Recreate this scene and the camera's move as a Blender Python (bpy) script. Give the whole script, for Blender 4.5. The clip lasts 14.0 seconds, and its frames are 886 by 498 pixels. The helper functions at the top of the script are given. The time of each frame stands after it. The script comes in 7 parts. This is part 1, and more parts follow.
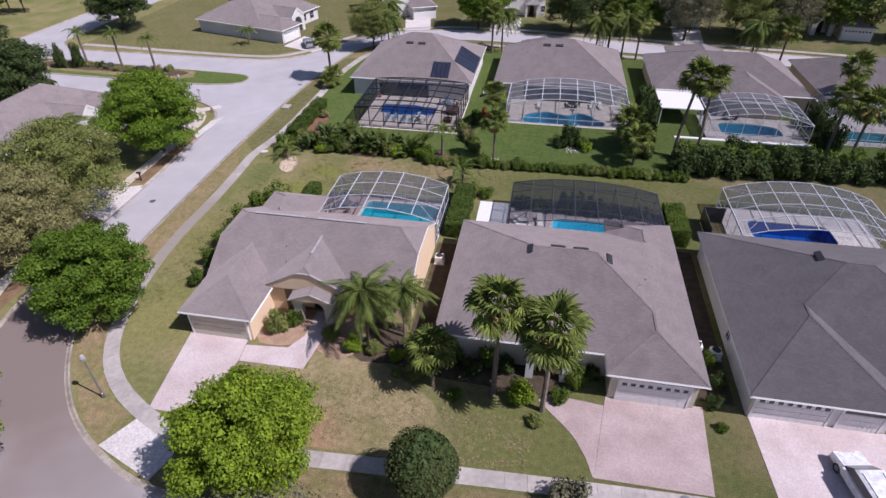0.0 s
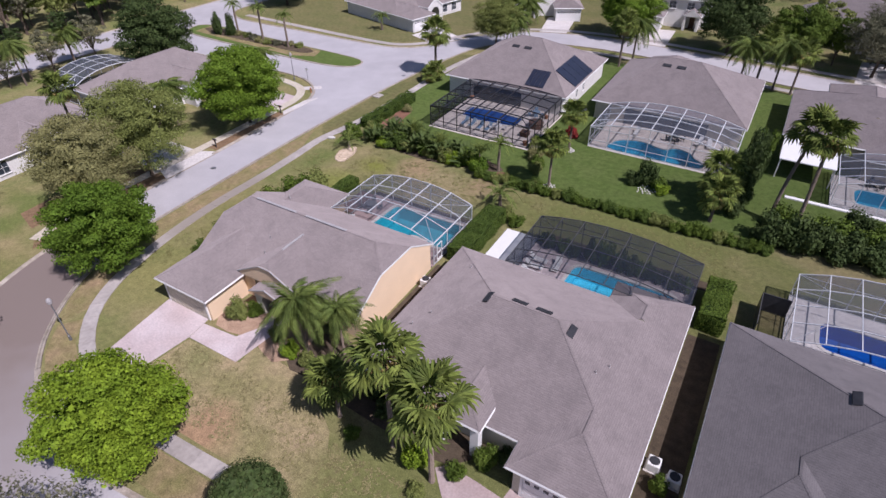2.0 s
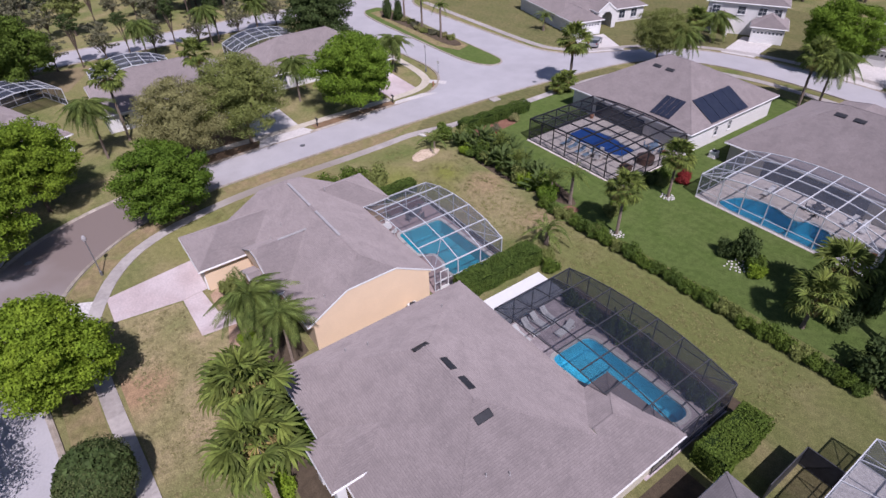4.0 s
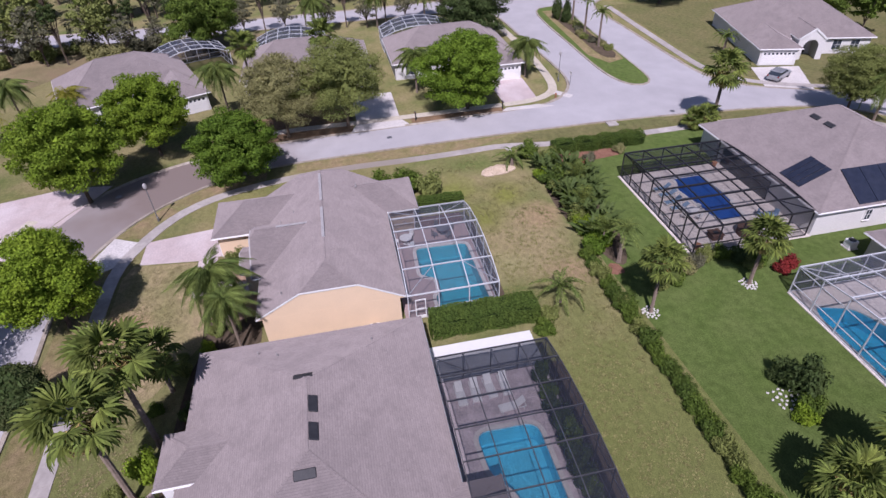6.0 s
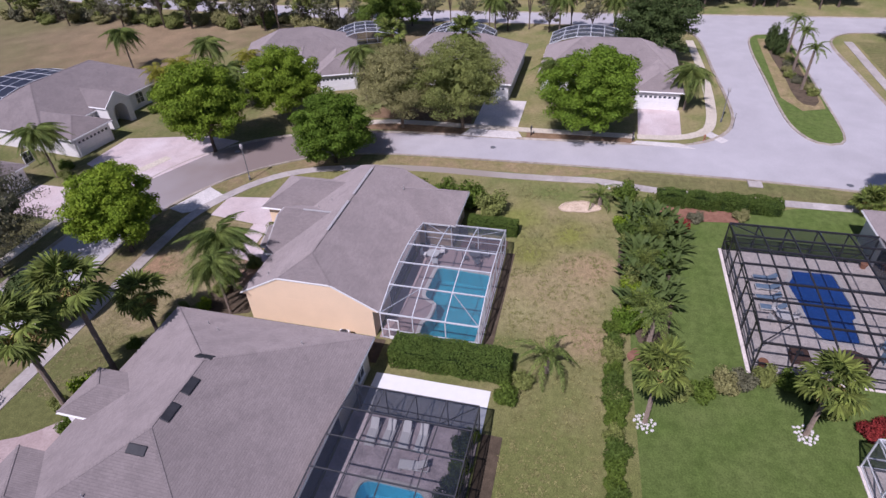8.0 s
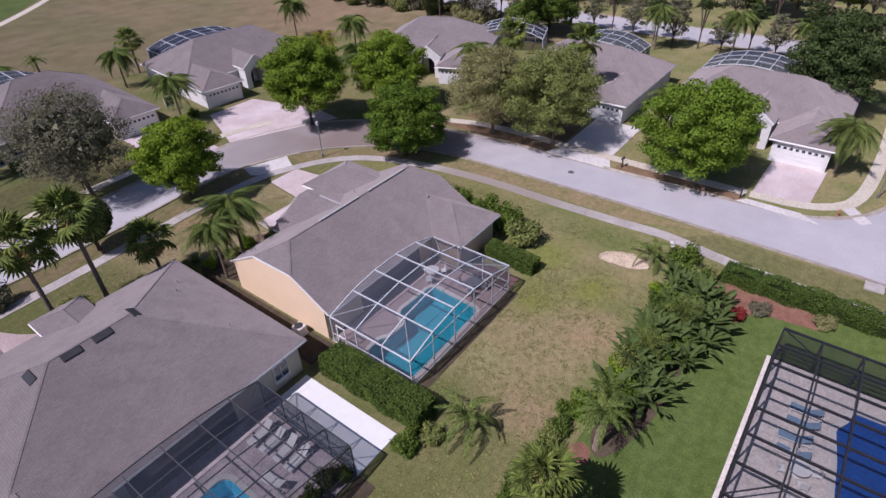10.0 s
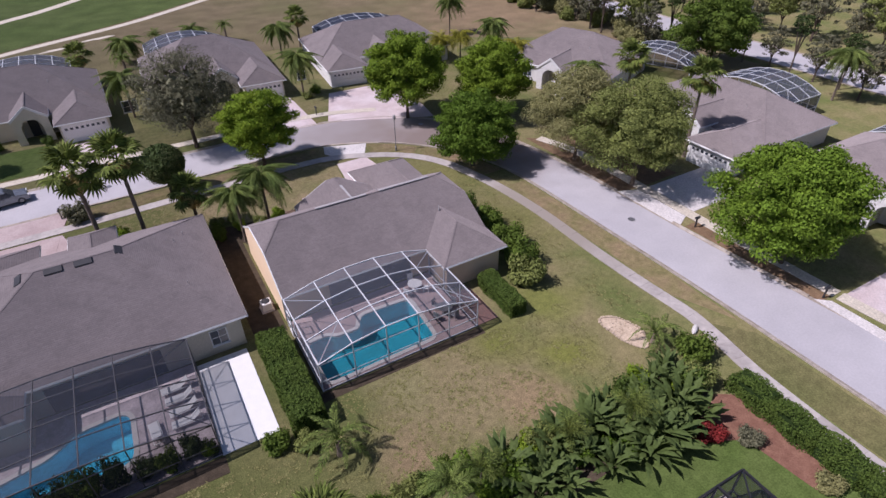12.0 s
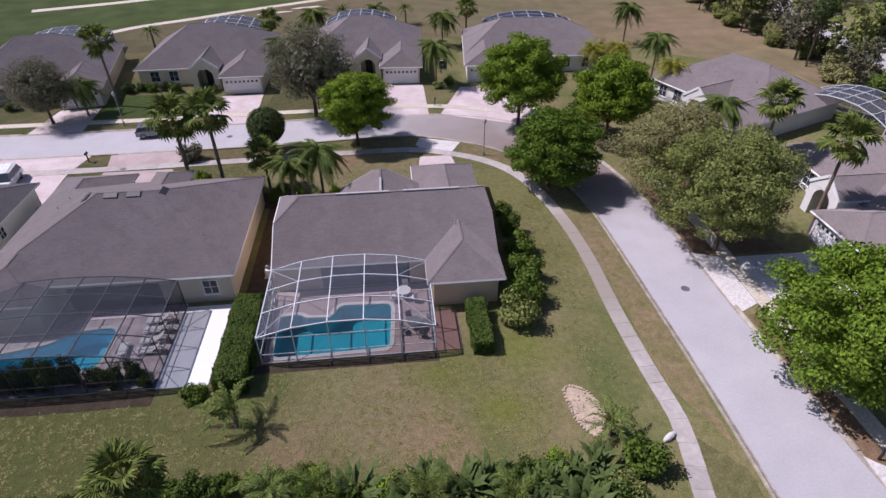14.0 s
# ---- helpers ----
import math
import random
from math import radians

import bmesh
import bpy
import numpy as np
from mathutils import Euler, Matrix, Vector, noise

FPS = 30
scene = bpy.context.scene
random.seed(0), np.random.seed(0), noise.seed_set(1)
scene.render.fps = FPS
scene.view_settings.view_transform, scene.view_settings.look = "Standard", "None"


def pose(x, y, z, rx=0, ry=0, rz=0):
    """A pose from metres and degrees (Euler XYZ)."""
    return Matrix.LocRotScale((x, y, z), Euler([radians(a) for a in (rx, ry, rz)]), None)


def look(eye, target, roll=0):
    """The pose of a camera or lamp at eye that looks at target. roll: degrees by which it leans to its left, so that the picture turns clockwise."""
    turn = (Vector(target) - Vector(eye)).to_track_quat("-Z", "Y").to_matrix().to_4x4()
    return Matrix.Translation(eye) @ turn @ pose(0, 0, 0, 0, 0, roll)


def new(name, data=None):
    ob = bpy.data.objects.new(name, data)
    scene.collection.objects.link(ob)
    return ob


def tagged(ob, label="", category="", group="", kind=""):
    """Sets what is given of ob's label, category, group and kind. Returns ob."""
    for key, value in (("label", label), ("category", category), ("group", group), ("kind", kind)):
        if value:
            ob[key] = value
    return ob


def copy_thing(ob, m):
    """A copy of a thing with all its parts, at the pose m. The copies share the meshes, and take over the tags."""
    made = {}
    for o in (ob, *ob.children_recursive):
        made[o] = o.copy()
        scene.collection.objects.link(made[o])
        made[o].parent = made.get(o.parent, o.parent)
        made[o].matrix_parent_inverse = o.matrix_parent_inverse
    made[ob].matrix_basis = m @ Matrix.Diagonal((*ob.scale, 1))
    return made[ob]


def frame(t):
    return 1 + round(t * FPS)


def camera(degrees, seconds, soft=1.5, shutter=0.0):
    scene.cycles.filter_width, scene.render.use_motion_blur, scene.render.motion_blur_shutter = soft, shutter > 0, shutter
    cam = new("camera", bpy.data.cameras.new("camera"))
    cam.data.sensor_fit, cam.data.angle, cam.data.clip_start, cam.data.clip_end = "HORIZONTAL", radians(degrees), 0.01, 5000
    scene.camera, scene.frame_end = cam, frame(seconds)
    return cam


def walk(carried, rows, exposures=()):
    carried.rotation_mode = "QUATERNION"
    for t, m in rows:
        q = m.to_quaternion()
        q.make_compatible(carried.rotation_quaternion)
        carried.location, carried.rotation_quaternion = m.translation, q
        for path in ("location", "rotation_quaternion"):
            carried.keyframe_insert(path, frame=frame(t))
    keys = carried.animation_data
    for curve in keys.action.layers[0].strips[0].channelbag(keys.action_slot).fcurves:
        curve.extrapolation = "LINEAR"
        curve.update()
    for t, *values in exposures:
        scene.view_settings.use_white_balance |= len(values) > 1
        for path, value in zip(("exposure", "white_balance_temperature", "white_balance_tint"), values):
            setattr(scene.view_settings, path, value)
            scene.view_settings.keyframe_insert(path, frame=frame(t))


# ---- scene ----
cam = camera(76.4, 14.0)

PATH = [
    (0, (0.815, 6.872, 34.363), (0.526, 8.454, 33.174), -0.3),
    (0.5, (4.44, 8.953, 34.475), (3.988, 10.49, 33.278), -0.4),
    (1, (7.973, 11.491, 34.506), (7.382, 12.975, 33.303), -0.5),
    (1.5, (11.421, 14.251, 34.477), (10.709, 15.679, 33.272), -0.7),
    (2, (14.409, 17.253, 34.323), (13.585, 18.618, 33.115), -0.6),
    (2.5, (17.092, 20.681, 34.168), (16.135, 21.953, 32.957), -0.7),
    (3, (19.538, 24.385, 34.0), (18.457, 25.552, 32.788), -0.8),
    (3.2, (20.405, 25.951, 33.94), (19.272, 27.068, 32.729), -0.9),
    (5.3, (25.272, 44.052, 33.204), (23.777, 44.578, 31.984), -2.6),
    (5.5, (25.458, 45.899, 33.189), (23.941, 46.359, 31.97), -2.5),
    (6, (25.255, 50.358, 33.025), (23.691, 50.637, 31.809), -2.6),
    (6.5, (24.823, 54.583, 32.787), (23.234, 54.695, 31.577), -2.8),
    (7, (23.728, 58.82, 32.441), (22.133, 58.727, 31.238), -2.7),
    (7.5, (22.497, 62.787, 32.051), (20.917, 62.515, 30.855), -2.9),
    (8, (20.693, 66.788, 31.746), (19.145, 66.349, 30.558), -2.9),
    (8.2, (19.912, 68.186, 31.68), (18.385, 67.683, 30.49), -2.7),
    (10.3, (8.688, 80.584, 30.75), (7.478, 79.51, 29.575), -2.1),
    (10.5, (7.52, 81.716, 30.731), (6.353, 80.591, 29.56), -2.0),
    (11, (4.237, 84.153, 30.694), (3.182, 82.918, 29.527), -1.6),
    (11.5, (0.85, 85.992, 30.525), (-0.09, 84.665, 29.36), -1.5),
    (12, (-2.887, 87.576, 30.464), (-3.692, 86.163, 29.3), -1.0),
    (12.5, (-6.699, 88.638, 30.62), (-7.352, 87.155, 29.447), -0.8),
    (13, (-10.752, 89.585, 30.733), (-11.243, 88.044, 29.556), -0.5),
    (13.5, (-14.782, 90.167, 30.79), (-15.104, 88.582, 29.613), -0.8),
    (14, (-18.77, 90.171, 30.694), (-18.924, 88.561, 29.518), -0.4),
]
walk(cam, [(t, look(eye, target, roll)) for t, eye, target, roll in PATH], [(0.0, 0.06, 5920, 24), (3.0, 0.0, 5890, 25), (5.5, -0.01, 5810, 28), (8.4, -0.01, 5790, 29), (10.4, -0.08, 5860, 27), (12.0, 0.03, 5920, 26), (14.0, 0.10, 5920, 26)])

# ---- world, sun ----
SUN = Vector((3.45, -0.95, 4.7)).normalized()
world = bpy.data.worlds.new("world")
scene.world = world
world.use_nodes = True
wn = world.node_tree
sky = wn.nodes.new("ShaderNodeTexSky")
sky.sky_type, sky.sun_disc = "NISHITA", False
sky.sun_elevation = math.asin(SUN.z)
sky.sun_rotation = math.atan2(SUN.x, SUN.y)
wn.links.new(sky.outputs[0], wn.nodes["Background"].inputs[0])
wn.nodes["Background"].inputs[1].default_value = 0.068
sun_data = bpy.data.lights.new("sun", "SUN")
sun_data.energy, sun_data.angle, sun_data.color = 4.6, radians(0.53), (1.0, 0.95, 0.88)
sun_ob = new("sun", sun_data)
sun_ob.matrix_world = look(SUN * 200, (0, 0, 0))


# ---- materials ----
def mat(name, a, b, scale=1.0, rough=0.8, bump=0.2, fine=12.0, metal=0.0, spread=0.5, c=None, cscale=0.12, spec=0.3, rand=0.0, island=0.0, mid=0.0, grain=(0.72, 1.22), blotch=0.2, zones=()):
    """Two colours mixed by coarse noise, darkened by fine grain; an optional third colour in large patches; zones: ragged areas (centre, inner, outer, colour)."""
    m = bpy.data.materials.new(name)
    m.use_nodes = True
    nt = m.node_tree
    n, l = nt.nodes, nt.links
    p = n["Principled BSDF"]
    geo = n.new("ShaderNodeNewGeometry")
    def noise_tex(s, d=4.0):
        t = n.new("ShaderNodeTexNoise")
        t.inputs["Scale"].default_value, t.inputs["Detail"].default_value = s, d
        l.new(geo.outputs["Position"], t.inputs["Vector"])
        return t
    def ramp(src, lo, hi):
        r = n.new("ShaderNodeMapRange")
        r.inputs[1].default_value, r.inputs[2].default_value = lo, hi
        l.new(src, r.inputs[0])
        return r.outputs[0]
    def mix(fac, x, y, mode="MIX"):
        k = n.new("ShaderNodeMix")
        k.data_type, k.blend_type = "RGBA", mode
        for s, v in ((k.inputs[0], fac), (k.inputs[6], x), (k.inputs[7], y)):
            if isinstance(v, (tuple, list)):
                s.default_value = (*v, 1)
            elif isinstance(v, (float, int)):
                s.default_value = v
            else:
                l.new(v, s)
        return k.outputs[2]
    t1, t2 = noise_tex(scale), noise_tex(scale * fine, 5)
    col = mix(ramp(t1.outputs[0], 0.5 - spread * 0.4, 0.5 + spread * 0.4), a, b)
    if c:
        t3 = noise_tex(cscale, 3)
        col = mix(ramp(t3.outputs[0], 0.42, 0.68), col, c)
    for centre, inner, outer, tone in zones:
        d, far = n.new("ShaderNodeVectorMath"), n.new("ShaderNodeMath")
        d.operation, far.operation = "DISTANCE", "MULTIPLY_ADD"
        l.new(geo.outputs["Position"], d.inputs[0])
        d.inputs[1].default_value = (*centre, 0)
        l.new(noise_tex(0.35, 6).outputs[0], far.inputs[0])
        far.inputs[1].default_value = (inner + outer) * 0.9
        l.new(d.outputs["Value"], far.inputs[2])
        half = (inner + outer) * 0.45
        col = mix(ramp(far.outputs[0], outer + half, inner + half), col, tone)
    g = n.new("ShaderNodeMapRange")
    g.inputs[1].default_value, g.inputs[2].default_value, g.inputs[3].default_value, g.inputs[4].default_value = 0.25, 0.75, grain[0], grain[1]
    l.new(t2.outputs[0], g.inputs[0])
    col = mix(1.0, col, g.outputs[0], "MULTIPLY")
    if mid:
        t4 = noise_tex(mid, 6)
        g2 = n.new("ShaderNodeMapRange")
        g2.inputs[1].default_value, g2.inputs[2].default_value, g2.inputs[3].default_value, g2.inputs[4].default_value = 0.3, 0.7, 1 - blotch, 1 + blotch
        l.new(t4.outputs[0], g2.inputs[0])
        col = mix(1.0, col, g2.outputs[0], "MULTIPLY")
    if rand or island:
        r = n.new("ShaderNodeMapRange")
        k = rand or island
        r.inputs[3].default_value, r.inputs[4].default_value = 1 - k, 1 + k
        if rand:
            l.new(n.new("ShaderNodeObjectInfo").outputs["Random"], r.inputs[0])
        else:
            l.new(geo.outputs["Random Per Island"], r.inputs[0])
        col = mix(1.0, col, r.outputs[0], "MULTIPLY")
    l.new(col, p.inputs["Base Color"])
    p.inputs["Roughness"].default_value, p.inputs["Metallic"].default_value = rough, metal
    p.inputs["Specular IOR Level"].default_value = spec
    if rough > 0.94:
        p.inputs["Diffuse Roughness"].default_value = 1.0
    if bump:
        bn = n.new("ShaderNodeBump")
        bn.inputs["Strength"].default_value, bn.inputs["Distance"].default_value = bump, 0.05
        l.new(t2.outputs[0], bn.inputs["Height"])
        l.new(bn.outputs[0], p.inputs["Normal"])
    return m


def shingle_mat(name, a, b, course=0.062):
    """Asphalt shingles: courses at even heights, tabs of uneven tone, weathering streaks."""
    m = mat(name, a, b, 0.22, 0.9, 0.2, 70, spread=0.7, spec=0.2, grain=(0.84, 1.12), c=tuple(0.96 * k for k in b), cscale=0.7)
    nt = m.node_tree
    n, l = nt.nodes, nt.links
    p = n["Principled BSDF"]
    p.inputs["Diffuse Roughness"].default_value = 1.0
    geo = n.new("ShaderNodeNewGeometry")
    old = p.inputs["Base Color"].links[0].from_socket
    sep = n.new("ShaderNodeSeparateXYZ")
    l.new(geo.outputs["Position"], sep.inputs[0])
    def math_node(op, x, y):
        k = n.new("ShaderNodeMath")
        k.operation = op
        for s, v in ((k.inputs[0], x), (k.inputs[1], y)):
            if isinstance(v, (float, int)):
                s.default_value = v
            else:
                l.new(v, s)
        return k.outputs[0]
    row = math_node("DIVIDE", sep.outputs[2], course)
    frac = math_node("FRACT", row, 0)
    line = n.new("ShaderNodeMapRange")
    line.inputs[1].default_value, line.inputs[2].default_value, line.inputs[3].default_value, line.inputs[4].default_value = 0.0, 0.3, 0.82, 1.04
    l.new(frac, line.inputs[0])
    comb = n.new("ShaderNodeCombineXYZ")
    l.new(math_node("MULTIPLY", sep.outputs[0], 3.3), comb.inputs[0])
    l.new(math_node("MULTIPLY", sep.outputs[1], 3.3), comb.inputs[1])
    l.new(math_node("FLOOR", row, 0), comb.inputs[2])
    vor = n.new("ShaderNodeTexVoronoi")
    vor.inputs["Scale"].default_value = 1.0
    l.new(comb.outputs[0], vor.inputs["Vector"])
    tab = n.new("ShaderNodeMapRange")
    tab.inputs[3].default_value, tab.inputs[4].default_value = 0.93, 1.06
    sepc = n.new("ShaderNodeSeparateColor")
    l.new(vor.outputs["Color"], sepc.inputs[0])
    l.new(sepc.outputs[0], tab.inputs[0])
    both = math_node("MULTIPLY", line.outputs[0], tab.outputs[0])
    k = n.new("ShaderNodeMix")
    k.data_type, k.blend_type = "RGBA", "MULTIPLY"
    k.inputs[0].default_value = 1.0
    l.new(old, k.inputs[6])
    l.new(both, k.inputs[7])
    l.new(k.outputs[2], p.inputs["Base Color"])
    return m


def leaf_mat(name, a, b, glow=0.13, rand=0.28, gloss=0.14):
    """Leaves: two greens, varied leaf by leaf, with light passing through."""
    m = mat(name, a, b, 0.8, 0.7 if gloss < 0.3 else 0.42, 0.0, 6, spread=0.7, spec=gloss, island=rand)
    nt = m.node_tree
    n, l = nt.nodes, nt.links
    p = n["Principled BSDF"]
    tr = n.new("ShaderNodeBsdfTranslucent")
    l.new(p.inputs["Base Color"].links[0].from_socket, tr.inputs[0])
    k = n.new("ShaderNodeMixShader")
    k.inputs[0].default_value = glow
    l.new(p.outputs[0], k.inputs[1])
    l.new(tr.outputs[0], k.inputs[2])
    l.new(k.outputs[0], n["Material Output"].inputs[0])
    return m


def screen_mat(name, colour, cover):
    """Insect mesh: a fine weave that lets a part of the light through."""
    m = bpy.data.materials.new(name)
    m.use_nodes = True
    n, l = m.node_tree.nodes, m.node_tree.links
    p = n["Principled BSDF"]
    p.inputs["Base Color"].default_value = (*colour, 1)
    p.inputs["Roughness"].default_value = 0.6
    tr = n.new("ShaderNodeBsdfTransparent")
    geo, tx, r = n.new("ShaderNodeNewGeometry"), n.new("ShaderNodeTexNoise"), n.new("ShaderNodeMapRange")
    tx.inputs["Scale"].default_value = 0.8
    l.new(geo.outputs["Position"], tx.inputs["Vector"])
    r.inputs[3].default_value, r.inputs[4].default_value = cover - 0.06, cover + 0.06
    l.new(tx.outputs[0], r.inputs[0])
    k = n.new("ShaderNodeMixShader")
    l.new(r.outputs[0], k.inputs[0])
    l.new(tr.outputs[0], k.inputs[1])
    l.new(p.outputs[0], k.inputs[2])
    l.new(k.outputs[0], n["Material Output"].inputs[0])
    return m


def water_mat(name, tint):
    m = bpy.data.materials.new(name)
    m.use_nodes = True
    n, l = m.node_tree.nodes, m.node_tree.links
    tr, gl, fr, k = n.new("ShaderNodeBsdfTransparent"), n.new("ShaderNodeBsdfGlossy"), n.new("ShaderNodeFresnel"), n.new("ShaderNodeMixShader")
    tr.inputs[0].default_value = (*tint, 1)
    gl.inputs["Roughness"].default_value = 0.04
    fr.inputs[0].default_value = 1.33
    geo, tx, bn = n.new("ShaderNodeNewGeometry"), n.new("ShaderNodeTexNoise"), n.new("ShaderNodeBump")
    tx.inputs["Scale"].default_value = 2.2
    bn.inputs["Strength"].default_value, bn.inputs["Distance"].default_value = 0.25, 0.05
    l.new(geo.outputs["Position"], tx.inputs["Vector"])
    l.new(tx.outputs[0], bn.inputs["Height"])
    l.new(bn.outputs[0], gl.inputs["Normal"])
    l.new(bn.outputs[0], fr.inputs["Normal"])
    l.new(fr.outputs[0], k.inputs[0])
    l.new(tr.outputs[0], k.inputs[1])
    l.new(gl.outputs[0], k.inputs[2])
    l.new(k.outputs[0], n["Material Output"].inputs[0])
    return m


GRASS = mat("grass_mixed", (0.160, 0.156, 0.060), (0.250, 0.206, 0.110), 0.30, 0.95, 0.8, 36, spread=0.7, c=(0.122, 0.142, 0.046), cscale=0.16, spec=0.1, mid=2.2, grain=(0.60, 1.36), blotch=0.17,
    zones=(((6.0, 67.5), 6, 17, (0.138, 0.150, 0.050)), ((-17.0, 65.6), 2.5, 7.5, (0.240, 0.200, 0.106)), ((-20.5, 68.6), 0.6, 3.4, (0.262, 0.196, 0.112)), ((-11.5, 69.0), 0.5, 3.0, (0.258, 0.194, 0.112)), ((-25.0, 66.5), 0.6, 3.2, (0.170, 0.176, 0.046)), ((-13.4, 63.6), 0.5, 2.8, (0.235, 0.215, 0.105)), ((-21.5, 63.2), 0.6, 3.2, (0.165, 0.170, 0.048)), ((-27.4, 61.2), 0.8, 4.0, (0.170, 0.178, 0.052)), ((3.4, 30.6), 3.5, 10, (0.148, 0.156, 0.056)), ((-30.4, 38.5), 1, 6, (0.190, 0.180, 0.070)), ((-31.5, 50.0), 1.5, 6, (0.165, 0.160, 0.060))))
GRASS_DRY = mat("grass_dry", (0.33, 0.255, 0.158), (0.235, 0.205, 0.10), 0.45, 0.95, 0.8, 26, spread=0.7, c=(0.205, 0.190, 0.085), cscale=0.22, spec=0.1, mid=2.2, grain=(0.60, 1.36), blotch=0.2, zones=(((3.4, 30.6), 3.5, 10, (0.148, 0.156, 0.056)), ((-13.0, 28.8), 0.8, 3.6, (0.30, 0.20, 0.120)), ((-18.6, 33.6), 0.6, 2.6, (0.20, 0.19, 0.085))))
GRASS_OLIVE = mat("grass_olive", (0.110, 0.118, 0.044), (0.160, 0.140, 0.066), 0.2, 0.95, 0.8, 40, spread=0.7, spec=0.1, mid=1.6, grain=(0.66, 1.3), blotch=0.2)
GRASS_LUSH = mat("grass_lush", (0.074, 0.112, 0.026), (0.102, 0.134, 0.040), 0.4, 0.95, 0.6, 22, spread=0.7, spec=0.1, mid=1.6, grain=(0.68, 1.28), blotch=0.16)
GRASS_VERGE = mat("grass_verge", (0.26, 0.19, 0.115), (0.165, 0.155, 0.062), 0.5, 0.95, 0.6, 20, spread=0.6, spec=0.1, mid=1.8, grain=(0.6, 1.35))
FIELD = mat("field", (0.225, 0.175, 0.106), (0.185, 0.152, 0.082), 0.06, 0.95, 0.5, 60, spread=0.7, c=(0.165, 0.155, 0.072), cscale=0.03, spec=0.1, mid=0.25, grain=(0.74, 1.2), blotch=0.16, zones=(((-78, -22), 8, 26, (0.235, 0.172, 0.104)), ((-82, 8), 4, 12, (0.200, 0.150, 0.090)), ((10, -32), 6, 22, (0.190, 0.165, 0.085))))
DIRT = mat("bare_dirt", (0.215, 0.140, 0.085), (0.150, 0.100, 0.060), 0.8, 0.95, 0.6, 14, spread=0.6, spec=0.1, mid=2.0)
FAIRWAY = mat("fairway", (0.092, 0.132, 0.036), (0.112, 0.145, 0.046), 0.05, 0.95, 0.4, 60, spec=0.1, mid=0.2)
ASPHALT = mat("asphalt", (0.40, 0.38, 0.395), (0.47, 0.45, 0.465), 0.10, 0.9, 0.15, 60, spread=0.8, spec=0.25, grain=(0.93, 1.06), mid=0.35, blotch=0.06)
def stain(m, centre, inner, outer, colour):
    """Dirt over a surface, fading outwards from a place with a ragged edge."""
    n, l = m.node_tree.nodes, m.node_tree.links
    p = n["Principled BSDF"]
    geo, d, tx, add, r, k = n.new("ShaderNodeNewGeometry"), n.new("ShaderNodeVectorMath"), n.new("ShaderNodeTexNoise"), n.new("ShaderNodeMath"), n.new("ShaderNodeMapRange"), n.new("ShaderNodeMix")
    d.operation, add.operation = "DISTANCE", "MULTIPLY_ADD"
    d.inputs[1].default_value = centre
    l.new(geo.outputs["Position"], d.inputs[0])
    tx.inputs["Scale"].default_value = 0.25
    l.new(geo.outputs["Position"], tx.inputs["Vector"])
    l.new(tx.outputs[0], add.inputs[0])
    add.inputs[1].default_value = 8.0
    l.new(d.outputs["Value"], add.inputs[2])
    r.inputs[1].default_value, r.inputs[2].default_value, r.inputs[3].default_value, r.inputs[4].default_value = inner + 4, outer + 4, 1, 0
    l.new(add.outputs[0], r.inputs[0])
    k.data_type = "RGBA"
    l.new(r.outputs[0], k.inputs[0])
    l.new(p.inputs["Base Color"].links[0].from_socket, k.inputs[6])
    k.inputs[7].default_value = (*colour, 1)
    l.new(k.outputs[2], p.inputs["Base Color"])


stain(ASPHALT, (-27.0, 21.0, 0), 4.0, 13.0, (0.30, 0.265, 0.26))
stain(ASPHALT, (-38.0, 31.0, 0), 7.0, 16.0, (0.225, 0.18, 0.162))
CONCRETE = mat("concrete", (0.47, 0.43, 0.41), (0.35, 0.31, 0.285), 0.10, 0.9, 0.2, 30, spread=0.5, rand=0.08, mid=0.7, grain=(0.86, 1.12), blotch=0.12)
stain(CONCRETE, (-35.6, 51.5, 0), 5.0, 13.0, (0.30, 0.262, 0.225))
WALK_CREAM = mat("concrete_cream", (0.60, 0.54, 0.45), (0.52, 0.46, 0.37), 0.3, 0.9, 0.2, 20, spread=0.6)
DECK_CREAM = mat("deck_cream", (0.72, 0.65, 0.60), (0.62, 0.55, 0.51), 0.5, 0.9, 0.2, 12, spread=0.6)
CONCRETE_PALE = mat("concrete_pale", (0.66, 0.62, 0.60), (0.56, 0.52, 0.50), 0.3, 0.9, 0.2, 20, spread=0.6)
KERB = mat("kerb_concrete", (0.42, 0.37, 0.32), (0.30, 0.25, 0.20), 0.6, 0.9, 0.2, 16, mid=1.5)
PAVER = mat("pavers_pink", (0.56, 0.46, 0.45), (0.47, 0.385, 0.38), 0.8, 0.9, 0.4, 8, spread=0.6, c=(0.61, 0.53, 0.53), cscale=0.3, grain=(0.85, 1.15))
PAVER_ROSE = mat("pavers_rose", (0.42, 0.325, 0.310), (0.35, 0.270, 0.260), 0.8, 0.9, 0.4, 8, spread=0.6, c=(0.46, 0.375, 0.360), cscale=0.3, grain=(0.85, 1.15))
PAVER_RED = mat("pavers_red", (0.36, 0.20, 0.16), (0.30, 0.19, 0.16), 2.5, 0.9, 0.4, 5, spread=0.5)
DECK = mat("pool_deck", (0.42, 0.31, 0.30), (0.36, 0.28, 0.27), 2.0, 0.85, 0.3, 5)
DECK_LILAC = mat("pool_deck_lilac", (0.56, 0.48, 0.49), (0.48, 0.41, 0.42), 1.2, 0.85, 0.3, 7, mid=0.8)
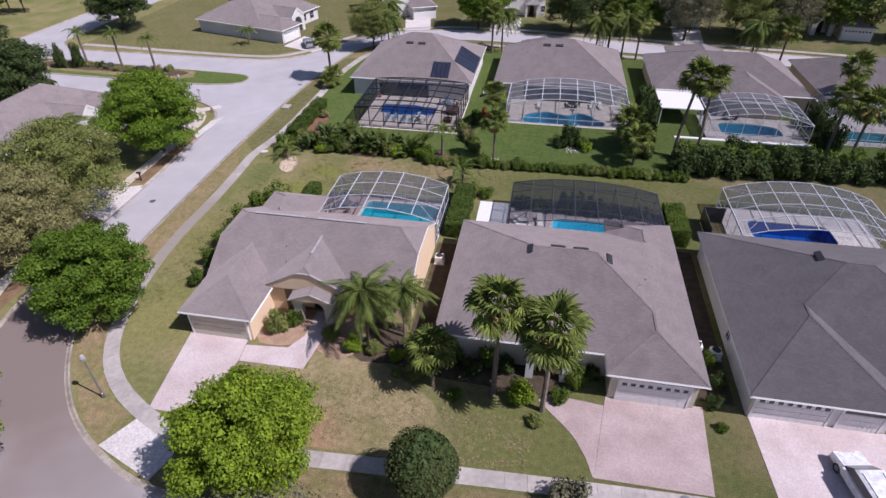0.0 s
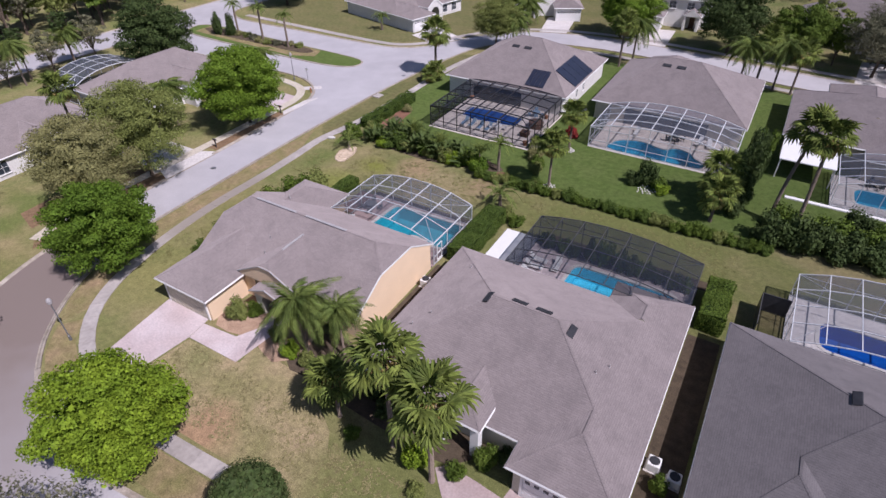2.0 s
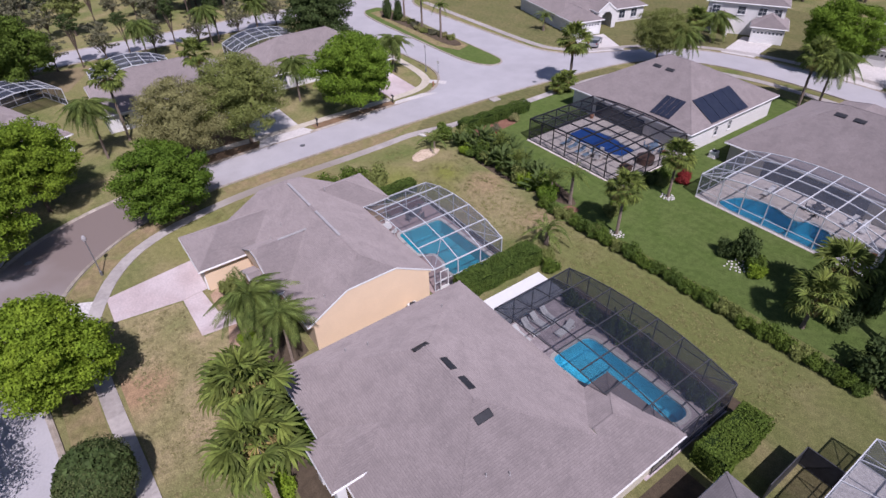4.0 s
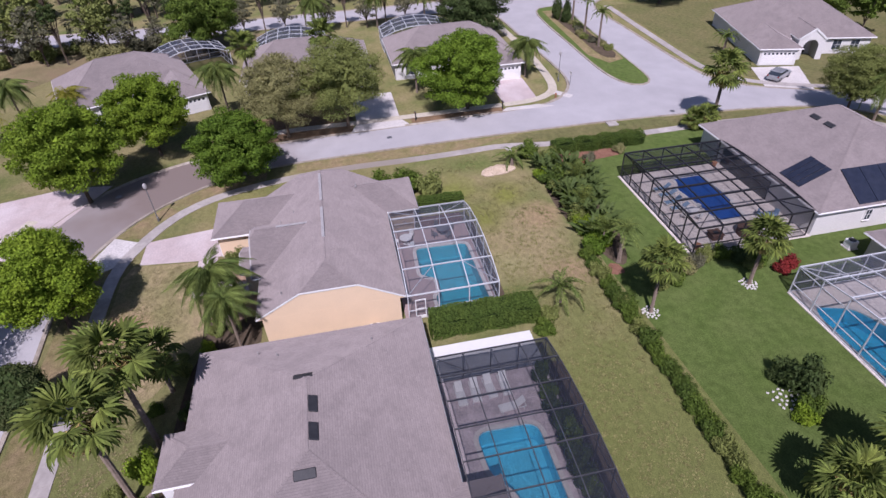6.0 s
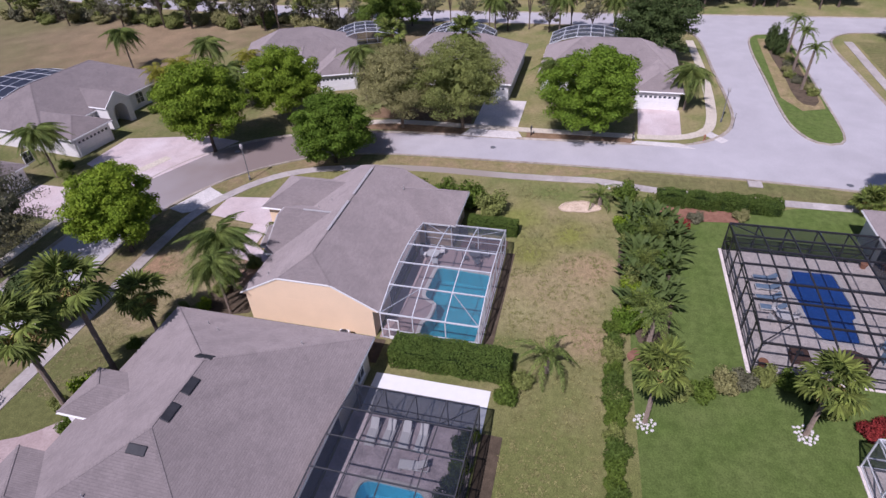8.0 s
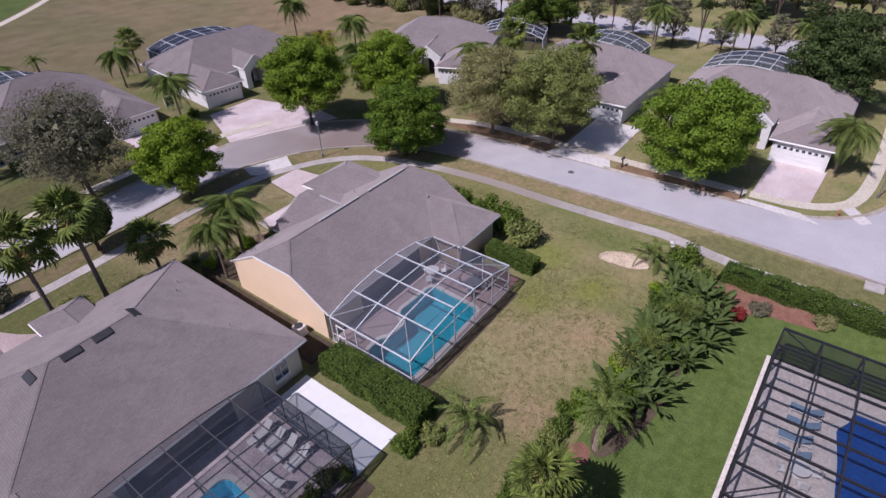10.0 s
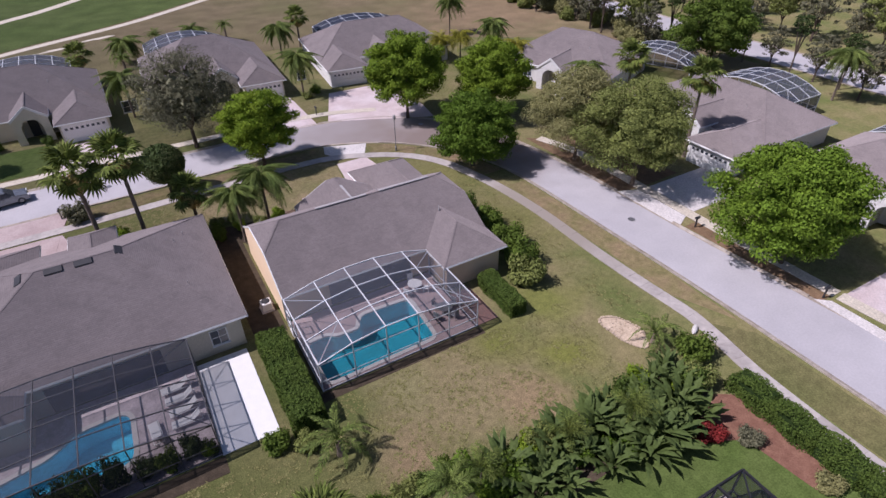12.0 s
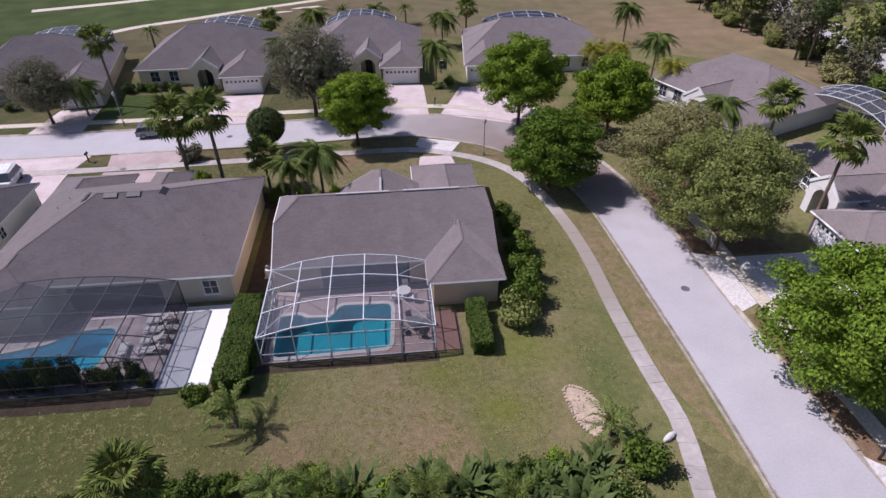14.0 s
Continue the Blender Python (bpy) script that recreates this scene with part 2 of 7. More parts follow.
MULCH = mat("mulch", (0.17, 0.085, 0.06), (0.24, 0.13, 0.09), 1.5, 1.0, 0.9, 9, spec=0.05)
# dark mulch of the beds; in the side yards it paints house shade
MULCH_AND_SHADE = mat("mulch_and_shade", (0.072, 0.056, 0.040), (0.115, 0.088, 0.062), 1.5, 1.0, 0.9, 9, spec=0.05)
SANDY = mat("sandy_mulch", (0.42, 0.30, 0.21), (0.30, 0.20, 0.14), 1.0, 1.0, 0.9, 9, spec=0.05)
STONES = mat("bed_stones", (0.58, 0.47, 0.36), (0.42, 0.33, 0.24), 2.0, 0.95, 0.9, 6)
SHINGLE = shingle_mat("shingles_taupe", (0.292, 0.250, 0.244), (0.252, 0.216, 0.212))
SHINGLE_GREY = shingle_mat("shingles_grey", (0.190, 0.172, 0.176), (0.160, 0.147, 0.150))
STUCCO_YELLOW = mat("stucco_yellow", (0.80, 0.61, 0.42), (0.76, 0.58, 0.40), 0.6, 0.9, 0.1, 40, grain=(0.94, 1.05))
STUCCO_CREAM = mat("stucco_cream", (0.62, 0.57, 0.47), (0.58, 0.53, 0.43), 0.6, 0.9, 0.25, 40)
STUCCO_WHITE = mat("stucco_white", (0.74, 0.72, 0.70), (0.70, 0.68, 0.66), 0.6, 0.9, 0.25, 40)
STUCCO_TAN = mat("stucco_tan", (0.50, 0.42, 0.32), (0.46, 0.39, 0.30), 0.6, 0.9, 0.25, 40)
WHITE = mat("white_paint", (0.78, 0.77, 0.76), (0.74, 0.73, 0.72), 2.0, 0.5, 0.03, 10, spec=0.4, grain=(0.95, 1.04))
CAGE_WHITE = mat("white_aluminium", (0.64, 0.65, 0.67), (0.60, 0.61, 0.63), 2.0, 0.4, 0.0, 10, spec=0.4, grain=(0.95, 1.04))
BRONZE_DARK = mat("dark_bronze_frame", (0.022, 0.022, 0.026), (0.032, 0.031, 0.034), 2.0, 0.45, 0.0, 10, spec=0.35)
BRONZE = mat("bronze_frame", (0.06, 0.06, 0.066), (0.08, 0.078, 0.08), 2.0, 0.4, 0.0, 10, spec=0.4)
VENTGREY = mat("vent_grey", (0.42, 0.40, 0.40), (0.36, 0.34, 0.34), 2.0, 0.6, 0.0, 10)
GREYMETAL = mat("grey_metal", (0.30, 0.30, 0.31), (0.24, 0.24, 0.25), 2.0, 0.45, 0.0, 10, metal=0.6)
DARK = mat("dark_plastic", (0.03, 0.03, 0.035), (0.045, 0.045, 0.05), 2.0, 0.5, 0.0, 10)
GLASS = mat("window_glass", (0.03, 0.04, 0.055), (0.045, 0.055, 0.07), 1.0, 0.08, 0.0, 3, spec=0.6)
SOLAR = mat("solar_mat", (0.02, 0.025, 0.045), (0.03, 0.035, 0.055), 1.0, 0.3, 0.0, 3, spec=0.5)
SCREEN_PALE = screen_mat("screen_pale", (0.10, 0.11, 0.14), 0.36)
SCREEN_FAR = screen_mat("screen_far", (0.07, 0.08, 0.11), 0.62)
SCREEN_SOLID = screen_mat("screen_solid", (0.022, 0.028, 0.048), 0.9)
SCREEN_DARK = screen_mat("screen_dark", (0.018, 0.023, 0.038), 0.47)
PLASTER = mat("pool_plaster", (0.14, 0.54, 0.61), (0.16, 0.58, 0.65), 0.8, 0.7, 0.0, 6)
COVER_BLUE = mat("pool_cover_blue", (0.010, 0.068, 0.29), (0.013, 0.08, 0.33), 0.6, 0.55, 0.15, 10)
BLUE_FABRIC = mat("blue_fabric", (0.20, 0.30, 0.42), (0.24, 0.34, 0.46), 2.0, 0.8, 0.1, 10)
BROWN_WICKER = mat("brown_wicker", (0.10, 0.055, 0.04), (0.14, 0.08, 0.06), 6.0, 0.8, 0.4, 5)
TERRACOTTA = mat("terracotta", (0.40, 0.19, 0.11), (0.34, 0.16, 0.09), 3.0, 0.85, 0.2, 8)
PLASTER_BLUE = mat("pool_plaster_blue", (0.03, 0.12, 0.50), (0.035, 0.14, 0.55), 0.8, 0.7, 0.0, 6)
PLASTER_SKY = mat("pool_plaster_sky", (0.15, 0.50, 0.68), (0.18, 0.55, 0.72), 0.8, 0.7, 0.0, 6)
PLASTER_PALE = mat("pool_plaster_pale", (0.42, 0.78, 0.92), (0.46, 0.82, 0.95), 0.8, 0.7, 0.0, 6)
WATER = water_mat("pool_water", (0.42, 0.80, 0.87))
COPING = mat("coping", (0.66, 0.63, 0.60), (0.58, 0.55, 0.52), 2.0, 0.7, 0.1, 8)
BARK = mat("bark", (0.16, 0.12, 0.09), (0.10, 0.075, 0.055), 3.0, 0.95, 0.8, 6)
PALM_BARK = mat("palm_bark", (0.24, 0.19, 0.15), (0.17, 0.13, 0.10), 5.0, 0.95, 0.8, 4)
LEAF_BRIGHT = leaf_mat("leaf_bright", (0.225, 0.308, 0.022), (0.138, 0.222, 0.018))
LEAF_GREEN = leaf_mat("leaf_green", (0.118, 0.168, 0.024), (0.080, 0.128, 0.020))
LEAF_LIME = leaf_mat("leaf_lime", (0.186, 0.262, 0.020), (0.118, 0.190, 0.017))
LEAF_FRESH = leaf_mat("leaf_fresh", (0.160, 0.245, 0.022), (0.102, 0.176, 0.017))
LEAF_DEEP = leaf_mat("leaf_deep", (0.124, 0.196, 0.019), (0.078, 0.142, 0.016))
LEAF_TOPIARY = leaf_mat("leaf_topiary", (0.108, 0.126, 0.044), (0.072, 0.092, 0.032))
LEAF_BROWN = leaf_mat("leaf_brown", (0.295, 0.280, 0.115), (0.215, 0.210, 0.085))
LEAF_DARK = leaf_mat("leaf_dark", (0.076, 0.106, 0.032), (0.046, 0.074, 0.022))
LEAF_OLIVE = leaf_mat("leaf_olive", (0.225, 0.252, 0.070), (0.160, 0.188, 0.052))
LEAF_GREY = leaf_mat("leaf_grey", (0.185, 0.180, 0.108), (0.130, 0.130, 0.078))
LEAF_PADDLE = leaf_mat("leaf_paddle", (0.140, 0.190, 0.050), (0.080, 0.122, 0.034), 0.2, 0.45, 0.2)
LEAF_RED = leaf_mat("leaf_red", (0.28, 0.035, 0.03), (0.18, 0.03, 0.028))
LEAF_HEDGE = leaf_mat("leaf_hedge", (0.098, 0.142, 0.025), (0.062, 0.104, 0.019))
PALM_GREEN = leaf_mat("palm_green", (0.200, 0.232, 0.048), (0.094, 0.138, 0.030), 0.2, 0.5, 0.16)
PALM_FEATHER = leaf_mat("palm_feather", (0.182, 0.222, 0.052), (0.084, 0.130, 0.032), 0.2, 0.5, 0.16)
PALM_GOLD = leaf_mat("palm_gold", (0.36, 0.33, 0.045), (0.26, 0.27, 0.040), 0.35)
PALM_DRY = leaf_mat("palm_dry", (0.46, 0.36, 0.13), (0.36, 0.27, 0.11), 0.25)
TUFT = leaf_mat("tuft_green", (0.230, 0.212, 0.088), (0.185, 0.182, 0.068), 0.1, 0.35, 0.05)
TUFT_DRY = leaf_mat("tuft_dry", (0.265, 0.225, 0.115), (0.200, 0.182, 0.080), 0.1, 0.35, 0.05)
# near-black green: the shade between hedge leaves, put into the colour
SHADE_CORE = mat("foliage_shade_core", (0.028, 0.045, 0.014), (0.018, 0.032, 0.010), 2.0, 1.0, 0.5, 8, spec=0.0)


# ---- helpers for meshes ----
def mesh_of(name, verts, faces, *mats):
    me = bpy.data.meshes.new(name)
    me.from_pydata(verts, [], faces)
    for m in mats:
        me.materials.append(m)
    me.update()
    return me


def part(name, bm, material, parent=None, label="", m=None):
    """Links a bmesh as one mesh object, under a thing or a part."""
    if isinstance(bm, bpy.types.Mesh):
        me = bm
    else:
        me = bpy.data.meshes.new(name)
        bm.to_mesh(me)
        bm.free()
        for k in (material if isinstance(material, (list, tuple)) else (material,)):
            me.materials.append(k)
    ob = new(name, me)
    if parent:
        ob.parent = parent
    if m is not None:
        ob.matrix_basis = m
    if label:
        ob["label"] = label
    return ob


def thing(name, label, category, group="", kind="", m=None):
    ob = new(name)
    ob.empty_display_size = 0.3
    if m is not None:
        ob.matrix_basis = m
    return tagged(ob, label, category, group, kind)


def box(bm, x0, y0, z0, x1, y1, z1, bevel=0.0, mi=0):
    r = bmesh.ops.create_cube(bm, size=1.0, matrix=Matrix.Translation(((x0 + x1) / 2, (y0 + y1) / 2, (z0 + z1) / 2)) @ Matrix.Diagonal((x1 - x0, y1 - y0, z1 - z0, 1)))
    vs = r["verts"]
    fs = {f for v in vs for f in v.link_faces}
    for f in fs:
        f.material_index = mi
    if bevel:
        es = list({e for v in vs for e in v.link_edges})
        bmesh.ops.bevel(bm, geom=es, offset=bevel, segments=1, affect="EDGES")
    return bm


def boxes(*args, bevel=0.0):
    bm = bmesh.new()
    for a in args:
        box(bm, *a, bevel=bevel)
    return bm


def beam(bm, a, b, w=0.05, h=None):
    """A bar from a to b."""
    a, b = Vector(a), Vector(b)
    d = b - a
    h = h or w
    q = d.to_track_quat("Z", "Y" if abs(d.normalized().z) < 0.9 else "X").to_matrix().to_4x4()
    bmesh.ops.create_cube(bm, size=1.0, matrix=Matrix.Translation((a + b) / 2) @ q @ Matrix.Diagonal((w, h, d.length, 1)))


def tube(bm, pts, radii, n=8):
    """A tapered tube along points."""
    rings = []
    for i, p in enumerate(pts):
        p = Vector(p)
        d = Vector(pts[min(i + 1, len(pts) - 1)]) - Vector(pts[max(i - 1, 0)])
        q = d.to_track_quat("Z", "Y")
        rings.append([bm.verts.new(p + q @ Vector((math.cos(k * math.tau / n) * radii[i], math.sin(k * math.tau / n) * radii[i], 0))) for k in range(n)])
    for r, s in zip(rings, rings[1:]):
        for k in range(n):
            bm.faces.new((r[k], r[(k + 1) % n], s[(k + 1) % n], s[k]))
    bm.faces.new(rings[-1])
    bm.faces.new(rings[0][::-1])
    return bm


def sheet(outline, z, holes=(), thick=0.0):
    """A flat face with a closed outline and holes; thick gives it sides going down."""
    bm = bmesh.new()
    edges = []
    for loop in (outline, *holes):
        vs = [bm.verts.new((x, y, z)) for x, y in loop]
        edges += [bm.edges.new((vs[i], vs[(i + 1) % len(vs)])) for i in range(len(vs))]
    bmesh.ops.triangle_fill(bm, edges=edges, use_beauty=True, normal=(0, 0, 1))
    for f in bm.faces:
        if f.normal.z < 0:
            f.normal_flip()
    if thick:
        rim = [e for e in bm.edges if len(e.link_faces) == 1]
        r = bmesh.ops.extrude_edge_only(bm, edges=rim)
        bmesh.ops.translate(bm, verts=[v for v in r["geom"] if isinstance(v, bmesh.types.BMVert)], vec=(0, 0, -thick))
        bmesh.ops.recalc_face_normals(bm, faces=bm.faces)
    return bm


def smooth_line(pts, step=1.5):
    """Even steps along a rounded line through points."""
    pts = [Vector((*p, 0)) for p in pts]
    fine = []
    for i in range(len(pts) - 1):
        p0, p1, p2, p3 = pts[max(i - 1, 0)], pts[i], pts[i + 1], pts[min(i + 2, len(pts) - 1)]
        k = max(2, int((p2 - p1).length / 0.5))
        for j in range(k):
            u = j / k
            m1, m2 = (p2 - p0) * 0.5, (p3 - p1) * 0.5
            if i == 0:
                m1 = p2 - p1
            if i == len(pts) - 2:
                m2 = p2 - p1
            L = (p2 - p1).length
            m1 = m1.normalized() * L if m1.length else m1
            m2 = m2.normalized() * L if m2.length else m2
            fine.append((2 * u ** 3 - 3 * u ** 2 + 1) * p1 + (u ** 3 - 2 * u ** 2 + u) * m1 + (-2 * u ** 3 + 3 * u ** 2) * p2 + (u ** 3 - u ** 2) * m2)
    fine.append(pts[-1])
    out, acc = [fine[0]], 0.0
    for a, b in zip(fine, fine[1:]):
        acc += (b - a).length
        if acc >= step:
            out.append(b)
            acc = 0.0
    if (out[-1] - fine[-1]).length > 0.1:
        out.append(fine[-1])
    return out


def side_of(pts, d):
    """The line moved sideways by d (to its left)."""
    out = []
    for i, p in enumerate(pts):
        t = (pts[min(i + 1, len(pts) - 1)] - pts[max(i - 1, 0)]).normalized()
        out.append(p + Vector((-t.y, t.x, 0)) * d)
    return out


def profile_strip(line, prof, closed=False):
    """Sweeps a profile of (sideways, height) along a line."""
    bm = bmesh.new()
    rows = [[bm.verts.new((p.x, p.y, z)) for p in side_of(line, s)] for s, z in prof]
    for r, s in zip(rows, rows[1:]):
        for i in range(len(line) - 1):
            bm.faces.new((r[i], r[i + 1], s[i + 1], s[i]))
    bmesh.ops.recalc_face_normals(bm, faces=bm.faces)
    return bm


# ---- ground, roads, walks ----
POOLS = {}
def blob(cx, cy, rx, ry, n=28, wob=0.12, seed=1, turn=0.0):
    rnd = random.Random(seed)
    a, b, c2 = rnd.uniform(0, 6), rnd.uniform(0, 6), rnd.uniform(0, 6)
    out = []
    for i in range(n):
        u = i * math.tau / n
        r = 1 + wob * (math.sin(2 * u + a) + 0.6 * math.sin(3 * u + b) + 0.4 * math.sin(5 * u + c2))
        x, y = rx * r * math.cos(u), ry * r * math.sin(u)
        out.append((cx + x * math.cos(turn) - y * math.sin(turn), cy + x * math.sin(turn) + y * math.cos(turn)))
    return out


def pool_outline(rects, r=0.5, n=5):
    """A smooth outline from corner points."""
    out = []
    k = len(rects)
    for i in range(k):
        p0, p1, p2 = Vector(rects[i - 1]), Vector(rects[i]), Vector(rects[(i + 1) % k])
        a, b = (p0 - p1), (p2 - p1)
        rr = min(r, a.length * 0.45, b.length * 0.45)
        s, e = p1 + a.normalized() * rr, p1 + b.normalized() * rr
        for j in range(n):
            u = j / (n - 1)
            q = (1 - u) ** 2 * s + 2 * u * (1 - u) * p1 + u * u * e
            out.append((q.x, q.y))
    return out


def grow(loop, d):
    """Moves a closed outline outwards by d."""
    vs = [Vector(p) for p in loop]
    area = sum(a.x * b.y - b.x * a.y for a, b in zip(vs, vs[1:] + vs[:1]))
    s = 1 if area > 0 else -1
    out = []
    for i, p in enumerate(vs):
        t = (vs[(i + 1) % len(vs)] - vs[i - 1]).normalized()
        out.append((p.x + s * t.y * d, p.y - s * t.x * d))
    return out


POOLS["a"] = pool_outline([(-9.0, 60.45), (-17.6, 60.25), (-17.85, 55.35), (-13.7, 55.15), (-13.0, 56.55), (-11.2, 56.45), (-10.6, 55.95), (-9.0, 56.0)], 0.55)
POOLS["b"] = pool_outline([(3.35, 55.9), (3.45, 60.2), (12.9, 60.3), (12.8, 58.3), (7.9, 57.3), (6.6, 56.1)], 0.9)
POOLS["d"] = pool_outline([(-23.3, 85.5), (-23.4, 88.7), (-19.6, 89.0), (-17.8, 88.9), (-17.6, 88.6), (-14.9, 88.4), (-14.8, 86.0), (-16.0, 85.4), (-18.6, 85.2), (-21.2, 84.8), (-22.3, 85.4)], .3)
POOLS["e"] = pool_outline([(-1.9, 86.0), (-1.0, 88.8), (1.7, 89.9), (4.2, 89.0), (5.2, 88.9), (6.2, 90.1), (8.2, 89.5), (9.0, 88.0), (10.3, 87.3), (10.3, 85.8), (8.8, 85.5), (3.2, 85.5), (-.8, 85.5)], .9)
POOLS["f"] = pool_outline([(26.4, 86.0), (26.4, 90.0), (30.6, 90.2), (34.6, 89.4), (34.8, 86.2)], 1.2)
POOLS["g"] = pool_outline([(42.4, 86.4), (42.4, 89.8), (49.6, 89.8), (49.6, 86.4)], 1.0)
POOLS["c"] = pool_outline([(24.2, 59.8), (24.2, 63.4), (32.4, 63.4), (32.6, 59.8)], 1.0)

ground = part("ground", sheet([(-1500, -1500), (1500, -1500), (1500, 1500), (-1500, 1500)], 0.0, POOLS.values()), GRASS)
tagged(ground, "patchy green and tan lawn round the houses", "ground", kind="structure")


def rect(x0, y0, x1, y1):
    return [(x0, y0), (x1, y0), (x1, y1), (x0, y1)]


def patch(name, outline, z, material, label, category, thick=0.03, holes=()):
    return tagged(part(name, sheet(outline, z, holes, thick), material), label, category, kind="structure")


patch("ground_field", [(-96, -140), (150, -140), (150, -9), (60, -12), (20, -19), (-30, -21), (-58, -13), (-84, 6), (-84, 34), (-96, 40)], 0.02, FIELD, "dry brown open field behind the houses", "field", 0.02)
patch("ground_fairway", [(150, -1), (90, -6), (52, -19), (33, -36.4), (21, -43.4), (11, -49.6), (-1, -56), (-9, -61), (-18, -68), (-40, -87), (-60, -110), (-76, -140), (150, -140)], 0.04, FAIRWAY, "mown green fairway beyond the field", "fairway", 0.02)
slope_path = smooth_line([(120, -0.6), (90, -3.6), (52, -16.6), (32.4, -34.6), (21, -41.2), (11, -47.4), (-1, -53.8), (-9, -58.6), (-18, -65.6), (-40, -84.6), (-62, -108)], 3.0)
tagged(part("path", profile_strip(slope_path, [(1.0, .02), (.9, .07), (-.9, .07), (-1.0, .02)]), WALK_CREAM), "pale path between field and fairway", "path", kind="structure")
# the shade between these two houses is painted as dark ground
patch("ground_bed", rect(-8.2, 38, -5.75, 53.6), 0.014, MULCH_AND_SHADE, "dark side yard between the houses, shade put into its colour", "bed", 0.01)
tagged(part("path", profile_strip(smooth_line([(60, -52), (40, -59.6), (28.5, -65.8), (21, -70.5), (14, -76.8), (9, -81.4), (-6, -100)], 3.0), [(1.3, .03), (1.2, .08), (-1.2, .08), (-1.3, .03)]), WALK_CREAM), "pale cart path across the fairway", "path", kind="structure")
patch("ground_sand", blob(5.4, -43.8, 3.2, .8, 24, .2, 8, .3), 0.045, WALK_CREAM, "pale bare sand beside the field path", "sand", 0.01)
patch("ground_sand", blob(-1.4, -48.0, 3.0, .8, 24, .25, 9, .4), 0.045, WALK_CREAM, "pale bare sand beside the field path", "sand", 0.01)
patch("ground_bed", rect(-21.2, 61.08, -7.9, 61.85), 0.02, MULCH_AND_SHADE, "dark mulch strip along the pool cage", "bed", 0.02)
patch("patio", rect(-23.0, 56.6, -21.04, 60.9), 0.06, PAVER_RED, "red brick patio beside the pool cage", "patio", 0.06)
patch("ground_bed", rect(-1.4, 62.55, 15.0, 63.9), 0.02, MULCH_AND_SHADE, "dark mulch strip along the pool cage", "bed", 0.02)
# dark ground again stands in for the neighbouring house's shade
patch("ground_bed", rect(14.75, 37, 17.3, 56.2), 0.014, MULCH_AND_SHADE, "dark side yard between the houses, shade put into its colour", "bed", 0.01)
patch("ground_lawn", [(-21.0, 34.6), (-21.8, 28.7), (-20, 28.0), (-1.6, 28.5), (-3.2, 31.0), (-5.0, 33.6), (-9.5, 36.4), (-15.6, 36.8), (-15.4, 34.9)], 0.012, GRASS_DRY, "dry tan front lawn with worn grass", "lawn", 0.01)
patch("ground_verge", [(-38.4, 44), (-36.2, 44), (-36.8, 66), (-38.9, 71), (-39.0, 60)], 0.012, GRASS_VERGE, "brown dried grass verge beside the road", "verge", 0.01)
patch("ground_verge", [(-38.8, 72.5), (-36.7, 70.0), (-35.8, 76), (-35.6, 90), (-35.7, 98), (-35.3, 103), (-34.2, 110), (-36.6, 109), (-37.9, 99), (-38.8, 86)], 0.012, GRASS_OLIVE, "green grass verge beside the road", "verge", 0.01)
patch("ground_verge", [(-32.4, 30.3), (-31.8, 33.0), (-33.4, 36.0), (-34.6, 40.5), (-37.8, 40.5), (-36.4, 36.0), (-34.6, 32.6)], 0.012, GRASS_VERGE, "brown dried grass verge beside the road", "verge", 0.01)
patch("ground_verge", [(-27.2, 26.0), (-26.6, 28.4), (-29.0, 29.6), (-31.0, 31.6), (-32.2, 30.0), (-30.0, 27.6)], 0.013, GRASS_VERGE, "brown dried grass verge at the bend", "verge", 0.01)
patch("ground_verge", [(-46.0, 59.6), (-47.7, 59.6), (-47.7, 72.9), (-46.4, 72.9)], 0.012, DIRT, "brown dried grass verge beside the road", "verge", 0.01)
patch("ground_bed", [(-49.0, 37), (-53.0, 38), (-54.0, 51.6), (-49.0, 51.8)], 0.012, DIRT, "brown leaf litter under the oaks", "bed", 0.01)
patch("ground_verge", [(-45.2, 35), (-46.6, 36), (-47.6, 41), (-47.6, 51.6), (-45.6, 51.6)], 0.012, DIRT, "brown dried grass verge beside the road", "verge", 0.01)
patch("ground_lawn", [(-28.6, 72.2), (-10, 72.0), (24, 73.6), (70, 78), (70, 112), (40, 116), (-5, 119), (-26, 117), (-33.6, 109), (-34.6, 90), (-30.5, 79.0)], 0.012, GRASS_LUSH, "lush green lawns behind the pools", "lawn", 0.01, [POOLS[k] for k in "defg"])

ROAD_EAST = [(75, 24.8), (20, 24.6), (0, 24.3), (-10, 23.8), (-18, 23.2), (-23, 23.8), (-27.3, 25.6), (-30.4, 27.6), (-32.8, 29.9), (-34.9, 32.6), (-36.4, 35.2), (-37.7, 38.6), (-38.5, 43), (-38.8, 48), (-39.1, 58), (-39.3, 66), (-39.3, 75), (-39.1, 86), (-38.3, 98), (-37.3, 107), (-35.8, 113.5), (-32.6, 118.5), (-27, 122.3), (-18, 124.2), (-8, 124.3), (3, 123), (14, 121.5), (60, 116), (150, 106)]
ROAD_NORTH = [(150, 113.5), (60, 123.5), (14, 129.0), (3, 130.4), (-8, 131.6), (-19, 131.4), (-29, 129.2), (-36, 124.6), (-40.5, 118.2), (-43.6, 112.0), (-46.5, 108.2), (-51, 106.2), (-58, 105.8), (-75, 105.8), (-90, 106.0), (-95, 108), (-97.5, 112), (-98, 220)]
ROAD_FARWEST = [(-108.5, 220), (-108, 90), (-107, 40), (-107.5, 10), (-110, -20), (-116, -60), (-130, -120)]
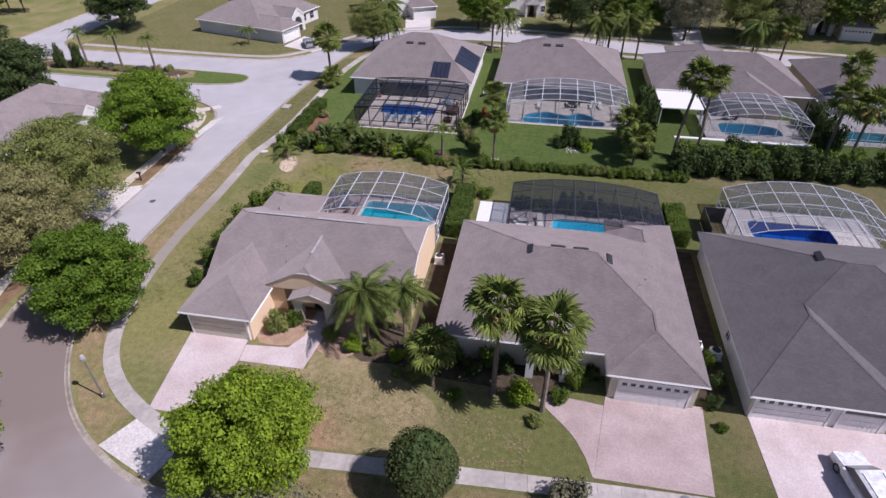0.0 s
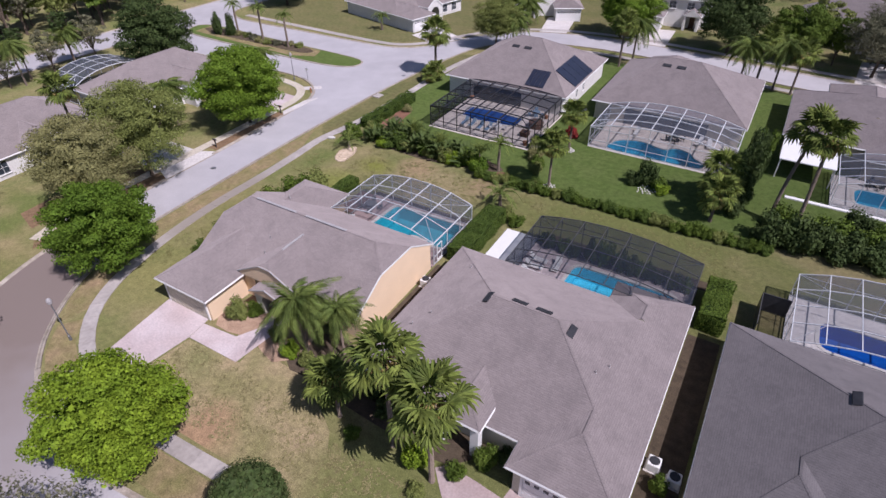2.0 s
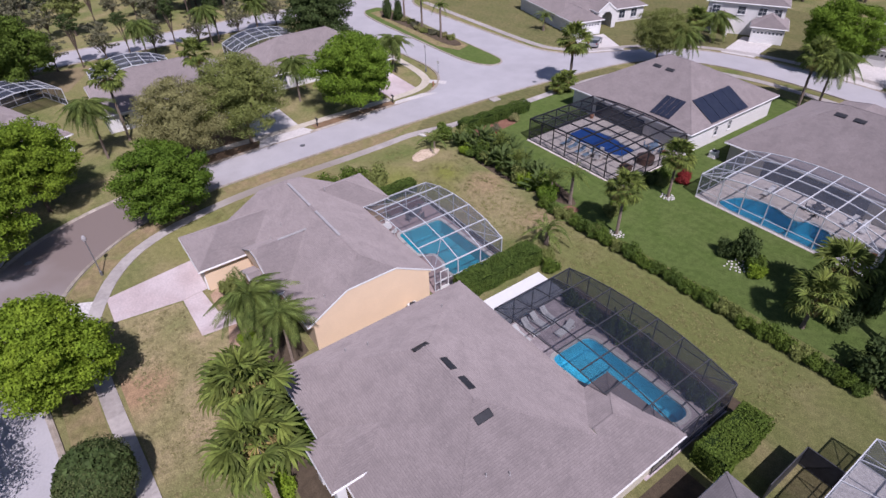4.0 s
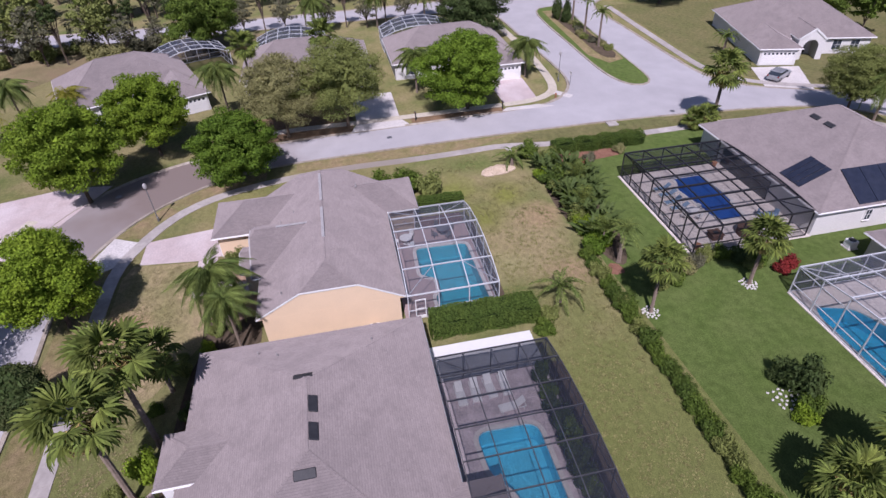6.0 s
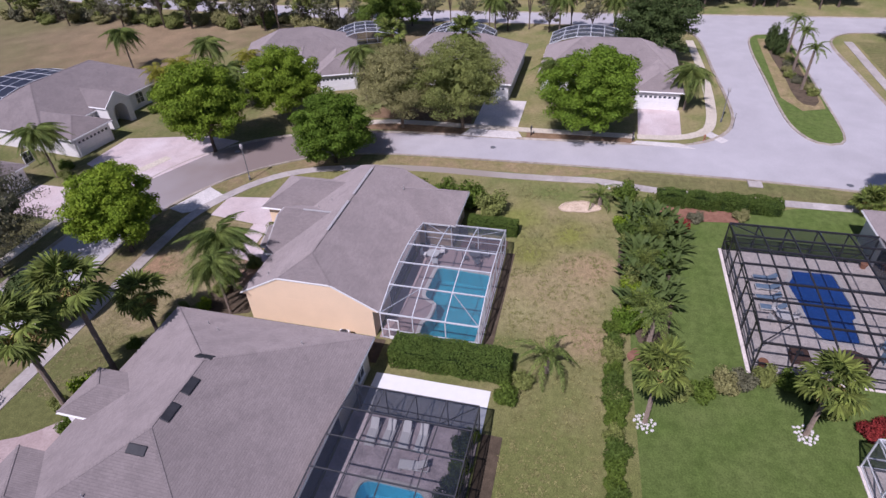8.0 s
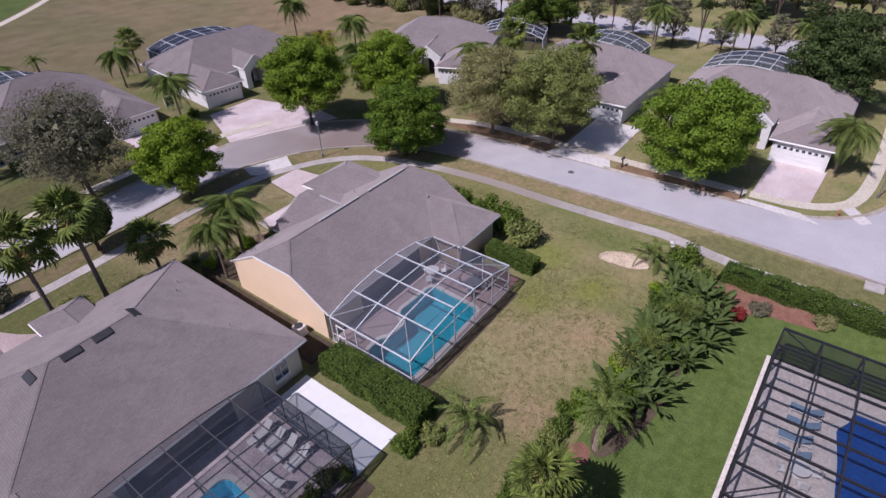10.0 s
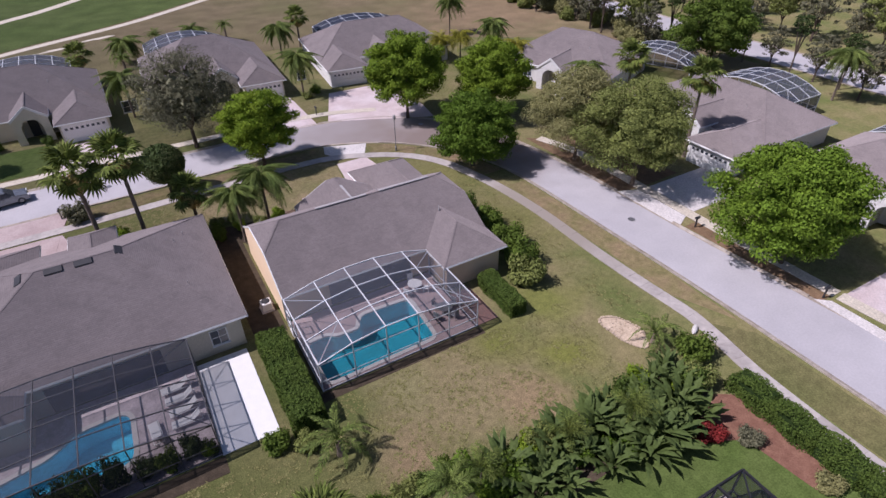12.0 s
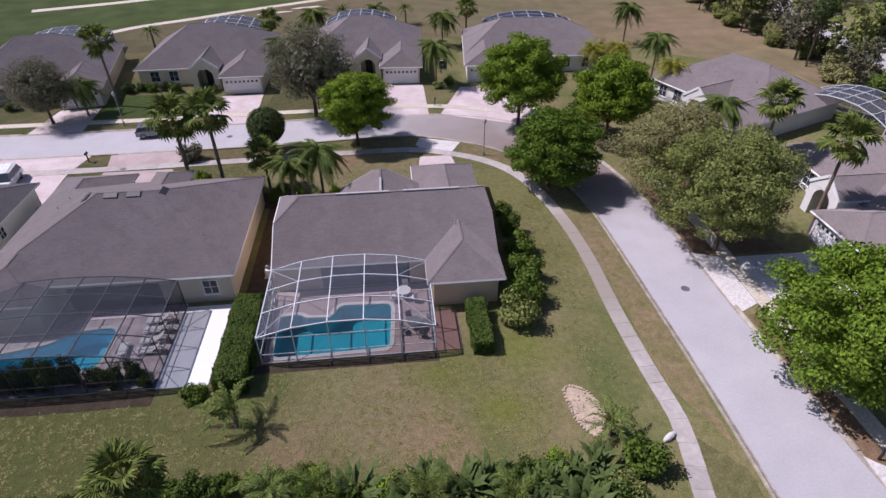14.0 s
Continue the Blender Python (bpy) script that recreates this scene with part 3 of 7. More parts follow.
ROAD_FARWEST2 = [(-121, -120), (-107, -60), (-101, -20), (-98.5, 10), (-98.2, 40), (-98.0, 78), (-96.5, 82.5), (-92, 84.6), (-75, 85.2), (-58, 85.6), (-52.5, 84.6), (-48.8, 82.0), (-46.9, 78.4), (-46.3, 74), (-45.9, 66), (-45.5, 58), (-45.2, 48), (-44.4, 39), (-43.0, 32.5), (-40.6, 26.8), (-37.0, 22.2), (-32.2, 18.8), (-26.2, 16.9), (-20, 16.3), (-10, 16.4), (0, 16.8), (15, 17.3), (75, 17.6)]
loops = [smooth_line(k, 1.5) for k in (ROAD_EAST, ROAD_NORTH, ROAD_FARWEST, ROAD_FARWEST2)]
road_outline = [(p.x, p.y) for k in loops for p in k]
tagged(part("road", sheet(road_outline, 0.02, thick=0.02), ASPHALT), "pale grey sun-bleached asphalt street with a bend", "road", kind="structure")
DROPS = [(-24.5, 24.9, 3.1), (10.5, 24.65, 4.5), (23.0, 24.75, 5.4), (-45.4, 55.2, 4.1), (-46.1, 76.2, 3.9), (-32.4, 18.9, 6.6), (-20.8, 16.4, 3.5), (3.1, 16.8, 3.7), (25.0, 17.2, 3.7), (-42.6, 114.8, 4.2), (-27.0, 130.0, 3.6), (-8.3, 131.7, 3.6), (28.8, 127.4, 3.3)]
HIGH = [(0.32, 0.021), (0.20, 0.030), (0.08, 0.10), (0.02, 0.135), (-0.12, 0.13), (-0.13, -0.02)]
LOW = [(0.32, 0.021), (0.20, 0.024), (0.08, 0.032), (0.02, 0.040), (-0.12, 0.044), (-0.13, -0.02)]
for k in loops:
    low = [any((p.x - x) ** 2 + (p.y - y) ** 2 < r * r for x, y, r in DROPS) for p in k]
    i = 0
    while i < len(k) - 1:
        j = i + 1
        while j < len(k) - 1 and low[j] == low[i]:
            j += 1
        tagged(part("kerb", profile_strip(k[i:j + 1], LOW if low[i] else HIGH), KERB), "dropped concrete kerb at a driveway" if low[i] else "pale concrete rolled kerb along the road", "kerb", kind="structure")
        i = j


# planted median in the side street
MED = [(-95, 98), (-94, 94.4), (-88, 92.8), (-70, 92.2), (-58, 92.0), (-53.5, 92.4), (-50.4, 93.6), (-49.6, 95.4), (-50.6, 97.0), (-54, 97.7), (-64, 98.2), (-80, 99.0), (-92, 99.6)]
med_line = smooth_line(MED + [MED[0]], 1.2)
patch("ground_median", [(p.x, p.y) for p in med_line], 0.14, GRASS_LUSH, "green grass median in the side street", "median", 0.14)
tagged(part("kerb", profile_strip(med_line, [(-0.2, 0.02), (-0.18, 0.15), (0.1, 0.16), (0.12, 0.05)]), KERB), "pale concrete kerb round the median", "kerb", kind="structure")
patch("ground_bed", [(p.x, p.y) for p in smooth_line([(-92, 97), (-88, 95.4), (-72, 95.0), (-63.5, 94.8), (-61.3, 96.0), (-63, 97.4), (-74, 97.9), (-90, 98.6), (-92, 97)], 1.5)], 0.17, MULCH_AND_SHADE, "mulched planting bed on the median", "bed", 0.02)
patch("ground_verge", [(-92, 94.6), (-64, 92.8), (-59.5, 94.6), (-60.6, 97.6), (-64, 97.9), (-92, 99.0)], 0.15, GRASS_VERGE, "tan dried grass round the median bed", "verge", 0.01)

# driveways and paths
def drive(outline, label, material=PAVER, z=0.035):
    return patch("driveway", outline, z, material, label, "driveway", 0.05)


drive([(-26.7, 37.3), (-21.5, 37.3), (-21.2, 34.7), (-21.9, 29.2), (-25.6, 29.2)], "pinkish brick paver driveway before the yellow house")
drive([(-25.9, 28.2), (-22.3, 27.1), (-21.6, 25.9), (-22.2, 23.9), (-27.2, 25.7)], "pale concrete driveway apron", CONCRETE_PALE, 0.045)
drive([(-21.36, 36.5), (-17.8, 36.8), (-16.9, 38.4), (-16.9, 41.4), (-15.4, 41.4), (-15.3, 38.2), (-15.7, 34.8), (-21.14, 34.75)], "pinkish paver front path", PAVER, 0.042)
drive([(7.9, 36.4), (14.9, 36.4), (14.4, 29.2), (6.8, 29.2)], "rose-grey brick paver driveway", PAVER_ROSE)
drive([(2.9, 35.0), (3.9, 33.9), (4.9, 32.9), (5.6, 32.0), (6.3, 30.6), (6.7, 29.25), (6.79, 29.25), (7.72, 35.3), (5.8, 35.5), (3.6, 35.6)], "rose-grey paver path to the porch", PAVER_ROSE, 0.032)
drive([(6.6, 28.0), (14.5, 28.0), (15.2, 24.7), (5.9, 24.6)], "rose-grey paver driveway apron", PAVER_ROSE, 0.045)
drive([(18.0, 36.2), (28.0, 36.2), (27.6, 29.2), (18.4, 29.2)], "pinkish brick paver driveway")
drive([(18.2, 28.0), (27.9, 28.0), (28.6, 24.8), (17.5, 24.7)], "pinkish paver driveway apron", PAVER, 0.045)
drive([(-57.8, 52.2), (-57.8, 58.2), (-48.9, 58.2), (-48.9, 52.2)], "pale concrete driveway under trees", CONCRETE_PALE)
drive([(-47.5, 52.1), (-47.5, 58.4), (-45.4, 59.4), (-45.3, 51.2)], "pale concrete driveway apron", CONCRETE_PALE, 0.045)
drive([(-57.6, 73.6), (-57.6, 79.0), (-48.6, 78.6), (-48.6, 73.4)], "pinkish paver driveway")
drive([(-47.2, 73.3), (-47.2, 78.2), (-46.0, 80.0), (-46.2, 72.4)], "pale concrete driveway apron", CONCRETE_PALE, 0.045)
drive([(-37.0, 6.6), (-29.6, 6.4), (-25.6, 16.6), (-38.8, 22.6), (-39.6, 17.8)], "wide pinkish paver driveway at the bend")
drive([(-24.0, 4.6), (-18.2, 3.9), (-17.6, 16.4), (-24.0, 16.7)], "red and pink paver driveway", PAVER)
drive([(0.0, 6.0), (6.2, 6.4), (6.6, 16.8), (-0.4, 16.7)], "pinkish paver driveway")
drive([(22.2, 8.8), (27.6, 9.4), (28.4, 17.2), (21.6, 17.2)], "pinkish paver driveway")
drive([(-51.2, 114.6), (-49.6, 121.8), (-41.0, 117.6), (-44.0, 111.8)], "pale concrete driveway with a parked car", CONCRETE_PALE)
drive([(-32.0, 140.0), (-26.6, 142.8), (-24.4, 131.0), (-29.6, 129.4)], "pale concrete driveway", CONCRETE_PALE)
drive([(-12.2, 142.0), (-5.6, 143.2), (-5.0, 131.6), (-11.6, 131.8)], "pale concrete driveway", CONCRETE_PALE)
drive([(27.0, 140), (33.0, 140.6), (31.6, 127.2), (26.0, 127.8)], "pale concrete driveway", CONCRETE_PALE)


def slabs(pts, width, name, label, z=0.055, single=True, material=CONCRETE):
    """A pavement of cast slabs with open joints; single: each slab is an object of its own."""
    line = smooth_line(pts, 1.5)
    L, R = side_of(line, width / 2), side_of(line, -width / 2)
    host = thing(name, label, "pavement", kind="structure")
    allb = bmesh.new()
    for i in range(len(line) - 1):
        c = (line[i] + line[i + 1]) / 2
        q = []
        for p in (R[i], R[i + 1], L[i + 1], L[i]):
            d = c - p
            q.append(p + d.normalized() * 0.012)
        bm = bmesh.new() if single else allb
        lift = 0.006 * math.sin(i * 12.9898)
        lo = [bm.verts.new((p.x - (c.x if single else 0), p.y - (c.y if single else 0), -0.02)) for p in q]
        hi = [bm.verts.new((p.x - (c.x if single else 0), p.y - (c.y if single else 0), z + lift)) for p in q]
        bm.faces.new(hi)
        for k in range(4):
            bm.faces.new((lo[k], lo[(k + 1) % 4], hi[(k + 1) % 4], hi[k]))
        if single:
            part("slab", bm, material, host, m=Matrix.Translation(c))
    if not single:
        tagged(part("slabs", allb, material, host), kind="stuff")
    else:
        allb.free()
    bed_line = line
    part("bedding", profile_strip(bed_line, [(-width / 2, 0.0), (-width / 2, 0.035), (width / 2, 0.035), (width / 2, 0.0)]), KERB, host)
    return host


MAIN_WALK = [(16, 28.5), (3.5, 28.1), (-8.6, 27.5), (-12, 27.3), (-19, 27.1), (-22.5, 27.5), (-26.4, 29.1), (-28.9, 30.6), (-31, 32.5), (-32.5, 34.7), (-33.6, 37.3), (-35.0, 43.2), (-35.7, 50), (-35.7, 58), (-35.9, 64), (-36.2, 68.6), (-35.9, 71), (-35.2, 75), (-34.9, 80), (-34.8, 90), (-34.9, 97), (-34.6, 103), (-33.4, 111)]
patch("ground_lawn", [(-92, 110.2), (-70, 109.2), (-55, 108.7), (-50.2, 109.8), (-46, 114.0), (-42.2, 120.6), (-37, 127.8), (-29, 132.6), (-19, 135), (-19, 164), (-94, 164)], 0.012, GRASS_OLIVE, "olive green lawn of the far lots", "lawn", 0.01)
slabs(MAIN_WALK, 1.25, "pavement_main", "pale concrete sidewalk of cast slabs")
patch("ground_lawn", [(28, 9.4), (27.6, 13.3), (7.2, 12.9), (7.0, 4.5), (20, 4.6)], 0.012, GRASS_LUSH, "watered green lawn before a house", "lawn", 0.01)
patch("ground_lawn", [(-.9, 12.8), (-16.9, 12.4), (-17.2, 4.6), (-1.6, 5.4)], 0.012, GRASS_OLIVE, "mown lawn before a house", "lawn", 0.01)
slabs([(75, 14.3), (15, 14.2), (0, 13.7), (-10, 13.5), (-20, 13.3), (-27, 14.0), (-33, 16.0)], 1.3, "pavement_south", "pale concrete sidewalk before the houses", single=False, material=WALK_CREAM)
slabs([(-46.6, 36), (-48.0, 41), (-48.2, 52), (-48.2, 60), (-48.4, 73)], 1.3, "pavement_west", "cream concrete sidewalk beside the street", single=False, material=WALK_CREAM)
slabs([(-48.4, 73.3), (-48.7, 77.5), (-50.0, 80.4), (-52.4, 82.2), (-59.2, 83.2), (-72, 83.6), (-90, 83.2)], 1.3, "pavement_west", "cream concrete sidewalk curving round the corner", single=False, material=WALK_CREAM)
patch("ground_verge", [(-20.8, 24.0), (-10, 24.3), (0, 24.75), (5.2, 24.95), (5.2, 27.3), (-8.6, 26.7), (-19, 26.3), (-21, 26.0)], 0.012, GRASS_VERGE, "brown dried grass verge before the lawn", "verge", 0.01)
slabs([(-92, 109.0), (-70, 108.0), (-55, 107.6), (-49.4, 108.6), (-44.8, 113.2), (-41, 120.6), (-36, 127), (-28, 131.4), (-18, 133.8), (-8, 134.0), (15, 131.4), (60, 126)], 1.3, "pavement_north", "pale concrete sidewalk along the far street", single=False)
slabs([(-33.4, 111), (-30, 116.4), (-25, 119.6), (-18, 121.6), (-8, 121.8), (3, 120.6), (60, 113.4)], 1.3, "pavement_north", "pale concrete sidewalk along the far street", single=False)
slabs([(16, 28.5), (75, 28.8)], 1.35, "pavement_east", "pale concrete sidewalk of cast slabs", single=False)
# ---- houses ----
def roof_wing(x0, y0, x1, y1, axis, c0, c1, eave, pitch, inset0=None, inset1=None, trim=0.14):
    """A hip roof over a rectangle. c0, c1: how much of each end is gable (0 hip, 1 gable, between: clipped gable)."""
    if axis == "y":
        x0, y0, x1, y1 = y0, x0, y1, x1
    half = (y1 - y0) / 2
    rise = pitch * half
    ym, zr = (y0 + y1) / 2, eave + rise
    i0 = (half if inset0 is None else inset0) * (1 - c0)
    i1 = (half if inset1 is None else inset1) * (1 - c1)
    bm = bmesh.new()
    def v(x, y, z):
        return bm.verts.new((x, y, z) if axis == "x" else (y, x, z))
    def ends(x, c):
        return [(x, y0 + c * half, eave + c * rise), (x, y1 - c * half, eave + c * rise)]
    e = [v(x0, y0, eave), v(x1, y0, eave), v(x1, y1, eave), v(x0, y1, eave)]
    o0, o1 = (.02 if c0 > 0 else -.06), (.02 if c1 > 0 else -.06)
    b = [v(x0 + o0, y0 - .06, eave - trim), v(x1 - o1, y0 - .06, eave - trim), v(x1 - o1, y1 + .06, eave - trim), v(x0 + o0, y1 + .06, eave - trim)]
    r0, r1 = v(x0 + i0, ym, zr), v(x1 - i1, ym, zr)
    g0 = [v(*p) for p in ends(x0, c0)] if 0 < c0 < 1 else ([e[0], e[3]] if c0 == 0 else [r0, r0])
    g1 = [v(*p) for p in ends(x1, c1)] if 0 < c1 < 1 else ([e[1], e[2]] if c1 == 0 else [r1, r1])
    def face(vs, mi):
        u = []
        for w in vs:
            if w not in u:
                u.append(w)
        if len(u) > 2:
            bm.faces.new(u).material_index = mi
    face([e[0], e[1], g1[0], r1, r0, g0[0]], 0)
    face([e[2], e[3], g0[1], r0, r1, g1[1]], 0)
    face([g0[1], g0[0], r0], 0)
    face([g1[0], g1[1], r1], 0)
    if c0 > 0:
        face([e[3], e[0], g0[0], g0[1]], 1)
    if c1 > 0:
        face([e[1], e[2], g1[1], g1[0]], 1)
    for k in range(4):
        gable = (k == 1 and c1 > 0) or (k == 3 and c0 > 0)
        face([b[k], b[(k + 1) % 4], e[(k + 1) % 4], e[k]], 1 if gable else 2)
    face(b[::-1], 2)
    bmesh.ops.recalc_face_normals(bm, faces=bm.faces)
    def w(x, y, z):
        return (x, y, z) if axis == "x" else (y, x, z)
    caps = [(w(x0 + i0, ym, zr), w(x1 - i1, ym, zr))]
    for c, x, xr in ((c0, x0, x0 + i0), (c1, x1, x1 - i1)):
        if c < 1:
            for p in ends(x, c):
                caps.append((w(*p), w(xr, ym, zr)))
    return bm, caps


def facing(x, y, z, side):
    """A pose on a wall: local x runs along the wall, local -y points outwards."""
    return pose(x, y, z, 0, 0, {"s": 0, "e": 90, "n": 180, "w": 270}[side])


WINDOW_MESH = {}


def window(parent, x, y, z, side, w=1.1, h=1.3, arch=False):
    key = (w, h)
    if key not in WINDOW_MESH:
        bm = bmesh.new()
        loops = []
        for y in (-.05, .06):
            for e in (.07, 0):
                loops.append([bm.verts.new((u, y, v)) for u, v in ((-w / 2 - e, -e), (w / 2 + e, -e), (w / 2 + e, h + e), (-w / 2 - e, h + e))])
        for p, q in ((0, 1), (1, 3), (3, 2), (2, 0)):
            for k in range(4):
                bm.faces.new((loops[p][k], loops[p][(k + 1) % 4], loops[q][(k + 1) % 4], loops[q][k]))
        bmesh.ops.recalc_face_normals(bm, faces=bm.faces)
        made = []
        for name, b2, m2 in (("window", bm, WHITE), ("pane", boxes((-w / 2, -.012, 0, w / 2, .012, h)), GLASS), ("sill", boxes((-w / 2 - .1, -.12, -.14, w / 2 + .1, .06, -.072)), WHITE), ("crossbar", boxes((-w / 2, -.03, h * .5 - .02, w / 2, .03, h * .5 + .02)), WHITE), ("mullion", boxes((-.02, -.028, 0, .02, .028, h)), WHITE)):
            me = bpy.data.meshes.new(name)
            b2.to_mesh(me)
            b2.free()
            me.materials.append(m2)
            made.append((name, me))
        WINDOW_MESH[key] = made
    made = WINDOW_MESH[key]
    f = part("window", made[0][1], None, parent, "white-framed window", facing(x, y, z, side))
    for name, me in made[1:]:
        part(name, me, None, f)
    return f


def garage_door(parent, x, y, side, w=4.9, h=2.15, lights=True, material=None):
    bm = bmesh.new()
    for k in range(4):
        z = k * h / 4
        for j in range(8):
            u = -w / 2 + j * w / 8
            box(bm, u + .03, -.05, z + .03, u + w / 8 - .03, -.02, z + h / 4 - .03)
        box(bm, -w / 2, -.03, z + .006, w / 2, .03, z + h / 4 - .006)
    d = part("garage_door", bm, material or WHITE, parent, "white panelled garage door", facing(x, y, 0.02, side))
    if lights:
        for j in range(8):
            u = -w / 2 + (j + .5) * w / 8
            part("pane", boxes((u - .17, -.056, h * .78, u + .17, -.03, h * .92)), GLASS, d)
    bm = boxes((-w / 2 - .18, -.08, 0, -w / 2 - .02, .05, h + .16), (w / 2 + .02, -.08, 0, w / 2 + .18, .05, h + .16), (-w / 2 - .02, -.08, h + .02, w / 2 + .02, .05, h + .18))
    part("trim", bm, WHITE, d)
    return d


def vent(parent, x, y, z, turn, tilt, long=1.2):
    """A low dark box vent lying on a roof slope."""
    bm = boxes((-long / 2, -.28, 0, long / 2, .28, .10), bevel=.04)
    return part("roof_vent", bm, DARK, parent, "dark metal roof vent", pose(x, y, z, 0, 0, turn) @ pose(0, 0, 0, tilt, 0, 0))


def house(label, wings, walls, wall_mat, roof_mat, m=None, group="houses", cuts=()):
    """wings: roof_wing arguments; walls: boxes (x0, y0, x1, y1, top); cuts: hip caps of the first wing that start higher up."""
    h = thing("house", label, "house", group, m=m)
    for i, w in enumerate(wings):
        bm, caps = roof_wing(*w)
        bmesh.ops.translate(bm, verts=bm.verts, vec=(0, 0, 0.004 * i))
        r = part("roof", bm, (roof_mat, wall_mat, WHITE), h)
        cb = bmesh.new()
        for j, k in (cuts if i == 0 else ()):
            caps[j] = (tuple(Vector(caps[j][0]).lerp(Vector(caps[j][1]), k)), caps[j][1])
        for a, b in caps:
            if (Vector(a) - Vector(b)).length > 0.3:
                beam(cb, (a[0], a[1], a[2] + .004 * i - .012), (b[0], b[1], b[2] + .004 * i - .012), .16, .034)
        part("ridge_cap", cb, roof_mat, r)
    for x0, y0, x1, y1, top in walls:
        part("wall", boxes((x0, y0, -0.05, x1, y1, top)), wall_mat, h)
    return h


def plumbing(parent, x, y, z):
    bm = bmesh.new()
    tube(bm, [(0, 0, -.2), (0, 0, .28)], [.035, .035], 7)
    tube(bm, [(0, 0, -.1), (0, 0, .04)], [.09, .05], 7)
    part("vent_pipe", bm, VENTGREY, parent, "small pale roof pipe", pose(x, y, z))


def arch_wall(w, eave, apex, door_w, spring, thick, n=12):
    """A gabled wall with an arched opening from the ground up, thickness towards +y."""
    bm = bmesh.new()
    r = door_w / 2
    loop = [(-w / 2, 0), (-r, 0)] + [(-r * math.cos(math.pi * i / n), spring + r * math.sin(math.pi * i / n)) for i in range(n + 1)] + [(r, 0), (w / 2, 0), (w / 2, eave), (0, apex), (-w / 2, eave)]
    a = [bm.verts.new((x, 0, z)) for x, z in loop]
    b = [bm.verts.new((x, thick, z)) for x, z in loop]
    k = len(loop)
    bm.faces.new(a)
    bm.faces.new(b[::-1])
    for i in range(k):
        bm.faces.new((a[i], b[i], b[(i + 1) % k], a[(i + 1) % k]))
    bmesh.ops.recalc_face_normals(bm, faces=bm.faces)
    return bm


E_A = 2.73
# the yellow corner house
ha = house("yellow stucco corner house with a taupe shingle roof",
    [(-26.95, 41.44, -8.4, 53.2, "x", 0.62, 0.62, E_A, .55, 5.0, 5.4),
     (-26.93, 36.7, -20.5, 46.5, "y", 0, 1, E_A, .55, 3.2),
     (-21.4, 40.9, -13.4, 47.0, "y", .84, 1, E_A + .15, .55, 3.2),
     (-18.6, 39.8, -14.6, 43.6, "y", 1, 1, 2.62, .42),
     (-27.0, 47.5, -20.8, 56.3, "y", 1, 0, E_A, .55, None, 3.2)],
    [(-26.87, 41.9, -8.396, 52.7, 2.74), (-26.45, 37.15, -20.95, 46, 2.6), (-26.5, 48, -21.3, 55.85, 2.6), (-21.1, 41.3, -19.6, 44, 2.8), (-15.4, 41.3, -13.9, 44, 2.8)],
    STUCCO_YELLOW, SHINGLE)
garage_door(ha, -23.8, 37.1, "s", lights=False, material=STUCCO_CREAM)
part("ridge_vent", boxes((-24.3, 47.2, 5.97, -19.4, 47.44, 6.04)), VENTGREY, ha, "pale metal ridge vent")
part("ridge_vent", boxes((-18.2, 47.2, 5.97, -13.6, 47.44, 6.04)), VENTGREY, ha, "pale metal ridge vent")
part("ridge_vent", boxes((-17.5, 43.2, 5.10, -17.3, 46.0, 5.17)), VENTGREY, ha, "pale metal ridge vent")
bm = bmesh.new()
ya, zc = 41.44 + .62 * 5.88, E_A + .62 * .55 * 5.88
for a, b in (((41.44, E_A), (ya, zc)), ((ya, zc), (94.64 - ya, zc)), ((94.64 - ya, zc), (53.2, E_A))):
    beam(bm, (-8.37, a[0], a[1] - .05), (-8.37, b[0], b[1] - .05), .07, .11)
part("rake_trim", bm, WHITE, ha, "white rake boards on the gable")
part("portico", arch_wall(3.5, 2.5, 3.25, 2.0, 1.5, .4), STUCCO_CREAM, ha, "cream stucco entry portico with an arch", pose(-16.6, 40.05, -.02))
for x in (-18.15, -15.05):
    part("pier", boxes((x - .2, 40.46, -.02, x + .2, 41.28, 2.6)), STUCCO_CREAM, ha)
bm = bmesh.new()
zf = E_A + .15
for a, b in (((-21.42, zf), (-21.4 + .84 * 4, zf + .84 * 2.2)), ((-21.4 + .84 * 4, zf + .84 * 2.2), (-13.4 - .84 * 4, zf + .84 * 2.2)), ((-13.4 - .84 * 4, zf + .84 * 2.2), (-13.38, zf))):
    beam(bm, (a[0], 40.87, a[1] - .06), (b[0], 40.87, b[1] - .06), .18, .08)
for a in (-18.62, -14.58):
    beam(bm, (a, 39.77, 2.57), (-16.6, 39.77, 3.41), .16, .08)
part("rake_trim", bm, VENTGREY, ha, "pale rake boards over the entry")
part("front_door", boxes((-17.3, 41.8, .05, -15.9, 41.95, 2.4)), DARK, ha, "dark recessed front door")
window(ha, -12.0, 41.86, .9, "s", 1.6, 1.4)
window(ha, -23.0, 55.89, .9, "n")
window(ha, -26.92, 45.0, .9, "w")
window(ha, -26.92, 50.0, .9, "w")
part("sliding_door", boxes((-19.5, 52.68, .1, -12.2, 52.76, 2.2)), GLASS, ha, "glass sliding doors to the pool")
for x, y in ((-24.2, 43.0), (-20.3, 44.6), (-19.9, 43.3), (-9.6, 43.6)):
    plumbing(ha, x, y, E_A + .55 * (y - 41.44))
plumbing(ha, -23.6, 50.6, 4.55)

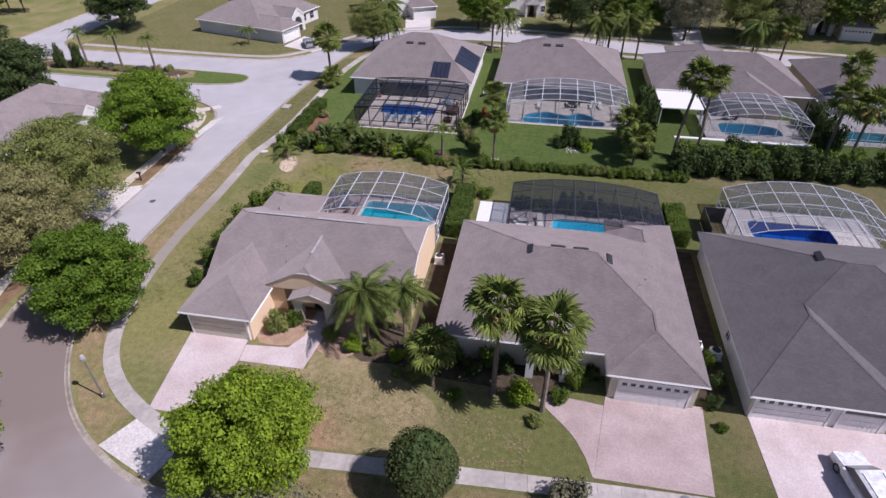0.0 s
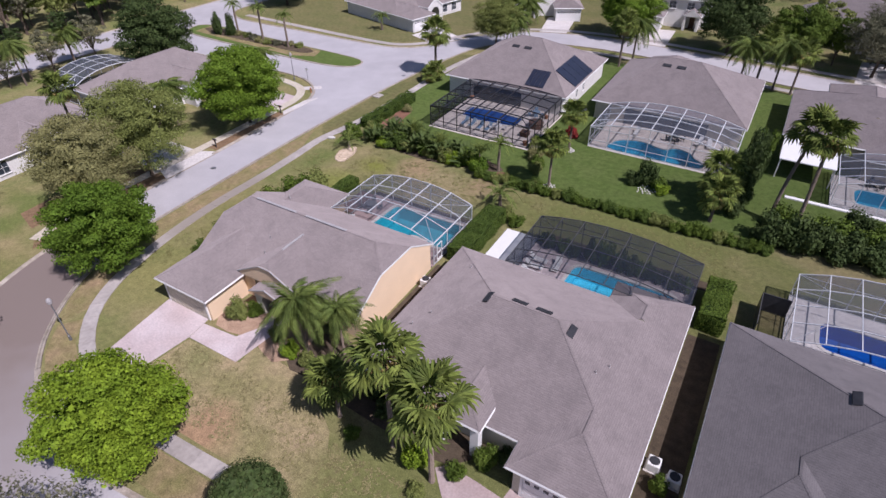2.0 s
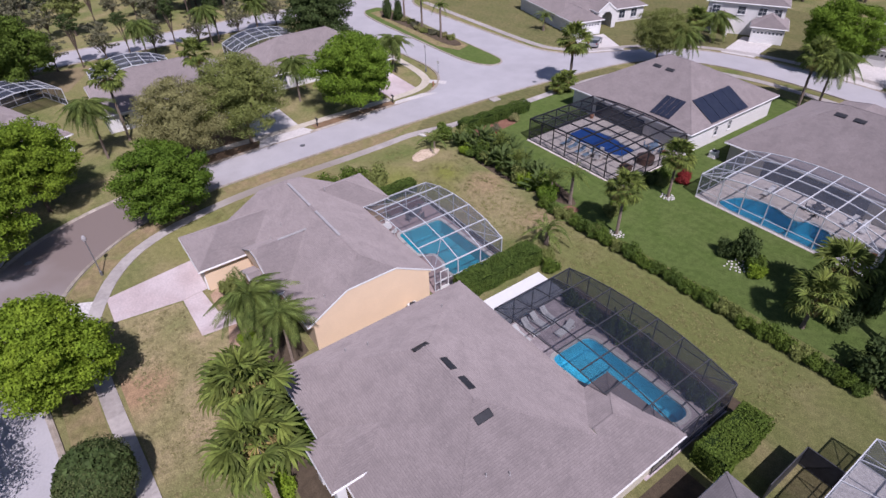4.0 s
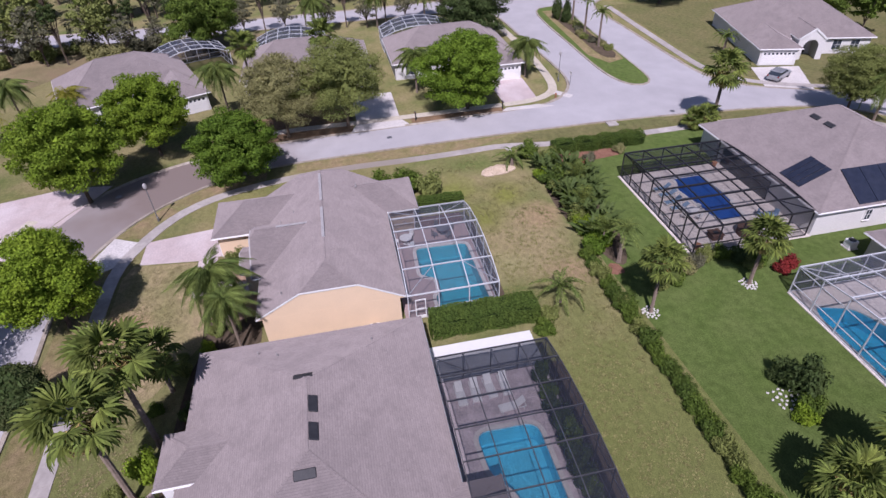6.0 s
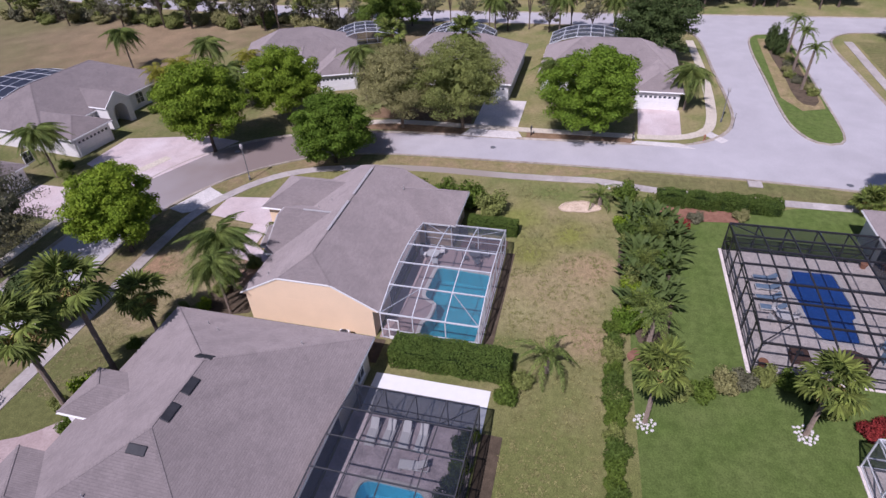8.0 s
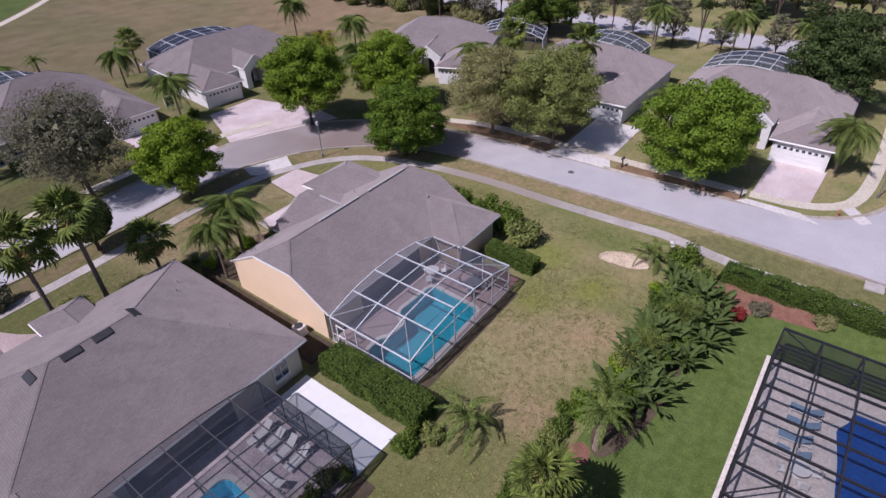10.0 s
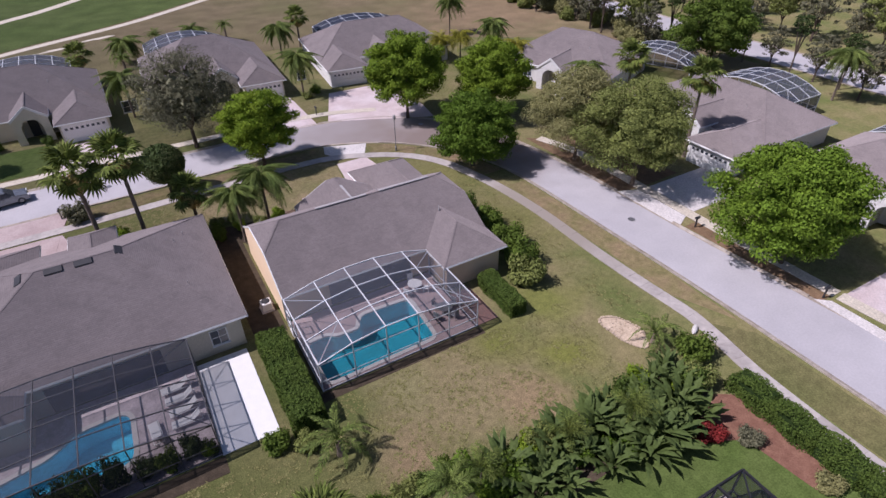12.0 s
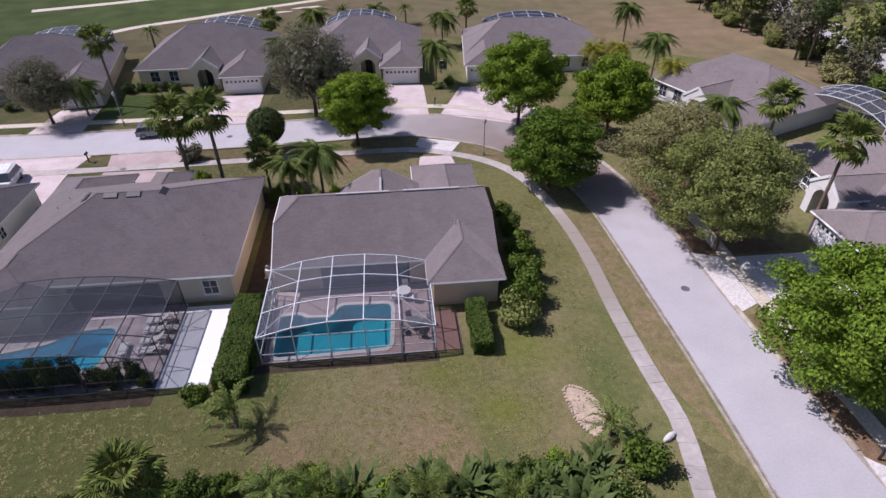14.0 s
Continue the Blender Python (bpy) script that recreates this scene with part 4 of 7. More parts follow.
# the house with the dark cage
E_B = 3.0
hb = house("cream house with a broad taupe shingle hip roof",
    [(-5.6, 37.7, 14.6, 53.9, "x", 0, 0, E_B, .43, 7.2, 8.0),
     (7.5, 35.7, 14.6, 42.35, "y", 0, 1, E_B, .43, 3.5),
     (8.3, 51.1, 14.6, 56.2, "y", 1, 0, E_B, .43, None, 3.3),
     (1.5, 36.7, 5.25, 42.4, "y", 0, 1, 3.55, .46, 1.9)],
    [(-5.1, 38.25, 14.15, 53.4, 2.88), (7.95, 36.15, 14.13, 48, 2.88), (8.75, 48, 14.11, 55.75, 2.88)], STUCCO_CREAM, SHINGLE, cuts=((3, .42), (4, .38)))
garage_door(hb, 11.1, 36.1, "s")
part("column", boxes((4.4, 37.0, 0, 5.0, 37.6, 3.5)), WHITE, hb, "white square porch column")
part("column", boxes((1.75, 37.0, 0, 2.35, 37.6, 3.5)), WHITE, hb, "white square porch column")
window(hb, -2.8, 38.21, .8, "s", 1.8, 1.5)
window(hb, 6.6, 38.21, .8, "s", 1.6, 1.5)
window(hb, -3.4, 53.44, .9, "n")
window(hb, -5.14, 43.0, .9, "w", .9, 1.2)
window(hb, 14.19, 45.0, .9, "e")
part("sliding_door", boxes((0.5, 53.38, .1, 7.6, 53.46, 2.2)), GLASS, hb, "glass sliding doors to the pool")
vent(hb, 1.2, 45.6, 6.22, 90, -27.6)
vent(hb, 3.5, 46.15, 6.34, 180, 24.7)
vent(hb, 5.4, 46.15, 6.34, 180, 24.7)
vent(hb, 7.7, 45.6, 5.98, 90, 25.2)
for x, y, z in ((-3.4, 42.2, 4.06), (-2.6, 43.6, 4.45), (-2.6, 50.0, 4.45), (10.2, 43.8, 4.9), (10.8, 45.0, 4.65)):
    plumbing(hb, x, y, z)

# the next house along the street
hc = house("white house with a grey shingle hip roof",
    [(17.4, 38.6, 37.0, 56.3, "x", 0, 0, 2.6, .46, 8.8, 8.8), (17.4, 35.8, 27.6, 43.75, "y", 0, 1, 2.6, .4626, 6.6), (29.0, 36.5, 36.9, 42.6, "y", 1, 1, 2.6, .46)],
    [(17.85, 39, 36.5, 55.8, 2.5), (17.87, 36.25, 27.1, 50, 2.5), (29.5, 37, 36.4, 46, 2.5)], STUCCO_WHITE, SHINGLE_GREY, cuts=((1, .58), (3, .46)))
garage_door(hc, 20.6, 36.2, "s")
garage_door(hc, 25.2, 36.2, "s", 2.6)
for y in (39.5, 43.2):
    window(hc, 17.81, y, .9, "w", .8, 1.0)
vent(hc, 24.8, 48.9, 6.05, 90, -24)
window(hc, 20.2, 55.84, .9, "n")

# the row behind: pools face this way
hd = house("white house with solar mats on its taupe roof",
    [(-29.7, 91.8, -10.0, 111.2, "x", 0, 0, 3.0, .48, 8.2, 8.2)],
    [(-29.3, 92.3, -10.5, 110.7, 2.9)], STUCCO_WHITE, SHINGLE)
for x, y, z, w, d, turn, tilt in ((-15.3, 94.1, 4.10, 2.9, 3.3, 0, 25.6), (-11.85, 100.0, 4.06, 7.9, 3.8, 90, 29.6)):
    bm = boxes(*[(-w / 2 + j * w / 4 + .03, -d / 2, .05, -w / 2 + (j + 1) * w / 4 - .03, d / 2, .10) for j in range(4)])
    part("solar_mat", bm, SOLAR, hd, "black pool-heating solar mat", pose(x, y, z + .02, 0, 0, turn) @ pose(0, 0, 0, tilt, 0, 0))
for y in (95.5, 98, 101):
    window(hd, -10.46, y, 1.0, "e", .6, 1.1)
window(hd, -27.6, 92.26, .8, "n", 1.2, 1.3)
part("sliding_door", boxes((-25, 92.22, .1, -17, 92.30, 2.2)), GLASS, hd, "glass sliding doors to the pool")
vent(hd, -21.4, 99.2, 6.56, 0, 25.6)
vent(hd, -19.4, 99.2, 6.56, 0, 25.6)
he = house("cream house with a taupe shingle hip roof",
    [(-6.8, 93.8, 13.6, 113.5, "x", 0, 0, 2.8, .44, 7.5, 8.5), (-4.0, 108, 5, 116.5, "y", 1, 0, 2.8, .45, None, 4)],
    [(-6.3, 94.3, 13.1, 113.0, 2.7), (-3.6, 108, 4.6, 116.0, 2.7)], STUCCO_CREAM, SHINGLE)
part("sliding_door", boxes((-2, 94.22, .1, 9, 94.30, 2.2)), GLASS, he, "glass sliding doors to the pool")
vent(he, 0.9, 102.0, 6.45, 0, 23.7)
vent(he, 2.9, 102.0, 6.45, 0, 23.7)
window(he, -5.4, 94.26, .8, "n", 1.0, 1.2)
hf = house("tan house with an uneven taupe shingle roof",
    [(17.6, 95.0, 40.4, 112.0, "x", 0, 0, 2.8, .42, 7, 7), (26.5, 92.0, 36.0, 104, "y", 0, 1, 2.8, .42), (22, 100, 32, 117, "y", 1, 0, 2.8, .45)],
    [(18.1, 95.5, 39.9, 111.5, 2.7), (27, 92.5, 35.5, 104, 2.7), (22.5, 104, 31.5, 116.5, 2.7)], STUCCO_TAN, SHINGLE)
part("awning", boxes((17.9, 88.2, 2.45, 23.8, 95.2, 2.57), (18.0, 88.3, 0, 18.12, 88.42, 2.45), (23.6, 88.3, 0, 23.72, 88.42, 2.45)), WHITE, hf, "flat white patio awning on posts")
hg = house("tan house with a taupe shingle hip roof",
    [(42.0, 96.0, 64.0, 113.0, "x", 0, 0, 2.8, .42, 7, 7), (52, 92, 62, 104, "y", 0, 1, 2.8, .42)],
    [(42.5, 96.5, 63.5, 112.5, 2.7), (52.5, 92.5, 61.5, 104, 2.7)], STUCCO_TAN, SHINGLE)


def street_house(label, x, y, turn, wall, w=19.0, d=17.0, side=1, arch=True):
    """A house of the far rows in its own axes: its front faces local -y, the garage wing on one side, a porch gable in the middle."""
    s = side
    def rc(a, b0, c, d0):
        return (min(a, c), b0, max(a, c), d0)
    gx0, gx1 = s * (w / 2 - .02), s * (w / 2 - 6.6)
    px0, px1 = s * -1.2, s * 3.1
    main = (-w / 2, 0, w / 2, d)
    g, p_ = rc(gx0, -5.0, gx1, d * .55), rc(px0, -2.2, px1, d * .5)
    h = house(label, [(*main, "x", 0, 0, 2.7, .5, d * .42, d * .42), (*g, "y", 0, 1, 2.7, .5, 2.8), (*p_, "y", 1, 1, 3.2, .75)],
        [(main[0] + .45, .45, main[2] - .45, d - .45, 2.6), (g[0] + .45, g[1] + .45, g[2] - .45, g[3], 2.6), (p_[0] + .2, p_[1] + .3, p_[0] + .8, 3, 3.1), (p_[2] - .8, p_[1] + .3, p_[2] - .2, 3, 3.1)],
        wall, SHINGLE, pose(x, y, 0, 0, 0, turn), "houses across the street")
    garage_door(h, (g[0] + g[2]) / 2, g[1] + .40, "s")
    for k in (-.36, -.22):
        window(h, s * k * w, .41, .7, "s", 1.3, 1.5)
    part("front_door", boxes(((p_[0] + p_[2]) / 2 - .55, .38, .05, (p_[0] + p_[2]) / 2 + .55, .46, 2.4)), DARK, h, "dark front door")
    bm = bmesh.new()
    pm, pz = (p_[0] + p_[2]) / 2, 3.2 + .75 * (p_[2] - p_[0]) / 2
    for a in (p_[0], p_[2]):
        beam(bm, (a, p_[1] - .06, 3.15), (pm, p_[1] - .06, pz - .02), .10, .28)
    part("rake_trim", bm, WHITE, h, "white rake boards over the porch")
    if arch:
        part("portal", arch_wall(p_[2] - p_[0] - .2, 3.1, pz - .16, 2.3, 2.0, .35), wall, h, "tall arched porch front", pose(pm, p_[1] + .02, -.02))
    plumbing(h, w * .2, d * .3, 2.7 + .5 * d * .3)
    return h


street_house("tan house with a white garage door", 32.3, 5.4, 192, STUCCO_TAN, 20, 18, 1)
street_house("cream house with an arched entry", 9.7, 0.9, 181, STUCCO_CREAM, 20, 17.5, 1)
street_house("cream house with a white garage door", -14.8, -1.0, 177, STUCCO_CREAM, 19, 17.5, 1)
street_house("white house at the bend with a paver drive", -42.4, 0.9, 174, STUCCO_WHITE, 23, 15.5, -1)
street_house("white house with a tall arched porch", -60.0, 21.5, 112, STUCCO_WHITE, 19, 16, 1)
street_house("white house with a tall arched porch", -62.0, 46.0, 90, STUCCO_WHITE, 20, 14, 1)
street_house("white house with a tall arched porch", -62.0, 69.2, 90, STUCCO_WHITE, 20, 14, 1)
street_house("white house on the far corner lot", -53.7, 126.4, 75, STUCCO_WHITE, 20, 18, -1)


def two_storey(label, x, y, turn, side, w=14.0, d=12.0):
    """A two-storey house: hip roof, one-storey garage wing, gabled entry, two rows of windows."""
    s = side
    gx = (s * 7.6, s * 1.4)
    g0, g1 = min(gx), max(gx)
    h = house(label, [(-w / 2, 0, w / 2, d, "x", 0, 0, 5.6, .5, d / 2, d / 2), (g0, -4.2, g1, 3.0, "y", 0, 1, 2.8, .5, 3.0), (-s * 3.6 - 1.7, -1.8, -s * 3.6 + 1.7, 2.0, "y", 1, 1, 2.9, .7)],
        [(-w / 2 + .45, .45, w / 2 - .45, d - .45, 5.5), (g0 + .45, -3.75, g1 - .45, .44, 2.7), (-s * 3.6 - 1.5, -1.6, -s * 3.6 - 1.0, .44, 2.8), (-s * 3.6 + 1.0, -1.6, -s * 3.6 + 1.5, .44, 2.8)],
        STUCCO_WHITE, SHINGLE, pose(x, y, 0, 0, 0, turn), "houses across the street")
    garage_door(h, (g0 + g1) / 2, -3.79, "s")
    for k in (-.36, -.05, .2, .38):
        window(h, k * w, .41, 3.6, "s", 1.3, 1.3)
    window(h, -s * .44 * w, .41, .8, "s", .9, 1.4)
    for k in (.3, .7):
        window(h, w / 2 - .41, d * k, 3.6, "e", .9, 1.2)
        window(h, w / 2 - .41, d * k, .8, "e", .9, 1.2)
    part("front_door", boxes((-s * 3.6 - .5, .38, .05, -s * 3.6 + .5, .46, 2.3)), BROWN_WICKER, h, "brown wooden front door")
    return h


two_storey("white two-storey house with a brown front door", -33.0, 140.4, 27, 1)
two_storey("white two-storey house with a gabled entry", -7.0, 145.6, 4, -1)
street_house("white house across the far street", 24.0, 147.0, -4, STUCCO_WHITE, 20, 18, 1)
street_house("white house across the far street", 56.0, 142.0, -6, STUCCO_WHITE, 20, 18, 1)


# ---- pools and screen cages ----
def pool(key, plaster, label, deck_loop, deck_mat, depth=1.5, cover=None):
    loop = POOLS[key]
    p = thing("swimming_pool", label, "pool", "pools")
    bm = bmesh.new()
    hi = [bm.verts.new((x, y, .02)) for x, y in loop]
    lo = [bm.verts.new((x, y, -depth)) for x, y in loop]
    n = len(loop)
    for i in range(n):
        bm.faces.new((hi[i], hi[(i + 1) % n], lo[(i + 1) % n], lo[i]))
    bm.faces.new(lo)
    bmesh.ops.recalc_face_normals(bm, faces=bm.faces)
    part("basin", bm, plaster, p)
    if cover:
        part("cover", sheet(loop, -.03, thick=.03), cover, p, "matte blue pool cover")
    else:
        part("water", sheet(loop, -.08), WATER, p, "clear rippled pool water")
    part("coping", sheet(grow(loop, .33), .12, [loop], .14), COPING, p, "pale stone coping")
    tagged(part("patio", sheet(deck_loop, .08, [grow(loop, .33)], .1), deck_mat), "paved pool deck", "patio", kind="structure")
    return p


def poly_bar(pts, w, h):
    """One bent bar of rectangular section along points in a vertical plane."""
    bm = bmesh.new()
    pts = [Vector(p) for p in pts]
    run = pts[-1] - pts[0]
    side = Vector((-run.y, run.x, 0)).normalized() * w / 2 if Vector((run.x, run.y)).length > 1e-4 else Vector((w / 2, 0, 0))
    rings = []
    for p in pts:
        up = Vector((0, 0, h / 2))
        rings.append([bm.verts.new(p + a) for a in (side + up, -side + up, -side - up, side - up)])
    for r, q in zip(rings, rings[1:]):
        for k in range(4):
            bm.faces.new((r[k], r[(k + 1) % 4], q[(k + 1) % 4], q[k]))
    bm.faces.new(rings[0][::-1])
    bm.faces.new(rings[-1])
    bmesh.ops.recalc_face_normals(bm, faces=bm.faces)
    return bm


def bar(a, b, w, h=None):
    bm = bmesh.new()
    beam(bm, a, b, w, h)
    return bm


def cage(label, x0, y0, x1, y1, metal, screen, nx=6, ny=4, low=2.65, rise=1.1, w=.06, m=None):
    """A screened pool cage, vaulted across x, with its far end at y1 (away from the house)."""
    c = thing("pool_cage", label, "pool cage", "pool cages", m=m)
    xs = [x0 + (x1 - x0) * i / nx for i in range(nx + 1)]
    ys = [y0 + (y1 - y0) * j / ny for j in range(ny + 1)]
    s = 1 if y1 > y0 else -1
    def top(x):
        u = (2 * (x - x0) / (x1 - x0) - 1)
        return low + rise * (1 - abs(u) ** 2.2)
    for i, x in enumerate(xs):
        part("rafter", bar((x, ys[0], top(x)), (x, ys[-1], top(x)), w, w * 1.7), metal, c)
        part("post", bar((x, ys[-1], .08), (x, ys[-1], top(x)), w), metal, c)
        if i in (0, nx):
            for y in ys[:-1]:
                part("post", bar((x, y, .08), (x, y, top(x)), w), metal, c)
            for z in (1.0, .13):
                part("rail", bar((x, ys[0], z), (x, ys[-1], z), w * .8), metal, c)
    for y in ys:
        part("purlin", poly_bar([(x, y, top(x) + .01) for x in xs], w * .9, w * 1.3), metal, c)
    for z in (1.0, .13, low - .05):
        part("rail", bar((xs[0], ys[-1], z), (xs[-1], ys[-1], z), w * .8), metal, c)
    for a, b in ((0, 1), (-1, -2)):
        part("brace", bar((xs[a], ys[-1], top(xs[a])), (xs[b], ys[-2], top(xs[b])), w * .7), metal, c)
        part("brace", bar((xs[a], ys[0], top(xs[a])), (xs[b], ys[1], top(xs[b])), w * .7), metal, c)
    for a in (0, nx):
        x = xs[a]
        part("screen", mesh_of("screen", [(x, ys[0], .1), (x, ys[-1], .1), (x, ys[-1], top(x)), (x, ys[0], top(x))], [(0, 1, 2, 3)], screen), None, c, "fine insect screen wall")
    n = nx + 1
    part("screen", mesh_of("screen", [(x, ys[-1], .1) for x in xs] + [(x, ys[-1], top(x)) for x in xs], [(i, i + 1, n + i + 1, n + i) for i in range(nx)], screen), None, c, "fine insect screen wall")
    part("screen", mesh_of("screen", [(x, ys[0], top(x) + .03) for x in xs] + [(x, ys[-1], top(x) + .03) for x in xs], [(i, i + 1, n + i + 1, n + i) for i in range(nx)], screen), None, c, "fine insect screen roof")
    return c


pool("a", PLASTER, "kidney-edged turquoise pool with pale coping", rect(-21.0, 53.0, -8.4, 60.95), DECK)
cage("white-framed screened pool cage on the yellow house", -21.0, 53.3, -8.4, 60.95, CAGE_WHITE, SCREEN_PALE, 5, 3, w=.07)
pool("b", PLASTER_PALE, "blue pool with pale coping under a dark cage", rect(-1.3, 53.6, 14.3, 62.4), DECK_LILAC)
cage("bronze-framed dark screened pool cage", -1.3, 54.1, 14.2, 62.4, BRONZE, SCREEN_DARK, 7, 4, 2.9, 0.95)
pool("c", PLASTER_BLUE, "deep blue pool with a pale deck", rect(21.6, 56.0, 36.6, 65.6), CONCRETE_PALE)
cage("white-framed screened pool cage", 21.6, 56.4, 36.6, 65.6, CAGE_WHITE, SCREEN_PALE, 7, 4, 2.6, 1.4)
pool("d", PLASTER_BLUE, "freeform pool under a deep blue cover", rect(-25.5, 79.9, -10.4, 92.4), DECK_CREAM, cover=COVER_BLUE)
cage("bronze-framed screened pool cage", -25.4, 91.9, -10.6, 80.2, BRONZE_DARK, screen_mat("screen_thin", (0.010, 0.012, 0.019), 0.34), 7, 5, 2.95, 0.4, .10)
pool("e", PLASTER_SKY, "freeform blue pool with round steps", rect(-4.0, 85.0, 13.4, 94.2), DECK_CREAM)
cage("white-framed screened pool cage", -4.0, 93.9, 13.4, 85.2, CAGE_WHITE, SCREEN_PALE, 7, 4, 2.75, 1.2, .085)
pool("f", PLASTER_SKY, "blue pool behind a screened cage", rect(24.0, 84.4, 37.0, 92.4), CONCRETE_PALE)
cage("white-framed screened pool cage", 24.0, 92.2, 37.0, 84.4, CAGE_WHITE, SCREEN_PALE, 6, 4, 2.75, 1.2)
pool("g", PLASTER, "turquoise pool behind a screened cage", rect(40.4, 85.0, 52.0, 96.0), CONCRETE_PALE)
cage("white-framed screened pool cage", 40.4, 95.8, 52.0, 85.0, CAGE_WHITE, SCREEN_PALE, 6, 4, 2.75, 1.2)
# cages behind the far houses
for x, y, turn, w, d in ((36.0, -12.4, 192, 14, 8), (9.9, -16.8, 181, 13, 8), (-14.0, -18.6, 177, 13, 8), (-45.0, -14.5, 174, 16.5, 7), (-75.0, 27.6, 112, 12, 7), (-76.2, 43.5, 90, 12, 7), (-76.2, 66.0, 90, 13, 7)):
    cage("white-framed screened pool cage behind a far house", -w / 2, 0, w / 2, d, CAGE_WHITE, SCREEN_SOLID if x == -45.0 else SCREEN_FAR, 6, 3, 2.7, 1.5, .09, m=pose(x, y, 0, 0, 0, turn))


# ---- things on the pool decks ----
SHARED = {}


def shared(key, build):
    if key not in SHARED:
        me = bpy.data.meshes.new(key.split(":")[-1])
        bm, m = build()
        bm.to_mesh(me)
        bm.free()
        me.materials.append(m)
        SHARED[key] = me
    return SHARED[key]


def lounger(x, y, turn, fabric, label):
    t = thing("sun_lounger", label, "lounger", "pool loungers", m=pose(x, y, .08, 0, 0, turn))
    k = fabric.name
    part("frame", shared("lounger:frame", lambda: (boxes((-.95, -.33, .24, .95, -.28, .30), (-.95, .28, .24, .95, .33, .30), (-.95, -.28, .24, -.9, .28, .30), (.9, -.28, .24, .95, .28, .30)), WHITE)), None, t)
    for a in (-.8, .8):
        for b in (-.3, .3):
            part("leg", shared("lounger:leg", lambda: (boxes((-.03, -.03, 0, .03, .03, .26)), WHITE)), None, t, m=pose(a, b, 0))
    part("seat", shared(k + ":seat", lambda: (boxes((-.9, -.28, .30, .3, .28, .35), bevel=.02), fabric)), None, t)
    part("backrest", shared(k + ":backrest", lambda: (boxes((0, -.28, 0, .75, .28, .05), bevel=.02), fabric)), None, t, m=pose(.3, 0, .31) @ pose(0, 0, 0, 0, -38, 0))
    return t


def patio_chair(x, y, turn, m1, label):
    t = thing("patio_chair", label, "chair", "patio chairs", m=pose(x, y, .08, 0, 0, turn))
    k = m1.name
    part("seat", shared(k + ":chair_seat", lambda: (boxes((-.25, -.25, .40, .25, .25, .45), bevel=.02), m1)), None, t)
    part("backrest", shared(k + ":chair_back", lambda: (boxes((-.25, .2, .45, .25, .25, .95), bevel=.02), m1)), None, t)
    for a in (-.21, .21):
        for b in (-.21, .21):
            part("leg", shared(k + ":chair_leg", lambda: (boxes((-.02, -.02, 0, .02, .02, .41)), m1)), None, t, m=pose(a, b, 0))
    return t


def round_table(x, y, r, m1, label):
    t = thing("patio_table", label, "table", m=pose(x, y, .08))
    bm = bmesh.new()
    tube(bm, [(0, 0, .70), (0, 0, .74)], [r, r], 20)
    part("tabletop", bm, m1, t)
    bm = bmesh.new()
    tube(bm, [(0, 0, 0), (0, 0, .04), (0, 0, .06), (0, 0, .70)], [.28, .28, .04, .04], 10)
    part("pedestal", bm, m1, t)
    return t


def potted(x, y, s, label):
    t = thing("potted_plant", label, "potted plant", "potted plants", m=pose(x, y, .08))
    bm = bmesh.new()
    tube(bm, [(0, 0, 0), (0, 0, .5 * s), (0, 0, .55 * s)], [.22 * s, .32 * s, .34 * s], 12)
    part("pot", bm, TERRACOTTA, t)
    return t


def table_set(x, y, m1, n, label):
    round_table(x, y, .6, m1, label)
    for i in range(n):
        u = i * math.tau / n + .4
        patio_chair(x + .95 * math.cos(u), y + .95 * math.sin(u), math.degrees(u) - 90, m1, "patio chair drawn up to the table")


for x, y, a in ((0.3, 55.6, 182), (0.2, 56.7, 178), (0.1, 57.8, 184), (0.1, 58.9, 180), (2.0, 58.9, 95)):
    lounger(x, y, a, WHITE, "white pool lounger under the dark cage")
for x, y, a in ((-21.4, 83.0, 90), (-20.2, 83.0, 90), (-18.8, 82.8, 95), (-17.6, 82.9, 88)):
    lounger(x, y, a, BLUE_FABRIC, "blue fabric lounger beside the covered pool")
for x, y, a in ((0.6, 91.6, 90), (8.6, 92.6, 80), (9.9, 92.4, 100)):
    lounger(x, y, a, WHITE, "white pool lounger on the pale deck")
table_set(-16.4, 83.4, WHITE, 4, "white round table beside the covered pool")
table_set(-13.6, 90.2, BLUE_FABRIC, 4, "round table with a blue-grey top")
table_set(-18.9, 54.6, WHITE, 3, "white round patio table in the cage")
table_set(-19.6, 58.4, GREYMETAL, 4, "grey metal patio table in the cage")
table_set(5.6, 92.0, DARK, 4, "dark patio table behind the house")
table_set(28.5, 91.4, DARK, 4, "dark patio table behind the house")
t = thing("fire_pit", "square brown wicker fire pit table", "table", m=pose(-12.4, 83.6, .08))
part("base", boxes((-.55, -.55, 0, .55, .55, .55), bevel=.06), BROWN_WICKER, t)
part("rim", boxes((-.62, -.62, .55, .62, .62, .61), bevel=.02), BROWN_WICKER, t)
part("lid", boxes((-.25, -.25, .61, .25, .25, .66), bevel=.02), DARK, t)
t = thing("hot_tub", "round brown covered hot tub", "hot tub", m=pose(-12.2, 86.9, .08))
bm = bmesh.new()
tube(bm, [(0, 0, 0), (0, 0, .7), (0, 0, .74), (0, 0, .84), (0, 0, .88)], [1.0, 1.0, 1.06, 1.06, .9], 22)
part("tub", bm, BROWN_WICKER, t)
for x, y, q in ((-11.2, 81.0, 1.0), (11.4, 87.4, 1.2), (12.3, 86.4, 1.0), (-12.0, 90.2, .9), (-24.8, 91.4, .9), (12.6, 88.4, .9)):
    potted(x, y, q, "terracotta pot with a leafy plant")
